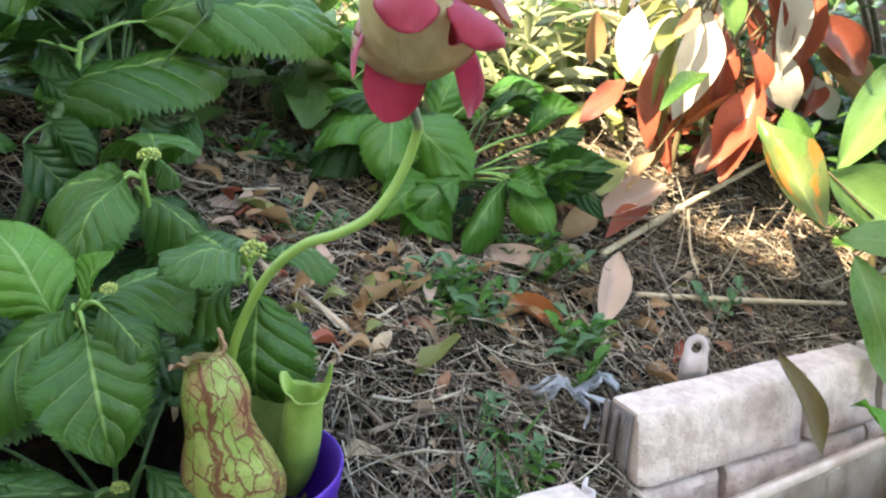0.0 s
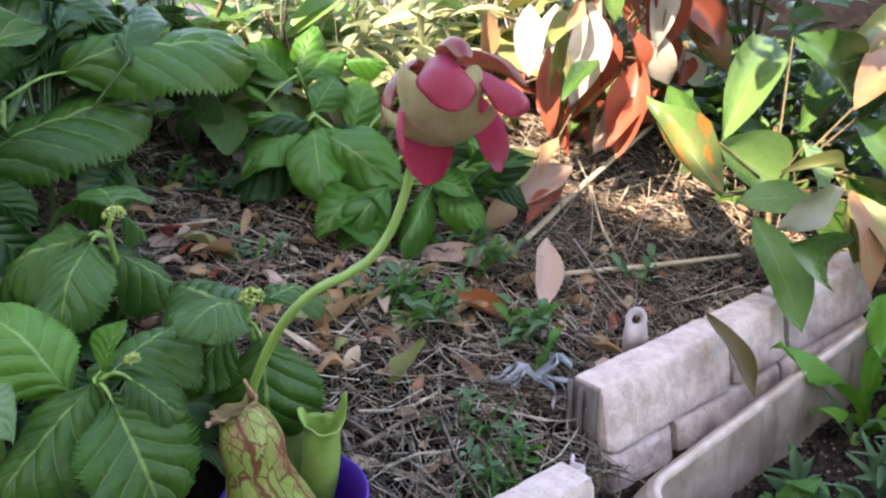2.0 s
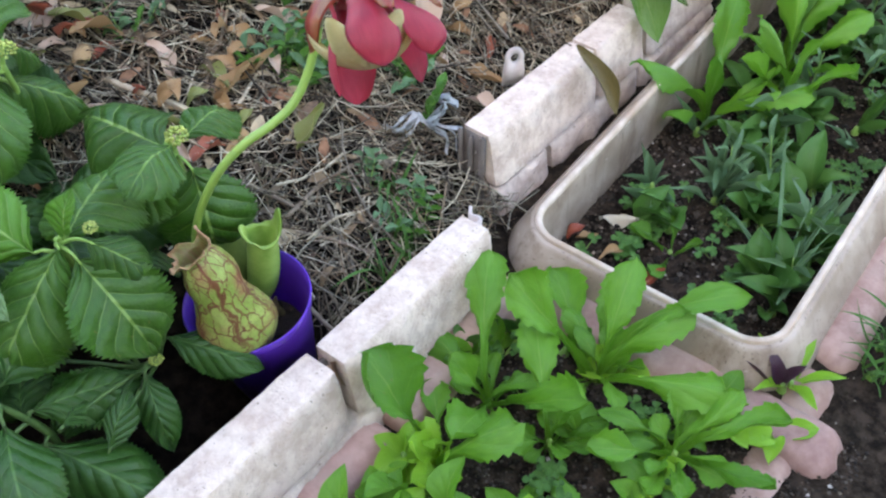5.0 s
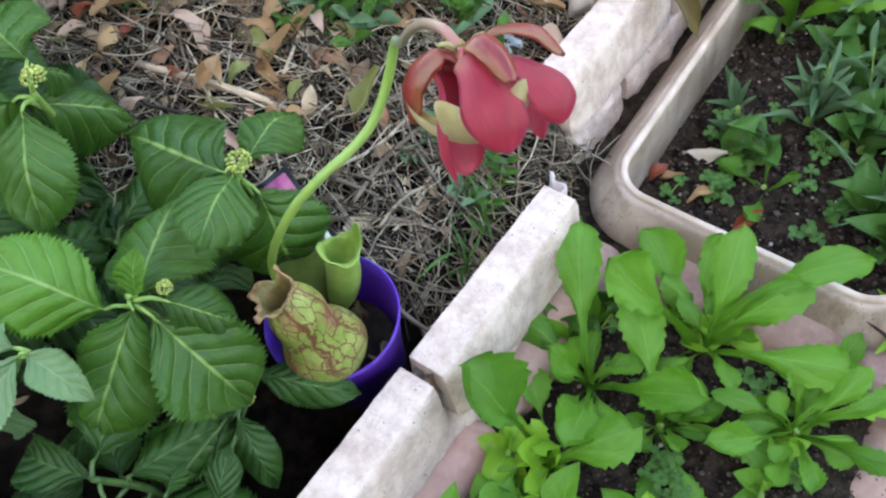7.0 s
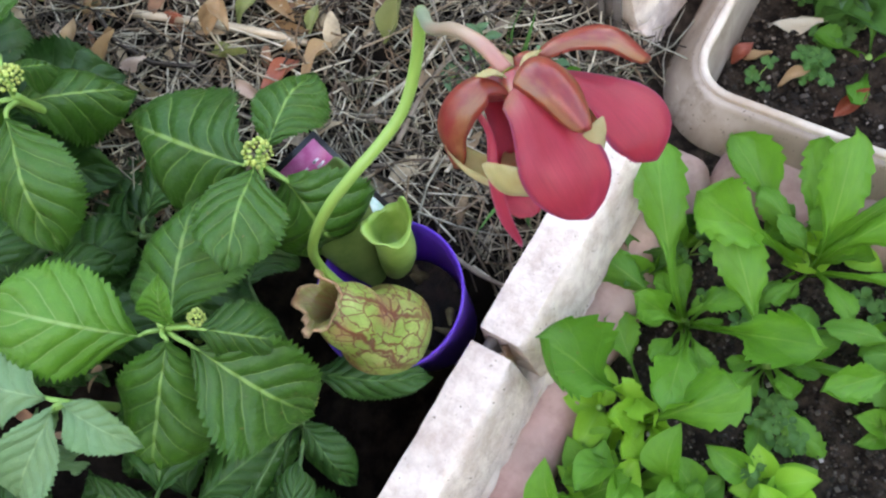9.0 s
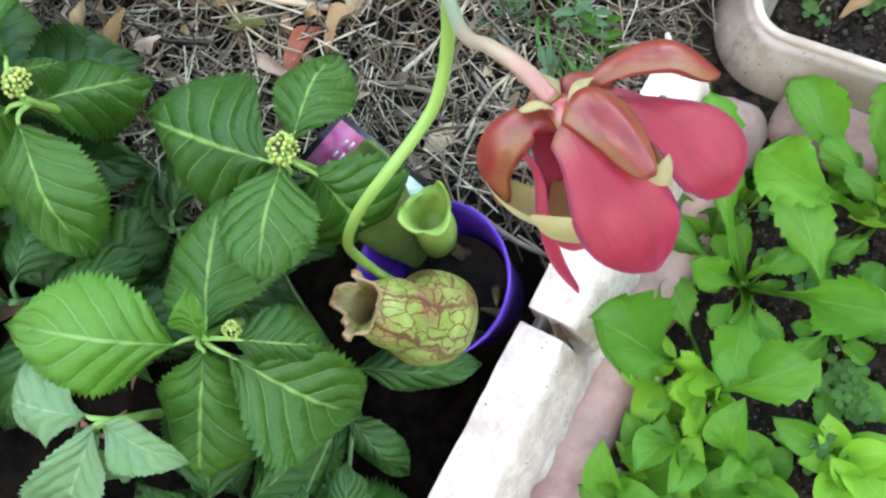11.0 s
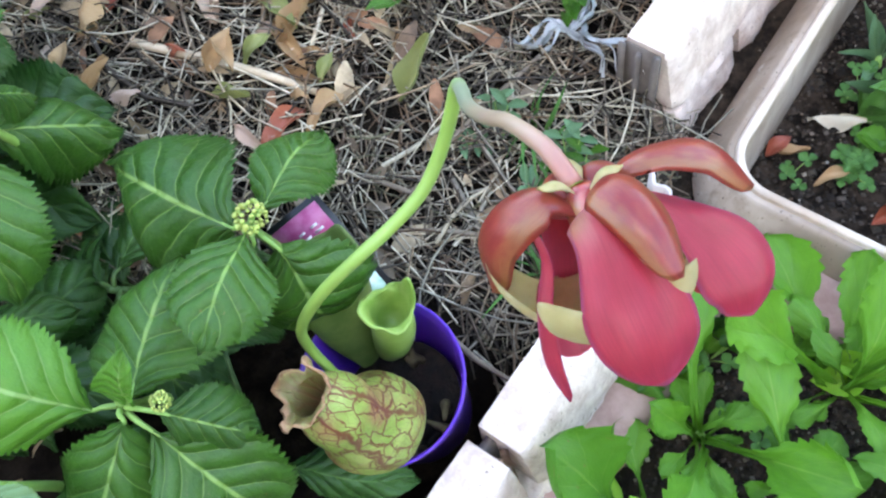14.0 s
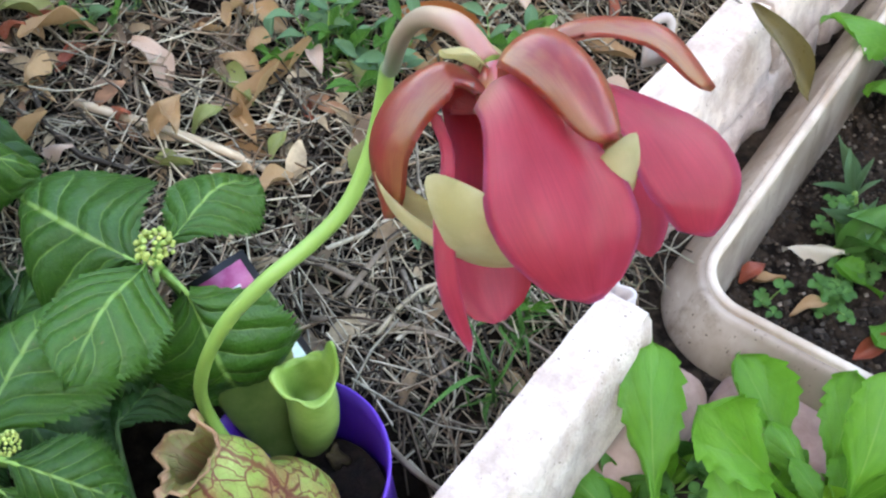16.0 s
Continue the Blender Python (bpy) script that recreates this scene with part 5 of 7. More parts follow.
hydrangea_shoot("hydrangea_shoot", "hydrangea shoot with serrated green leaves and a bud head", on_bed(0.135, 0.60, -0.01), (0.156, 0.556, 0.266), [SHOOT_BUD], bud=(0.159, 0.550, 0.279), seed=2, roll=6.0)
hydrangea_shoot("hydrangea_shoot", "hydrangea shoot with broad glossy leaves beside the pot", on_bed(0.03, 0.62, -0.01), (0.043, 0.556, 0.262), [SHOOT_MIDDLE], bud=(0.060, 0.527, 0.284), bud_size=0.6, seed=3, pale=(0, 5), roll=6.0)
hydrangea_shoot("hydrangea_shoot", "hydrangea shoot with broad leaves and a bud head behind the others", on_bed(0.10, 0.76, -0.01), (0.122, 0.705, 0.305), [SHOOT_BACK], bud=(0.129, 0.703, 0.316), seed=5)
hydrangea_shoot("hydrangea_shoot", "hydrangea shoot with pale unfolding leaves", on_bed(-0.05, 0.62, -0.01), (-0.018, 0.575, 0.275), [SHOOT_FRONT], material=HYDRANGEA_SILVER, seed=7)
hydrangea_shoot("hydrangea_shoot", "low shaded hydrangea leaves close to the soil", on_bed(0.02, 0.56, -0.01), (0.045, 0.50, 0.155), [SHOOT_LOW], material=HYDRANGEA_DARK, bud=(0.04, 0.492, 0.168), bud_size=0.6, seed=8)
hydrangea_shoot("hydrangea_shoot", "tall hydrangea stem with large dark drooping leaves", on_bed(0.02, 0.86, -0.01), (0.223, 0.95, 0.449), [TALL_SHRUB, TALL_MORE], material=HYDRANGEA_DARK, seed=11, via=[(0.082, 0.877, 0.317), (0.127, 0.911, 0.369)], up=(-0.55, -0.75, 0.35), thick=2.0)
hydrangea_shoot("hydrangea_shoot", "hydrangea stem with large spreading dark green leaves", on_bed(0.03, 0.90, -0.01), (0.120, 0.895, 0.385), [TALL_LEAVES], seed=12, up=(-0.10, -0.50, 0.85), thick=2.2, roll=4.0)
hydrangea_shoot("hydrangea_shoot", "young bright green hydrangea with drooping leaves", on_bed(0.47, 0.90, -0.01), (0.45, 0.90, 0.285), [YOUNG, YOUNG_MORE], material=HYDRANGEA_YOUNG, seed=13, via=[(0.496, 0.821, 0.197), (0.487, 0.869, 0.234)], up=(-0.35, -0.55, 0.65))
hydrangea_shoot("hydrangea_shoot", "young bright green hydrangea tip behind the bed", on_bed(0.50, 1.0, -0.01), (0.47, 0.96, 0.33), [YOUNG_TOP], material=HYDRANGEA_YOUNG, seed=14, up=(-0.3, -0.5, 0.7))


def laurel_branch(name, label, foot, top, rows, mats, seed, meshes=None, up=(-0.5, -0.6, 0.5)):
    t = thing(name, foot, label, "laurel branch", "laurel branches")
    mid = Vector(foot).lerp(Vector(top), 0.5) + Vector((0.02, 0.02, 0.03))
    part("branch", tube(shift([foot, mid, top], foot), [0.005, 0.004, 0.003], 14, 8), STEM_BROWN, t)
    for k, row in enumerate(rows):
        leaves(t, [row], meshes or LANCE_SET, mats[k % len(mats)], seed + k, up, 25)
        part("leaf_stalk", tube(shift([Vector(top).lerp(Vector(row[0]), 0.25), Vector(row[0])], foot), [0.0016, 0.0012], 4, 5), STEM_BROWN, t)
    return t


laurel_branch("laurel_branch", "wilted laurel branch with hanging cream and russet leaves", on_bed(0.88, 0.90), (0.86, 0.80, 0.40), HANG, [CREAM_LEAF, CREAM_LEAF, RUSSET, RUSSET, CREAM_LEAF, CREAM_LEAF, CREAM_LEAF, LAUREL, ORANGE_LEAF, PINK_LEAF, RUSSET, OLIVE_LEAF, RUSSET, RUSSET, CREAM_LEAF, RUSSET, ORANGE_LEAF, RUSSET], 3)
laurel_branch("laurel_branch", "laurel branch with yellow-green leaves, some turning orange", on_bed(0.97, 0.62), (0.86, 0.54, 0.14), CLUSTER, CLUSTER_LOOKS, 40)


def thicker(rows, count, seed, spread):
    """More leaves among those given."""
    rng = random.Random(seed)
    out = []
    for _ in range(count):
        b, t, w = rng.choice(rows)
        o = Vector((rng.gauss(0.02, spread), rng.gauss(0.02, spread), rng.gauss(-0.03, spread)))
        d = (Vector(t) - Vector(b)) * rng.uniform(0.7, 1.1) + Vector((rng.gauss(0, 0.015), rng.gauss(0, 0.015), 0))
        out.append((tuple(Vector(b) + o), tuple(Vector(b) + o + d), w * rng.uniform(0.75, 1.0)))
    return out


laurel_branch("laurel_branch", "dead laurel twig with crowded russet and tan leaves", on_bed(0.90, 0.86), (0.86, 0.80, 0.28), thicker(HANG, 34, 2, 0.03), [RUSSET, TAN_LEAF, OLIVE_LEAF, RUSSET, CREAM_LEAF, TAN_LEAF, RUSSET, LAUREL_DARK], 400)
laurel_branch("laurel_branch", "low laurel twig with dark and olive leaves", on_bed(1.00, 0.62), (1.02, 0.60, 0.12), thicker(CLUSTER[13:17], 9, 3, 0.035), [LAUREL_DARK, LAUREL_DARK, OLIVE_LEAF], 450)

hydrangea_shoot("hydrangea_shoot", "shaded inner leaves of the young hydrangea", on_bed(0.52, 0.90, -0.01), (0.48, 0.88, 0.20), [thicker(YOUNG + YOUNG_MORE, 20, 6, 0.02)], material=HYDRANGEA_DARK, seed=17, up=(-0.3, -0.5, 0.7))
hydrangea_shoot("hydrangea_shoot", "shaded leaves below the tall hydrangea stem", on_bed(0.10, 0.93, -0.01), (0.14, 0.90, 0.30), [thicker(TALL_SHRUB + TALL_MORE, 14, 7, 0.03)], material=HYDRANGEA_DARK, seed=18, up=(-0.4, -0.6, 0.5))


def fallen_leaves():
    mats = [OLIVE_LEAF, PINK_LEAF, TAN_LEAF, CREAM_LEAF, PINK_LEAF, ORANGE_LEAF, PINK_LEAF, BROWN_OLIVE, RUSSET]
    words = ["olive", "greyish pink", "tan", "cream", "pinkish", "russet", "greyish pink", "olive-brown", "russet"]
    for k, row in enumerate(FALLEN):
        ob = leaves(None, [row], LANCE_SET, mats[k], 60 + k, (-0.3, -0.5, 0.8), 15, "fallen_leaf")[0]
        where = "wedged between the edging blocks" if k == 7 else "lying on the mulch"
        tagged(ob, words[k] + " curled fallen laurel leaf " + where, "leaf", "fallen leaves")


fallen_leaves()


def weed(name, label, centre, rows, material, seed, meshes=None, group="rosette weeds", roll=22.0, inner=0):
    t = thing(name, centre, label, "weed", group)
    leaves(t, rows, meshes or SPOON_SET, material, seed, roll=roll)
    if inner:
        rng = random.Random(seed)
        c = Vector(centre)
        more = []
        for k in range(inner):
            a, ln = k * 2.4 + rng.uniform(-0.4, 0.4), rng.uniform(0.022, 0.055)
            more.append((tuple(c), tuple(c + Vector((math.cos(a) * ln, math.sin(a) * ln, ln * rng.uniform(0.1, 0.9)))), rng.uniform(0.36, 0.55)))
        leaves(t, more, SPOON_SET, material, seed + 1, roll=35.0)
    part("crown", tube([(0, 0, -0.012), (0, 0, 0.0), (0.001, 0, 0.01)], [0.003, 0.005, 0.002], 6, 8), STEM_GREEN, t)
    return t


weed("rosette_weed", "bright green rosette weed with spoon-shaped leaves", ROS1[0][0], ROS1, SPOON, 4, inner=6)
weed("rosette_weed", "bright green rosette weed with long leaf stalks beside the planter", ROS2[0][0], ROS2, SPOON, 5, inner=6)
weed("rosette_weed", "green rosette weed on bare dark soil", ROS3[0][0], ROS3, SPOON, 6, inner=6)
weed("rosette_weed", "broad-leaved bright green weed in front of the edging", LIME[0][0], LIME[:3], SPOON, 7)
weed("lime_weed", "lime-green weed with small rounded toothed leaves", LIME[0][0], [(b_, tuple(Vector(b_).lerp(Vector(t_), 0.35 + 0.45 * (k % 3) / 2)), w_) for k, (b_, t_, w_) in enumerate(LIME[3:] + LIME[3:])], LIME_LEAF, 17, roll=50.0)


weed("rosette_weed", "smaller green rosette weed between the others", ROS4[0][0], ROS4, SPOON, 8, inner=6)
weed("purple_weed", "dark purple-leaved weed at the planter's corner", PURPLE[0][0], PURPLE, PURPLE_LEAF, 9, LANCE_SET)


# ---- straw and litter ----
def strands(name, label, count, area, size, material, seed, z_up, width, category, curl=0.25):
    rng = random.Random(seed)
    verts, faces = [], []
    x0, x1, y0, y1 = area
    for _ in range(count):
        x, y = rng.uniform(x0, x1), rng.uniform(y0, y1)
        if y < (0.425 if x < 0.43 else 0.505) or math.hypot(x - 0.128, y - 0.486) < 0.06 or x < 0.16 - 0.9 * max(0.0, y - 0.60):
            continue
        a, ln = rng.uniform(0, 6.283), rng.uniform(*size)
        lift = rng.random() ** 2 * z_up
        pitch = rng.gauss(0, 0.16)
        bend = rng.gauss(0, curl)
        w = width * rng.uniform(0.6, 1.5)
        base = len(verts)
        for k in range(4):
            s = k / 3 - 0.5
            px = x + math.cos(a + bend * s) * ln * s
            py = y + math.sin(a + bend * s) * ln * s
            if math.hypot(px - 0.125, py - 0.487) < 0.053:
                px, py = 0.125 + (px - 0.125) * 1.1, 0.487 + (py - 0.487) * 1.1
            pz = bed_height(px, max(py, 0.42)) + 0.002 + lift + abs(pitch * s * ln) + 0.1 * ln * (0.25 - s * s)
            sx_, sy_ = -math.sin(a) * w, math.cos(a) * w
            verts += [(px + sx_, py + sy_, pz), (px, py, pz + w * 0.9), (px - sx_, py - sy_, pz - w * 0.2)]
        for k in range(3):
            b = base + 3 * k
            faces += [(b, b + 3, b + 4, b + 1), (b + 1, b + 4, b + 5, b + 2), (b + 2, b + 5, b + 3, b)]
    tagged(raw(name, verts, faces, material), label, category, kind="stuff")


strands("straw_mulch", "loose dry straw and grass stalks covering the bed", 9500, (-0.1, 1.15, 0.42, 1.25), (0.02, 0.09), STRAW, 5, 0.02, 0.00066, "straw")
strands("straw_mulch", "thicker broken stalks lying across the bed", 170, (0.15, 1.1, 0.45, 1.2), (0.06, 0.15), STRAW, 6, 0.016, 0.0016, "straw")

strands("straw_mulch", "fine chopped straw and grass scattered over the bed", 5000, (0.1, 0.95, 0.42, 1.05), (0.008, 0.035), STRAW, 9, 0.022, 0.0005, "straw")

strands("rotting_mulch", "matted curly brown roots and rotting stalks on the bed", 3000, (0.14, 0.95, 0.42, 1.05), (0.02, 0.07), ROT, 19, 0.020, 0.0008, "mulch", 1.6)


def dry_stalks():
    """Thin dead stalks standing and leaning at the far end of the bed."""
    rng = random.Random(33)
    verts, faces = [], []
    for _ in range(260):
        x, y = rng.uniform(0.60, 1.08), rng.uniform(0.56, 0.95)
        ln, a, lean = rng.uniform(0.05, 0.17), rng.uniform(0, 6.283), rng.uniform(0.5, 1.35)
        w = rng.uniform(0.0004, 0.0011)
        base = len(verts)
        for k in range(5):
            u = k / 4
            r = ln * u * math.sin(lean) * (1 + 0.3 * u)
            p = Vector((x + r * math.cos(a + 0.4 * u), y + r * math.sin(a + 0.4 * u), bed_height(x, y) + ln * u * math.cos(lean) * (1 - 0.25 * u)))
            verts += [tuple(p + Vector((w, 0, 0))), tuple(p + Vector((-w * 0.5, w * 0.9, 0))), tuple(p + Vector((-w * 0.5, -w * 0.9, 0)))]
        for k in range(4):
            b = base + 3 * k
            faces += [(b, b + 1, b + 4, b + 3), (b + 1, b + 2, b + 5, b + 4), (b + 2, b, b + 3, b + 5)]
    for _ in range(260):
        x, y = rng.uniform(0.30, 1.5), rng.uniform(1.06, 1.55)
        ln, a, lean = rng.uniform(0.12, 0.42), rng.uniform(0, 6.283), abs(rng.gauss(0, 0.35))
        w = rng.uniform(0.001, 0.0032)
        base = len(verts)
        for k in range(5):
            u = k / 4
            r = ln * u * math.sin(lean) * (1 + 0.3 * u)
            p = Vector((x + r * math.cos(a + 0.4 * u), y + r * math.sin(a + 0.4 * u), bed_height(x, y) + ln * u * math.cos(lean) * (1 - 0.25 * u)))
            f = w * (1 - 0.6 * u)
            verts += [tuple(p + Vector((f, 0, 0))), tuple(p + Vector((-f * 0.5, f * 0.9, 0))), tuple(p + Vector((-f * 0.5, -f * 0.9, 0)))]
        for k in range(4):
            b = base + 3 * k
            faces += [(b, b + 1, b + 4, b + 3), (b + 1, b + 2, b + 5, b + 4), (b + 2, b, b + 3, b + 5)]
    tagged(raw("dry_stalks", verts, faces, STRAW), "tangle of thin dead stalks leaning over the bed", "dry stalks", kind="stuff")


dry_stalks()


def litter():
    rng = random.Random(12)
    verts, faces = [], []
    for _ in range(2200):
        x, y = rng.uniform(-0.1, 1.2), rng.uniform(0.45, 1.3)
        if y < edge_line(x) + 0.04 or math.hypot(x - 0.125, y - 0.487) < 0.075 or (x < 0.17 and y < 0.62) or rng.random() > 0.25 + 0.9 * min(1, max(0, (y - 0.5) * 2.2)):
            continue
        ln = rng.uniform(0.012, 0.036)
        m = Matrix.Translation((x, y, bed_height(x, y) + rng.uniform(0.006, 0.018))) @ pose(0, 0, 0, rng.gauss(0, 25), rng.gauss(0, 22), rng.uniform(0, 360))
        w, cup = ln * rng.uniform(0.28, 0.45), rng.uniform(0.1, 0.6)
        base = len(verts)
        for k in range(5):
            u = k / 4
            h = w * math.sin(math.pi * min(u * 0.93 + 0.04, 1)) ** 0.8 * 0.5
            for s in (-1, 0, 1):
                verts.append(tuple(m @ Vector((ln * (u - 0.5), s * h, abs(s) * h * cup + ln * 0.12 * (1 - (2 * u - 1) ** 2)))))
        for k in range(4):
            for j in range(2):
                b = base + 3 * k + j
                faces.append((b, b + 3, b + 4, b + 1))
    tagged(raw("leaf_litter", verts, faces, LITTER), "small curled brown and tan dead leaves", "dead leaves", kind="stuff")


litter()


# ---- weeds in the planter ----
PLANTER_WEED_A = [
    ((0.730, 0.343, -0.062), (0.845, 0.379, 0.060), 0.26),
    ((0.730, 0.343, -0.062), (0.755, 0.243, 0.030), 0.30),
    ((0.730, 0.343, -0.062), (0.672, 0.372, -0.005), 0.34),
    ((0.730, 0.343, -0.062), (0.676, 0.418, 0.056), 0.32),
    ((0.730, 0.343, -0.062), (0.740, 0.345, 0.050), 0.24),
    ((0.730, 0.343, -0.062), (0.795, 0.285, 0.010), 0.28),
    ((0.730, 0.343, -0.062), (0.700, 0.300, -0.020), 0.32),
]
PLANTER_WEED_B = [
    ((0.614, 0.274, -0.05), (0.615, 0.312, 0.0), 0.14),
    ((0.614, 0.274, -0.05), (0.648, 0.287, 0.03), 0.12),
    ((0.614, 0.274, -0.05), (0.641, 0.265, 0.01), 0.14),
    ((0.608, 0.274, -0.05), (0.567, 0.313, 0.0), 0.16),
    ((0.612, 0.273, -0.05), (0.631, 0.309, 0.02), 0.13),
    ((0.61, 0.272, -0.05), (0.622, 0.231, 0.0), 0.14),
]
PLANTER_WEED_C = [
    ((0.513, 0.278, -0.05), (0.504, 0.326, -0.02), 0.40),
    ((0.515, 0.276, -0.05), (0.552, 0.29, -0.02), 0.30),
    ((0.509, 0.276, -0.05), (0.529, 0.25, -0.02), 0.30),
    ((0.511, 0.274, -0.05), (0.454, 0.274, -0.02), 0.35),
]
PLANTER_WEED_D = [
    ((0.542, 0.166, -0.05), (0.624, 0.175, 0.02), 0.022),
    ((0.541, 0.168, -0.05), (0.573, 0.25, 0.0), 0.022),
    ((0.542, 0.166, -0.05), (0.67, 0.238, 0.06), 0.022),
    ((0.546, 0.161, -0.05), (0.598, 0.133, 0.03), 0.022),
    ((0.539, 0.164, -0.05), (0.499, 0.198, 0.0), 0.022),
    ((0.544, 0.163, -0.05), (0.553, 0.133, 0.02), 0.022),
    ((0.542, 0.166, -0.05), (0.551, 0.2, 0.02), 0.022),
]
PLANTER_WEED_E = [
    ((0.789, 0.273, -0.04), (0.817, 0.332, 0.06), 0.20),
    ((0.789, 0.273, -0.04), (0.823, 0.259, 0.05), 0.20),
    ((0.789, 0.273, -0.04), (0.754, 0.327, 0.04), 0.25),
    ((0.791, 0.271, -0.04), (0.802, 0.208, 0.04), 0.22),
    ((0.786, 0.268, -0.04), (0.78, 0.242, 0.01), 0.30),
]
PLANTER_WEED_F = [
    ((0.864, 0.307, -0.070), (0.950, 0.366, 0.090), 0.25),
    ((0.864, 0.307, -0.070), (0.816, 0.341, 0.030), 0.40),
    ((0.864, 0.307, -0.070), (0.840, 0.210, 0.000), 0.36),
    ((0.864, 0.307, -0.070), (0.979, 0.279, 0.060), 0.30),
    ((0.864, 0.307, -0.070), (0.974, 0.345, 0.110), 0.26),
    ((0.864, 0.307, -0.070), (0.930, 0.240, 0.030), 0.30),
    ((0.864, 0.307, -0.070), (0.900, 0.330, 0.080), 0.26),
    ((0.864, 0.307, -0.070), (1.000, 0.320, 0.040), 0.28),
]
CANE_LONG = [(0.627, 0.739, 0.102), (0.796, 0.79, 0.109), (1.052, 0.858, 0.119)]
CANE_FLAT = [(0.618, 0.667, 0.08), (0.729, 0.625, 0.06), (0.864, 0.58, 0.037)]
CANE_BACK = [(0.484, 1.886, 0.31), (0.675, 1.764, 0.289), (1.009, 1.776, 0.232)]
CANE_THIN = [(0.802, 0.779, 0.11), (0.744, 0.713, 0.086), (0.728, 0.681, 0.069)]
CANE_POT = [(0.232, 0.792, 0.169), (0.254, 0.738, 0.151), (0.271, 0.693, 0.134), (0.28, 0.668, 0.121)]
TWIG_A = [(0.239, 0.566, 0.094), (0.305, 0.569, 0.089), (0.408, 0.556, 0.07)]
TWIG_B = [(0.228, 0.651, 0.121), (0.247, 0.595, 0.104), (0.259, 0.555, 0.087)]
TWIG_C = [(0.215, 0.573, 0.097), (0.248, 0.527, 0.082), (0.271, 0.484, 0.063)]
TWIG_D = [(0.187, 0.509, 0.081), (0.179, 0.468, 0.072), (0.18, 0.435, 0.06)]
SPRIGS = [(0.405, 0.677, 0.094), (0.418, 0.666, 0.088), (0.384, 0.672, 0.095), (0.494, 0.731, 0.098), (0.52, 0.72, 0.091), (0.548, 0.721, 0.087), (0.492, 0.767, 0.11), (0.47, 0.613, 0.064), (0.492, 0.613, 0.061), (0.381, 0.703, 0.106), (0.532, 0.752, 0.099), (0.701, 0.622, 0.033), (0.449, 0.566, 0.052), (0.313, 0.97, 0.201), (0.353, 0.95, 0.189), (0.388, 0.945, 0.182), (0.292, 0.997, 0.213), (0.444, 0.968, 0.182)]
SPRIGS_BACK = [(0.415, 0.709, 0.103), (0.434, 0.707, 0.099), (0.422, 0.726, 0.107), (0.37, 0.729, 0.115), (0.294, 0.848, 0.165), (0.32, 0.839, 0.158), (0.291, 0.829, 0.159), (0.343, 0.491, 0.043), (0.312, 0.491, 0.047), (0.332, 0.475, 0.039), (0.333, 0.545, 0.061)]
LIT_LEAVES = [(0.372, 0.759, 0.137), (0.315, 0.754, 0.143), (0.338, 0.716, 0.128), (0.236, 0.853, 0.187), (0.21, 0.822, 0.181), (0.244, 0.774, 0.16), (0.362, 0.655, 0.105), (0.382, 0.665, 0.105), (0.386, 0.738, 0.128), (0.282, 0.757, 0.149), (0.306, 0.726, 0.136), (0.333, 0.67, 0.114), (0.431, 0.663, 0.097), (0.231, 0.726, 0.147), (0.531, 0.608, 0.065), (0.512, 0.552, 0.05), (0.488, 0.681, 0.095)]

LIT_LEAVES += [(0.532, 0.732, 0.105), (0.547, 0.691, 0.09), (0.561, 0.617, 0.064), (0.547, 0.581, 0.054), (0.52, 0.594, 0.062), (0.6, 0.601, 0.053), (0.479, 0.592, 0.068), (0.308, 0.727, 0.136), (0.262, 0.719, 0.14), (0.352, 0.897, 0.184), (0.234, 0.882, 0.196), (0.265, 0.905, 0.199), (0.327, 1.144, 0.267), (0.43, 0.634, 0.088), (0.311, 0.617, 0.1), (0.292, 0.651, 0.114), (0.308, 0.718, 0.133), (0.602, 0.645, 0.067), (0.587, 0.574, 0.046), (0.596, 0.72, 0.092)]

def grass_rows(rows, seed, more):
    """The blades given and others between them."""
    rng = random.Random(seed)
    out = list(rows)
    for _ in range(more):
        b, t, w = rng.choice(rows)
        out.append((b, tuple(Vector(b) + (Vector(t) - Vector(b)) * rng.uniform(0.5, 1.1) + Vector((rng.gauss(0, 0.02), rng.gauss(0, 0.02), rng.gauss(0, 0.012)))), w * rng.uniform(0.6, 1.3)))
    return out


weed("planter_weed", "leafy green weed growing in the planter", PLANTER_WEED_A[0][0], PLANTER_WEED_A, SPOON, 21, group="planter weeds")
weed("planter_weed", "narrow-leaved grey-green weed in the planter", PLANTER_WEED_B[0][0], grass_rows(PLANTER_WEED_B, 4, 4), GREY_GREEN, 22, LANCE_SET, "planter weeds")
weed("planter_weed", "small green weed seedling in the planter", PLANTER_WEED_C[0][0], PLANTER_WEED_C, SPOON, 23, group="planter weeds")
weed("grass_tuft", "tuft of green grass blades in the planter", PLANTER_WEED_D[0][0], grass_rows(PLANTER_WEED_D, 3, 9), GREY_GREEN, 24, BLADE_SET, "planter weeds")
weed("planter_weed", "tall bright green weed in the planter", PLANTER_WEED_E[0][0], PLANTER_WEED_E, SPOON, 25, group="planter weeds")
weed("planter_weed", "tall leafy weed at the back of the planter", PLANTER_WEED_F[0][0], PLANTER_WEED_F, SPOON, 26, group="planter weeds")
TALL_ROWS = [(tuple(Vector(b_) + Vector((0.14, 0.01, -0.006))), tuple(Vector(t_) + Vector((0.14, 0.02, 0.03))), w_) for b_, t_, w_ in PLANTER_WEED_F]
weed("planter_weed", "tall leafy weed at the far end of the planter", TALL_ROWS[0][0], TALL_ROWS, SPOON, 27, group="planter weeds")


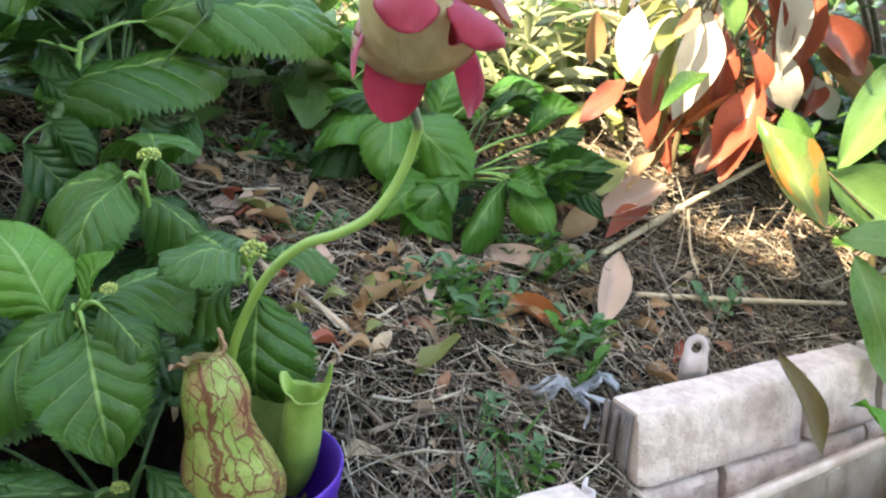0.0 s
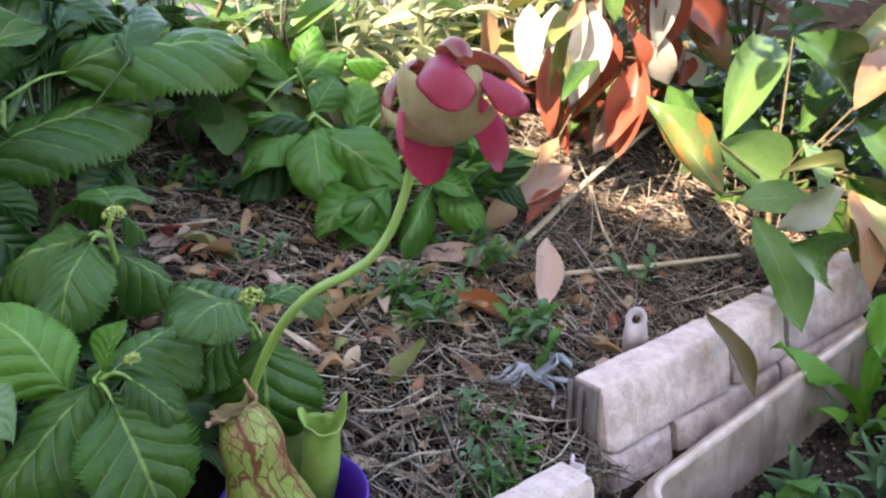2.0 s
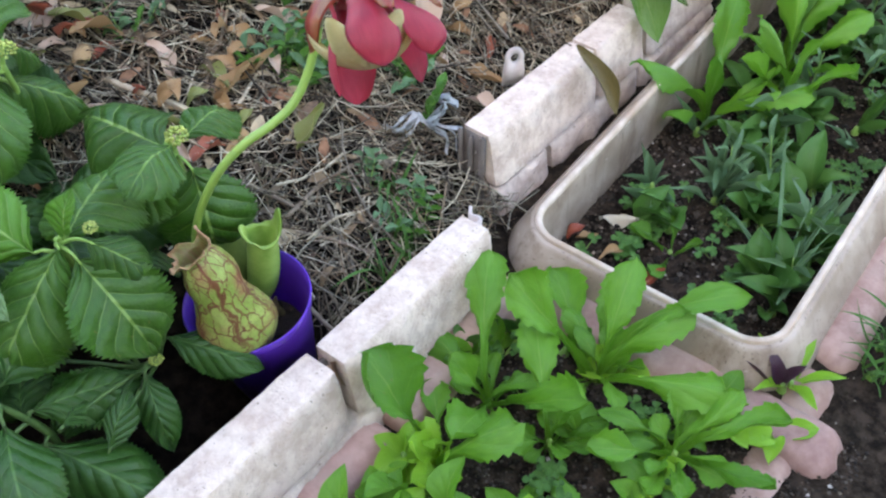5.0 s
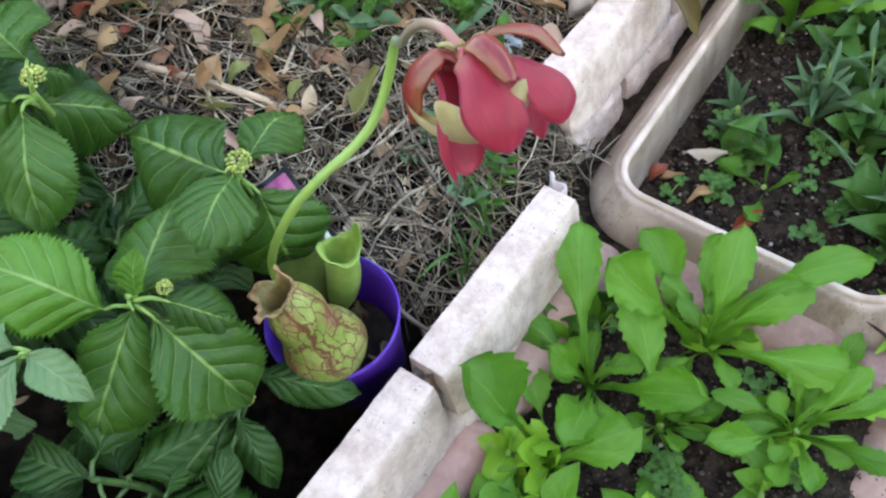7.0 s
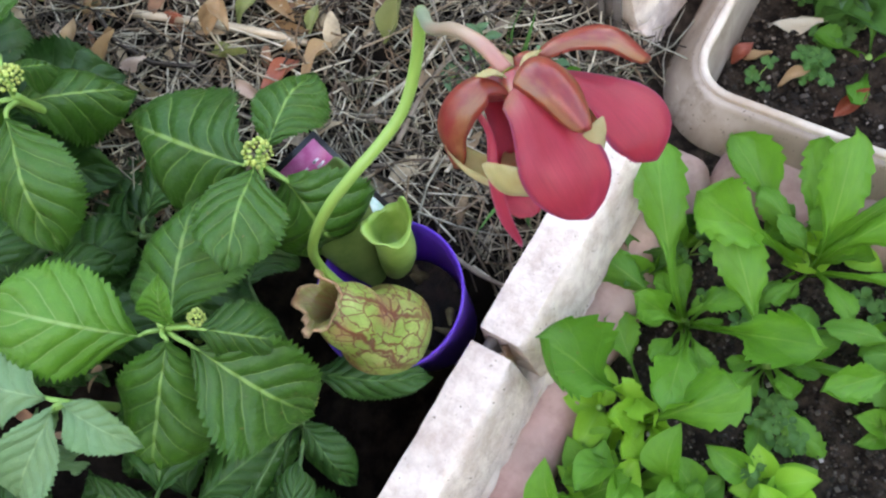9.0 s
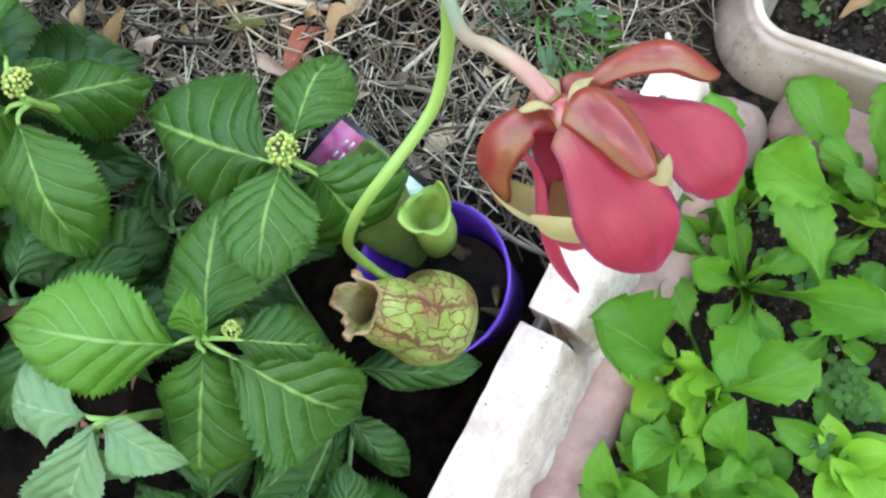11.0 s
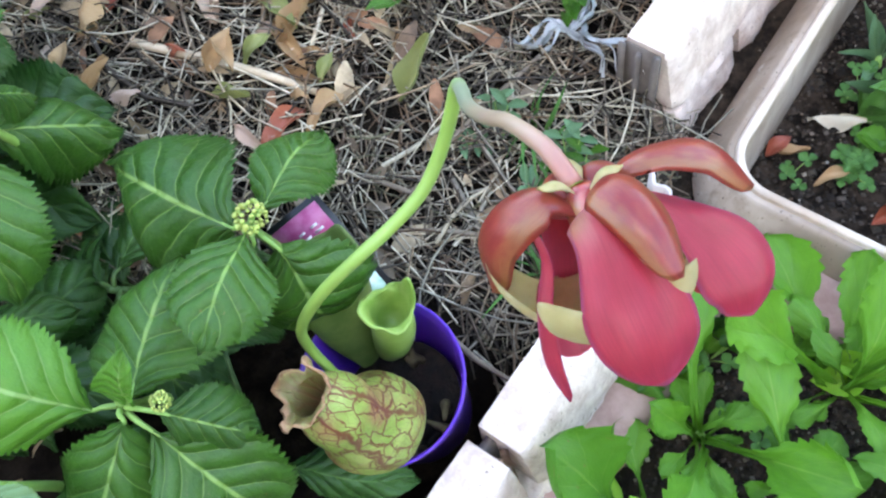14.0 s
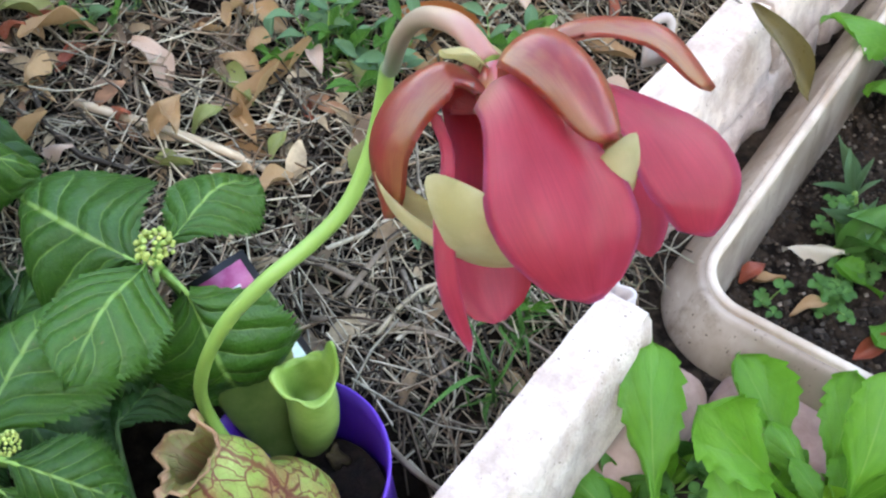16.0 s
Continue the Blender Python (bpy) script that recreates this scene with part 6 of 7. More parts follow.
def narrow_weed(x, y, tall, count, seed):
    """An upright weed with narrow pale grey-green leaves along a stem."""
    rng = random.Random(seed)
    z = planter_soil(x, y)
    t = thing("planter_weed", (x, y, z), "upright grey-green weed with narrow pointed leaves in the planter", "weed", "planter weeds")
    lean = Vector((rng.gauss(0, 0.15), rng.gauss(0, 0.15), 1.0))
    part("stem", tube([(0, 0, -0.004), lean * tall * 0.5, lean * tall], [0.0014, 0.0011, 0.0006], 8, 6), STEM_GREEN, t)
    rows = []
    for k in range(count):
        a = k * 2.4 + rng.uniform(-0.3, 0.3)
        p = Vector((x, y, z)) + lean * tall * (0.12 + 0.86 * k / count)
        ln = rng.uniform(0.035, 0.065) * (1.1 - 0.5 * k / count)
        rows.append((tuple(p), tuple(p + Vector((math.cos(a), math.sin(a), rng.uniform(0.2, 0.9))).normalized() * ln), rng.uniform(0.13, 0.2)))
    leaves(t, rows, LANCE_SET, GREY_GREEN, seed, roll=30.0)


for k, (wx, wy, tall, count) in enumerate(((0.621, 0.265, 0.075, 10), (0.655, 0.225, 0.08, 10), (0.740, 0.285, 0.09, 11), (0.840, 0.260, 0.10, 12), (0.610, 0.165, 0.06, 9), (0.930, 0.220, 0.10, 12), (0.535, 0.150, 0.07, 9), (1.000, 0.250, 0.10, 12))):
    narrow_weed(wx, wy, tall, count, 830 + k)


def clover(x, y, z, size, count, seed, material):
    """A little clump of three-parted clover leaves."""
    rng = random.Random(seed)
    t = thing("clover", (x, y, z), "small clump of green clover leaves on the soil", "clover", "clover clumps")
    for _ in range(count):
        a, r = rng.uniform(0, 6.283), rng.uniform(0.2, 1.0) * size
        hub = Vector((x + r * math.cos(a), y + r * math.sin(a), z + rng.uniform(0.008, 0.02)))
        turn = rng.uniform(0, 6.283)
        rows = [(tuple(hub), tuple(hub + Vector((math.cos(turn + k * 2.094), math.sin(turn + k * 2.094), rng.uniform(-0.1, 0.25))) * rng.uniform(0.006, 0.0095)), 0.92) for k in range(3)]
        leaves(t, rows, CLOVER_SET, material, rng.randrange(9999))
        part("leaf_stalk", tube([(0, 0, -0.002), (hub - t.location) * 0.6 + Vector((0, 0, 0.002)), hub - t.location], 0.0006, 5, 5), STEM_GREEN, t)
    return t


CLOVER_SET = [leaf_mesh("clover_blade", (0.08, 0.4, 0.68, 0.9, 1.0, 0.98, 0.86, 0.55, 0.0), 12, 4, 0.05, 0.3, 0, 0, 0.02, 0.0, 70)]
rng = random.Random(77)
for k in range(38):
    cx, cy = rng.uniform(0.45, 1.00), 0.15 + 0.21 * rng.random() ** 1.4
    clover(cx, cy, planter_soil(cx, cy), 0.018, rng.randint(4, 8), k, CLOVER)
for k in range(12):
    cx, cy = rng.uniform(0.05, 0.34), rng.uniform(0.12, 0.34)
    clover(cx, cy, low_height(cx, cy), 0.02, rng.randint(4, 8), 40 + k, CLOVER)


def tiny_weeds():
    """Low leafy seedlings on the bare soil in front of the edging."""
    rng = random.Random(31)
    for k in range(20):
        x, y = rng.uniform(0.0, 0.35), rng.uniform(0.08, 0.35)
        z = low_height(x, y)
        rows = []
        for j in range(rng.randint(4, 7)):
            a = rng.uniform(0, 6.283)
            ln = rng.uniform(0.018, 0.042)
            rows.append(((x, y, z + 0.002), (x + ln * math.cos(a), y + ln * math.sin(a), z + rng.uniform(0.004, 0.03)), rng.uniform(0.4, 0.6)))
        weed("weed_seedling", "small green weed seedling on dark soil", (x, y, z), rows, rng.choice([SPOON, SPOON, LIME_LEAF]), 300 + k, SEEDLING_SET, group="weed seedlings")


tiny_weeds()


def planter_seedlings():
    """Low weeds crowding the planter's soil."""
    rng = random.Random(44)
    for k in range(52):
        x, y = rng.uniform(0.50, 1.10), 0.15 + 0.21 * rng.random() ** 1.5
        z = planter_soil(x, y) + 0.002
        narrow = rng.random() < 0.3
        rows = []
        for j in range(rng.randint(4, 8)):
            a = rng.uniform(0, 6.283)
            ln = rng.uniform(0.025, 0.065)
            rows.append(((x, y, z), (x + ln * math.cos(a) * 0.7, y + ln * math.sin(a) * 0.7, z + ln * rng.uniform(0.45, 1.0)), rng.uniform(0.12, 0.2) if narrow else rng.uniform(0.35, 0.5)))
        weed("weed_seedling", "narrow-leaved weed seedling in the planter" if narrow else "small leafy weed seedling in the planter", (x, y, z), rows, rng.choice([GREY_GREEN, CLOVER, GREY_GREEN]) if narrow else CLOVER, 700 + k, LANCE_SET if narrow else SEEDLING_SET, "weed seedlings", 30.0)


planter_seedlings()


# ---- canes, twigs, tape, sprigs and single dead leaves ----
def stick(name, pts, radius, material, label, category):
    tagged(part(name, tube(pts, [radius, radius * 1.05, radius * 0.8], 16, 7), material), label, category, "sticks on the mulch")


stick("dry_cane", CANE_LONG, 0.0042, CANE, "long straw-coloured cane leaning over the bed", "cane")
stick("dry_cane", CANE_FLAT, 0.0034, CANE, "straw-coloured cane lying behind the edging", "cane")
stick("dry_cane", CANE_THIN, 0.0018, CANE, "thin pale dry stalk standing in the mulch", "cane")
stick("dry_cane", CANE_BACK, 0.006, CANE, "long pale cane lying behind the shrubs", "cane")
stick("dry_cane", CANE_POT, 0.0036, CANE, "pale broken cane on the mulch behind the pot", "cane")
for pts in (TWIG_A, TWIG_B, TWIG_C, TWIG_D):
    stick("twig", pts, 0.0022, TWIG, "thin brown twig on the mulch", "twig")


def tape():
    """A crumpled knot of torn tape."""
    c = Vector((0.435, 0.538, 0.078))
    t = thing("plastic_tape", c, "torn whitish plastic tape crumpled beside the edging", "plastic tape")
    rng = random.Random(19)
    for k in range(14):
        a = k * 2.1 + rng.uniform(-0.3, 0.3)
        ln = rng.uniform(0.03, 0.065)
        pts = [Vector((0.006 * math.cos(a + 2), 0.006 * math.sin(a + 2), 0.0)), Vector((ln * 0.4 * math.cos(a), ln * 0.4 * math.sin(a), rng.uniform(0.004, 0.014))), Vector((ln * 0.75 * math.cos(a + 0.4), ln * 0.75 * math.sin(a + 0.4), rng.uniform(-0.004, 0.008))), Vector((ln * math.cos(a + 0.2), ln * math.sin(a + 0.2), -0.008))]
        path, w, ph = spline(pts, 18), rng.uniform(0.003, 0.0075), rng.uniform(0, 6)

        def fn(u, v):
            p = path[round(u * 18)]
            q = Vector((math.sin(9 * u + ph), math.cos(7 * u + ph), 0.9 * math.sin(6 * u))).normalized()
            return p + q * w * (v - 0.5) * (1 + 0.4 * math.sin(9 * u + ph)) + Vector((0, 0, 0.002 * math.sin(14 * v + ph)))

        part("strip", sheet(18, 4, fn, 0.0003), TAPE_PLASTIC, t)


tape()


def sprig(at, seed, size, material):
    """A low weed in the mulch with pairs of small leaves."""
    rng = random.Random(seed)
    t = thing("mulch_weed", at, "small green weed coming up through the straw", "weed", "weeds in the mulch")
    for s in range(rng.randint(2, 3)):
        a, lean = rng.uniform(0, 6.283), rng.uniform(0.3, 0.9)
        way = Vector((math.cos(a) * lean, math.sin(a) * lean, 0.75)).normalized()
        b = Vector(at)
        rows = []
        for k in range(3):
            p = b + way * size * (k + 1) / 3
            for g in (-1, 1):
                q = way.cross(Vector((0, 0, 1))).normalized() * g
                d = (q + way * 0.4 + Vector((0, 0, 0.15))).normalized() * size * rng.uniform(0.38, 0.58)
                rows.append((tuple(p), tuple(p + d), 0.40))
        leaves(t, rows, LANCE_SET, material, seed + s)
        part("stem", tube([Vector((0, 0, -0.004)), way * size * 0.5, way * size], [0.0009, 0.0007, 0.0004], 6, 5), STEM_GREEN, t)


for k, p in enumerate(SPRIGS):
    sprig(p, 500 + k, 0.05, GREY_GREEN if k % 2 else HYDRANGEA_YOUNG)
for k, p in enumerate(SPRIGS_BACK):
    sprig(p, 600 + k, 0.035, GREY_GREEN if k % 3 else HYDRANGEA_YOUNG)

rng = random.Random(61)
for _ in range(150):
    lx, ly = rng.uniform(0.14, 0.75), rng.uniform(0.50, 1.0) ** 0.8
    if ly > 0.66 and (lx < 0.45 or rng.random() < 0.4):
        LIT_LEAVES.append((lx, ly, bed_height(lx, ly) + rng.uniform(0.008, 0.02)))
rng = random.Random(5)
for k, p in enumerate(LIT_LEAVES):
    a, ln = rng.uniform(0, 6.283), rng.uniform(0.022, 0.052)
    d = Vector((math.cos(a), math.sin(a), rng.uniform(-0.15, 0.6))) * ln
    ob = leaves(None, [(p, tuple(Vector(p) + d), rng.uniform(0.25, 0.42))], CURLED_SET, (TAN_LEAF, OLIVE_LEAF, TAN_LEAF, PINK_LEAF, TAN_LEAF, RUSSET)[k % 6], 800 + k, (0, 0, 1), 35, "dead_leaf")[0]
    tagged(ob, ("tan", "olive-brown", "brown", "pinkish", "tan", "russet")[k % 6] + " curled dead leaf on the straw", "leaf", "dead leaves on the straw")


# ---- shrubs behind the bed ----
def shrub(at, size, count, ln, material, seed, label, slim=1.0):
    rng = random.Random(seed)
    t = thing("shrub", at, label, "shrub", "shrubs behind the bed")
    for k in range(5):
        a = rng.uniform(0, 6.283)
        part("stem", tube([(0, 0, -0.02), (math.cos(a) * size * 0.25, math.sin(a) * size * 0.25, size * 0.5), (math.cos(a) * size * 0.6, math.sin(a) * size * 0.6, size * rng.uniform(0.8, 1.1))], [0.006, 0.004, 0.002], 10, 6), STEM_BROWN, t)
    verts, faces, uvs = [], [], []
    for _ in range(count):
        a, r = rng.uniform(0, 6.283), size * math.sqrt(rng.random())
        z = size * rng.uniform(0.08, 1.15) * (1.1 - 0.4 * (r / size) ** 2)
        b = Vector((r * math.cos(a), r * math.sin(a), z))
        d = Vector((math.cos(a) + rng.gauss(0, 0.6), math.sin(a) + rng.gauss(0, 0.6), rng.gauss(-0.1, 0.4))).normalized() * ln * rng.uniform(0.6, 1.25)
        m = lay_leaf(b, b + d, rng.uniform(0.35, 0.55) * slim, (rng.gauss(0, 0.4), rng.gauss(0, 0.4), 1))
        base = len(verts)
        for i in range(7):
            u = i / 6
            w = math.sin(math.pi * (0.03 + 0.94 * u)) ** 0.8 * 0.5
            for s in (-1, 0, 1):
                verts.append(tuple(m @ Vector((u, s * w, 0.12 * abs(s) * w + 0.3 * u * (1 - u)))))
                uvs.append((u, 0.5 + 0.5 * s))
        faces += [(base + 3 * i + j, base + 3 * i + 3 + j, base + 3 * i + 4 + j, base + 3 * i + 1 + j) for i in range(6) for j in range(2)]
    me = bpy.data.meshes.new("crown")
    me.from_pydata(verts, [], faces)
    layer = me.uv_layers.new(name="UVMap")
    layer.data.foreach_set("uv", [c for lp in me.loops for c in uvs[lp.vertex_index]])
    piece("crown", me, material, t)
    return t


# Dark-leaved shrubs get their shade through leaf colour; the sun reaches them.
for k, (x, y, s, c, ln, mat, word) in enumerate((
        (0.75, 1.25, 0.16, 150, 0.06, LAUREL, "yellow-green"), (1.08, 1.15, 0.2, 190, 0.06, LAUREL_DARK, "dark green"), (0.55, 1.35, 0.15, 130, 0.055, HYDRANGEA_YOUNG, "bright green"),
        (1.35, 0.95, 0.22, 190, 0.06, LAUREL_DARK, "dark green"), (1.3, 0.66, 0.2, 190, 0.055, LAUREL_DARK, "dark green"), (0.2, 1.35, 0.2, 170, 0.07, HYDRANGEA_DARK, "broad-leaved green"),
        (-0.1, 1.1, 0.26, 200, 0.085, HYDRANGEA_DARK, "broad-leaved green"), (1.0, 1.6, 0.25, 200, 0.06, OLIVE_LEAF, "olive-leaved"),
        (0.42, 1.20, 0.17, 80, 0.12, LAUREL, "yellow-green"), (0.72, 1.12, 0.15, 170, 0.085, PALE_LEAF, "pale green, narrow-leaved"), (0.95, 1.10, 0.15, 80, 0.11, OLIVE_LEAF, "olive-leaved"), (0.25, 1.15, 0.16, 70, 0.12, LAUREL_DARK, "dark green"), (0.58, 1.16, 0.14, 150, 0.085, PALE_LEAF, "pale green, narrow-leaved"),
        (1.12, 0.92, 0.14, 110, 0.07, LAUREL_DARK, "dark green"), (1.22, 0.74, 0.15, 130, 0.07, LAUREL_DARK, "dark green"), (1.05, 0.98, 0.12, 70, 0.08, RUSSET, "russet"), (1.6, 1.4, 0.3, 220, 0.07, LAUREL_DARK, "dark green"))):
    shrub((x, y, bed_height(x, y)), s, c, ln, mat, 900 + k, word + " shrub in the sun behind the bed", 0.5 if mat is PALE_LEAF else 1.0)


def laurel_bush():
    """Evergreen bush added above the view to shade the bed's far end."""
    rng = random.Random(71)
    foot = on_bed(1.48, 0.95, -0.02)
    t = thing("laurel_bush", foot, "evergreen laurel bush overhanging the far end of the bed", "bush")
    for k in range(6):
        a = 1.9 + 0.5 * k
        top = Vector((1.02 + 0.2 * math.cos(a), 0.72 + 0.2 * math.sin(a), 0.60)) - Vector(foot)
        part("stem", tube([(0, 0, 0), top * 0.45 + Vector((0.06, 0.03, 0.08)), top], [0.007, 0.005, 0.002], 14, 8), TWIG, t)
    verts, faces, uvs = [], [], []
    for _ in range(400):
        a, r = rng.uniform(0, 6.283), math.sqrt(rng.random())
        b = Vector((1.04 + 0.30 * r * math.cos(a), 0.72 + 0.30 * r * math.sin(a), 0.54 + 0.20 * rng.random() * (1.1 - r * r))) - Vector(foot)
        d = Vector((rng.gauss(0, 1), rng.gauss(0, 1), rng.gauss(-0.1, 0.35))).normalized() * rng.uniform(0.06, 0.10)
        m = lay_leaf(b, b + d, rng.uniform(0.34, 0.46), (rng.gauss(0, 0.3), rng.gauss(0, 0.3), 1))
        base = len(verts)
        for i in range(7):
            u = i / 6
            w = math.sin(math.pi * (0.03 + 0.94 * u)) ** 0.8 * 0.5
            for q in (-1, 0, 1):
                verts.append(tuple(m @ Vector((u, q * w, 0.12 * abs(q) * w + 0.3 * u * (1 - u)))))
                uvs.append((u, 0.5 + 0.5 * q))
        faces += [(base + 3 * i + j, base + 3 * i + 3 + j, base + 3 * i + 4 + j, base + 3 * i + 1 + j) for i in range(6) for j in range(2)]
    me = bpy.data.meshes.new("crown")
    me.from_pydata(verts, [], faces)
    layer = me.uv_layers.new(name="UVMap")
    layer.data.foreach_set("uv", [c for lp in me.loops for c in uvs[lp.vertex_index]])
    piece("crown", me, LAUREL_DARK, t)


laurel_bush()


def hydrangea_filler():
    """Inner hydrangea leaves, shade put into their colour, too crowded to pick apart."""
    rng = random.Random(15)
    for x, y, top in ((-0.06, 0.52, 0.22), (0.0, 0.70, 0.25), (-0.12, 0.75, 0.28), (-0.16, 0.58, 0.24), (0.08, 0.66, 0.19), (-0.05, 0.86, 0.33), (0.09, 0.80, 0.24)):
        foot = on_bed(x, y, -0.01)
        rows = []
        for k in range(9):
            a = k * 2.4 + rng.uniform(-0.3, 0.3)
            z = foot[2] + (top - foot[2]) * (0.35 + 0.65 * k / 8)
            ln = rng.uniform(0.06, 0.095)
            b = Vector((x + 0.015 * math.cos(a), y + 0.015 * math.sin(a), z))
            rows.append((tuple(b), tuple(b + Vector((math.cos(a), math.sin(a), rng.uniform(-0.45, 0.15))) * ln), rng.uniform(0.58, 0.75)))
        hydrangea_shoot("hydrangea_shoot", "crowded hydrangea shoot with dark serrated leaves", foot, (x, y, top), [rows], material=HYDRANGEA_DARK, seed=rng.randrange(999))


hydrangea_filler()


# ---- crumbs of soil ----
def crumbs(name, label, count, place, size, material, seed):
    rng = random.Random(seed)
    verts, faces = [], []
    for _ in range(count):
        x, y, z = place(rng)
        r = size * rng.uniform(0.4, 1.5)
        b = len(verts)
        verts += [(x + r * rng.uniform(0.7, 1.2), y, z), (x, y + r * rng.uniform(0.7, 1.2), z), (x - r, y + r * rng.uniform(-0.3, 0.3), z), (x, y - r, z), (x, y, z + r * rng.uniform(0.5, 1.1)), (x, y, z - r)]
        faces += [(b + i, b + (i + 1) % 4, b + 4) for i in range(4)] + [(b + (i + 1) % 4, b + i, b + 5) for i in range(4)]
    tagged(raw(name, verts, faces, material, smooth=False), label, "soil", kind="stuff")


CRUMB = palette("soil_crumbs", [(0.020, 0.015, 0.011), (0.045, 0.033, 0.023), (0.03, 0.022, 0.016), (0.055, 0.041, 0.03), (0.016, 0.012, 0.009), (0.035, 0.027, 0.019), (0.09, 0.075, 0.06), (0.015, 0.011, 0.008)], 0.9, 200)


def in_planter(rng):
    x, y = 0.406 + rng.random() * 0.788, 0.386 - rng.random() * 0.25
    return x, y, planter_soil(x, y) + rng.uniform(-0.001, 0.002)


def on_low_soil(rng):
    x, y = rng.uniform(-0.1, 0.38), rng.uniform(0.02, 0.36)
    return x, y, low_height(x, y) + rng.uniform(-0.001, 0.002)


crumbs("soil_crumbs", "loose dark soil crumbs in the planter", 9000, in_planter, 0.0019, CRUMB, 1)
crumbs("soil_clods", "dark soil clods in the planter", 700, in_planter, 0.0042, CRUMB, 3)
crumbs("soil_crumbs", "loose dark soil crumbs between the weeds", 11000, on_low_soil, 0.0017, CRUMB, 2)


# ---- more lime weeds in front of the edging ----
rng = random.Random(91)
for lx, ly in ((0.092, 0.309), (0.05, 0.325), (0.10, 0.254), (0.035, 0.28), (0.13, 0.20)):
    lz = low_height(lx, ly)
    rows = []
    for k in range(12):
        a = k * 2.4 + rng.uniform(-0.3, 0.3)
        ln = rng.uniform(0.02, 0.055)
        up_ = rng.uniform(0.2, 1.2)
        b = Vector((lx + rng.gauss(0, 0.008), ly + rng.gauss(0, 0.008), lz + 0.035 * max(0.0, up_ - 0.5)))
        rows.append((tuple(b), tuple(b + Vector((math.cos(a), math.sin(a), up_)).normalized() * ln), rng.uniform(0.5, 0.72)))
    weed("lime_weed", "lime-green weed with crowded rounded leaves", (lx, ly, lz), rows, rng.choice([LIME_LEAF, SPOON]), rng.randrange(999), SEEDLING_SET, "lime weeds", 35.0)


def sprawling_weed():
    """A grey-green stem lying on the straw with leaves along its far half."""
    way = spline([(0.246, 0.995, 0.239), (0.289, 0.973, 0.226), (0.337, 0.961, 0.215), (0.388, 0.949, 0.204), (0.451, 0.959, 0.198)], 24)
    t = thing("sprawling_weed", way[0], "grey-green weed with pointed leaves sprawling over the straw", "weed")
    part("stem", tube(shift(way, way[0]), [0.0022, 0.002, 0.0012], 24, 7, raw_points=True), GREY_GREEN, t)
    rng = random.Random(23)
    rows = []
    for k in range(9, 25):
        for side in (-1, 1):
            p = way[k]
            d = (way[min(k + 1, 24)] - way[max(k - 1, 0)]).normalized()
            out = d.cross(Vector((0, 0, 1))) * side * rng.uniform(0.5, 1.0) + d * rng.uniform(0.2, 0.7) + Vector((0, 0, rng.uniform(0.1, 0.8)))
            rows.append((tuple(p), tuple(p + out.normalized() * rng.uniform(0.02, 0.042)), rng.uniform(0.28, 0.4)))
    leaves(t, rows, LANCE_SET, GREY_GREEN, 5, roll=30.0)


sprawling_weed()


# ---- small things round the planter's corner ----
for k, ((lx, ly), (dx, dy), rise, wide, mat, words) in enumerate((
        ((0.462, 0.380), (0.022, -0.010), 0.010, 0.50, RUSSET, "orange-brown curled dead leaf in the planter's corner"),
        ((0.470, 0.372), (0.014, -0.020), 0.004, 0.36, TAN_LEAF, "small brown dead leaf on the planter's soil"),
        ((0.447, 0.282), (0.030, -0.016), 0.012, 0.40, RUSSET, "orange-brown dead leaf against the planter's wall"),
        ((0.456, 0.335), (0.026, -0.020), 0.004, 0.32, TAN_LEAF, "greyish-brown dead leaf on the planter's soil"),
        ((0.511, 0.367), (0.018, -0.046), 0.014, 0.22, CREAM_LEAF, "dry whitish curled leaf on the planter's soil"),
        ((0.516, 0.352), (0.012, -0.030), 0.008, 0.26, CREAM_LEAF, "small dry whitish leaf on the planter's soil"))):
    lz = planter_soil(lx, ly) + 0.004
    tagged(leaves(None, [((lx, ly, lz), (lx + dx, ly + dy, lz + rise), wide)], CURLED_SET, mat, 77 + k, (0.2, -0.3, 1), 30, "dead_leaf")[0], words, "leaf", "dead leaves in the planter")


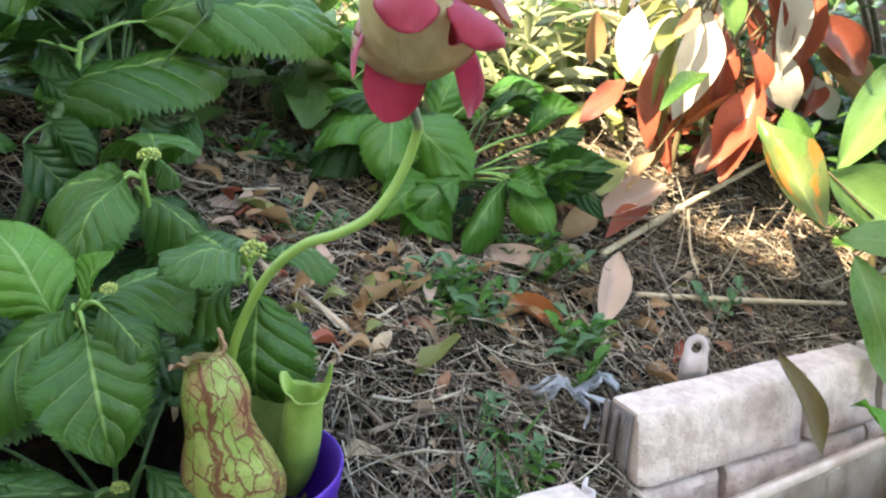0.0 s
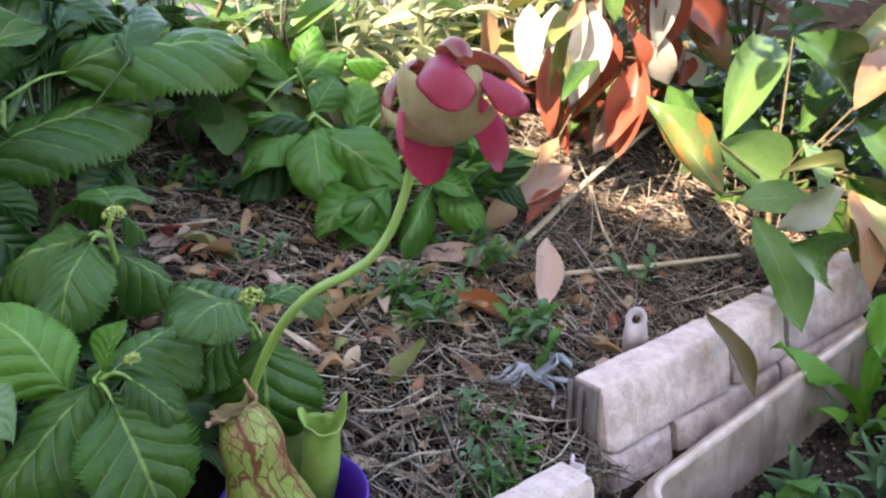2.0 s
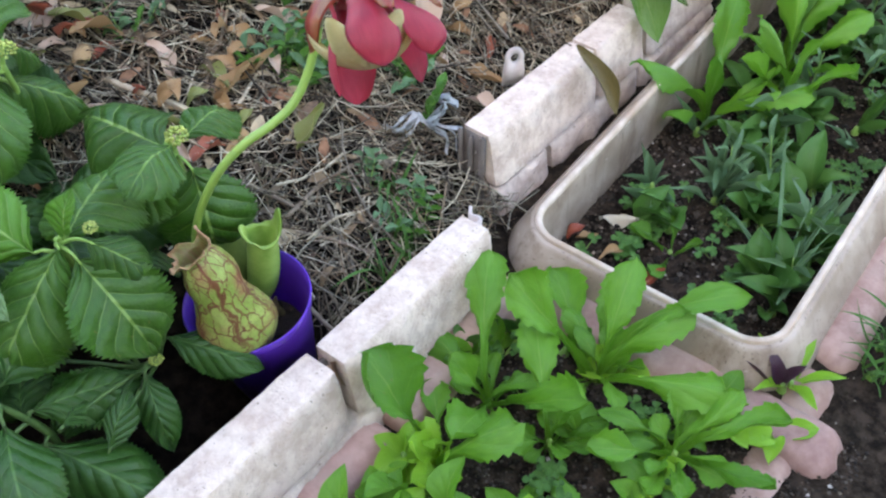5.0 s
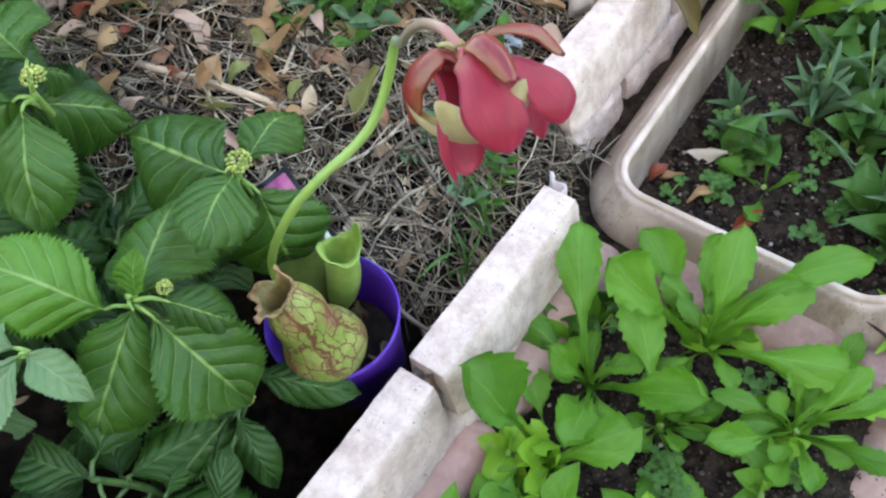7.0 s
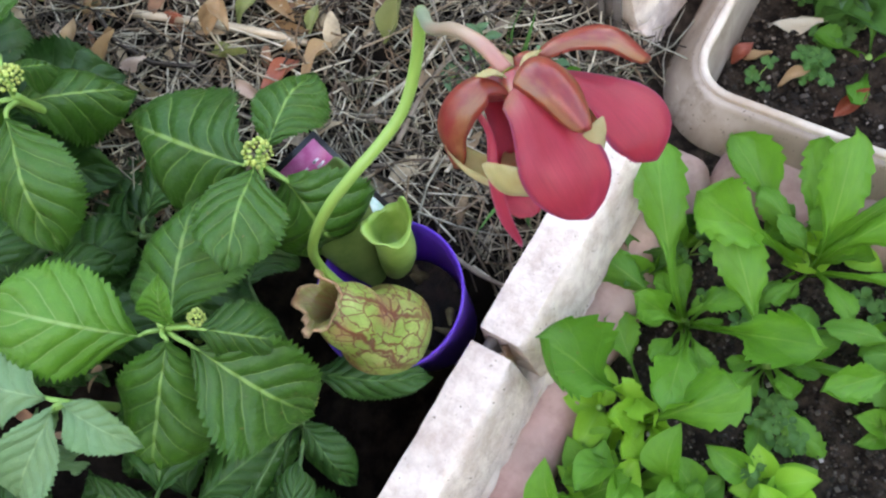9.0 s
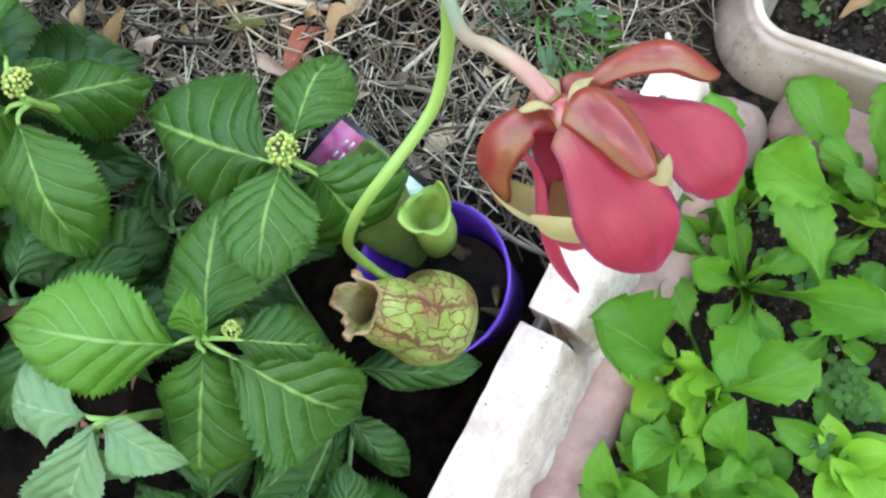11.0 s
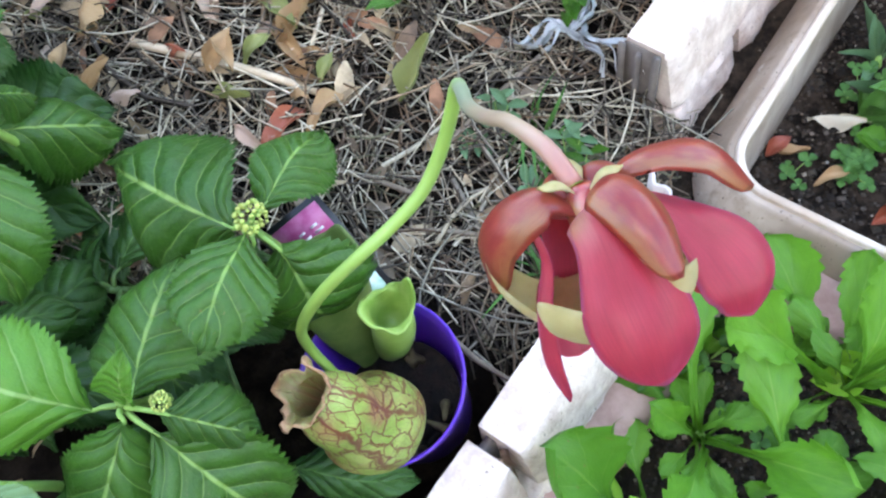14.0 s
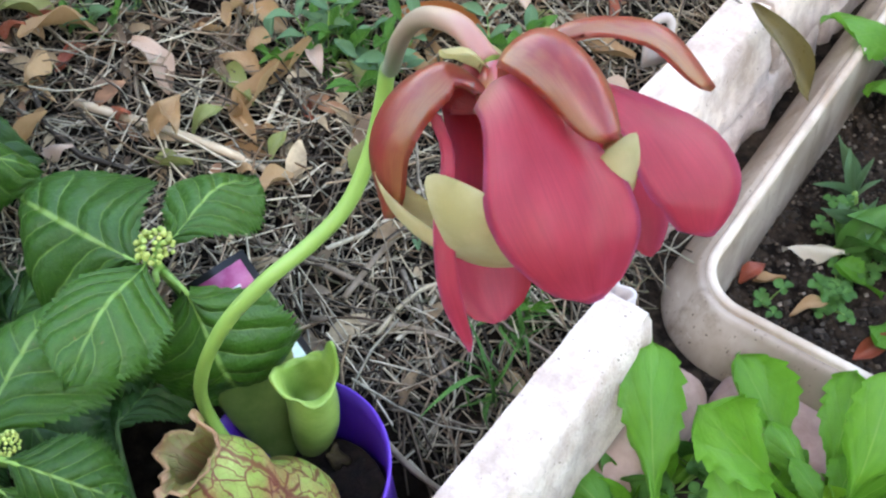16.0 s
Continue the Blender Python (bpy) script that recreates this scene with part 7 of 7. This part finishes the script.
def grass_tuft(x, y, z, count, size, seed, label):
    rng = random.Random(seed)
    rows = []
    for k in range(count):
        a, ln = rng.uniform(0, 6.283), size * rng.uniform(0.6, 1.2)
        rows.append(((x + rng.gauss(0, 0.006), y + rng.gauss(0, 0.006), z), (x + ln * math.cos(a) * 0.6, y + ln * math.sin(a) * 0.6, z + ln * rng.uniform(0.5, 1.0)), rng.uniform(0.03, 0.07)))
    weed("grass_tuft", label, (x, y, z), rows, CLOVER, seed, BLADE_SET, "grass tufts", 60.0)


for k, (gx, gy) in enumerate(((0.251, 0.460), (0.297, 0.472), (0.30, 0.475), (0.35, 0.52))):
    grass_tuft(gx, gy, bed_height(gx, gy), 12, 0.06, 40 + k, "tuft of dark green grass beside the edging")
for k, (gx, gy) in enumerate(((0.330, 0.398), (0.25, 0.36), (0.30, 0.33))):
    rows = [((gx, gy, low_height(gx, gy)), (gx + 0.025 * math.cos(2.1 * j + k), gy + 0.025 * math.sin(2.1 * j + k), low_height(gx, gy) + 0.03 + 0.008 * (j % 3)), 0.35) for j in range(6)]
    weed("weed_seedling", "narrow-leaved green seedling in the gap beside the planter", (gx, gy, low_height(gx, gy)), rows, CLOVER, 90 + k, LANCE_SET, "weed seedlings", 30.0)

for k, (gx, gy) in enumerate(((0.46, 0.045), (0.50, 0.05), (0.54, 0.04), (0.58, 0.055), (0.48, 0.02), (0.53, 0.01), (0.60, 0.02), (0.64, 0.05), (0.68, 0.04))):
    grass_tuft(gx, gy, low_height(gx, gy), 16, 0.06, 140 + k, "tuft of bright green grass outside the brick border")
rows = [((0.405, 0.102, -0.005), (0.405 + 0.045 * math.cos(1.3 * j), 0.102 + 0.045 * math.sin(1.3 * j), 0.022 + 0.012 * (j % 2)), 0.2) for j in range(5)]
weed("weed_seedling", "yellow-green seedling at the planter's corner", (0.405, 0.102, -0.005), rows, LIME_LEAF, 96, LANCE_SET, "weed seedlings", 20.0)

GRAIN = palette("pale_grains", [(0.24, 0.20, 0.16), (0.13, 0.10, 0.07), (0.42, 0.38, 0.33), (0.09, 0.06, 0.04)], 0.85, 200)
crumbs("pale_grains", "pale mineral grains and bark chips on the planter soil", 520, lambda rng: Vector(in_planter(rng)) + Vector((0, 0, 0.001)), 0.0017, GRAIN, 5)
crumbs("pale_grains", "pale mineral grains and bark chips between the weeds", 260, lambda rng: Vector(on_low_soil(rng)) + Vector((0, 0, 0.0015)), 0.0018, GRAIN, 6)
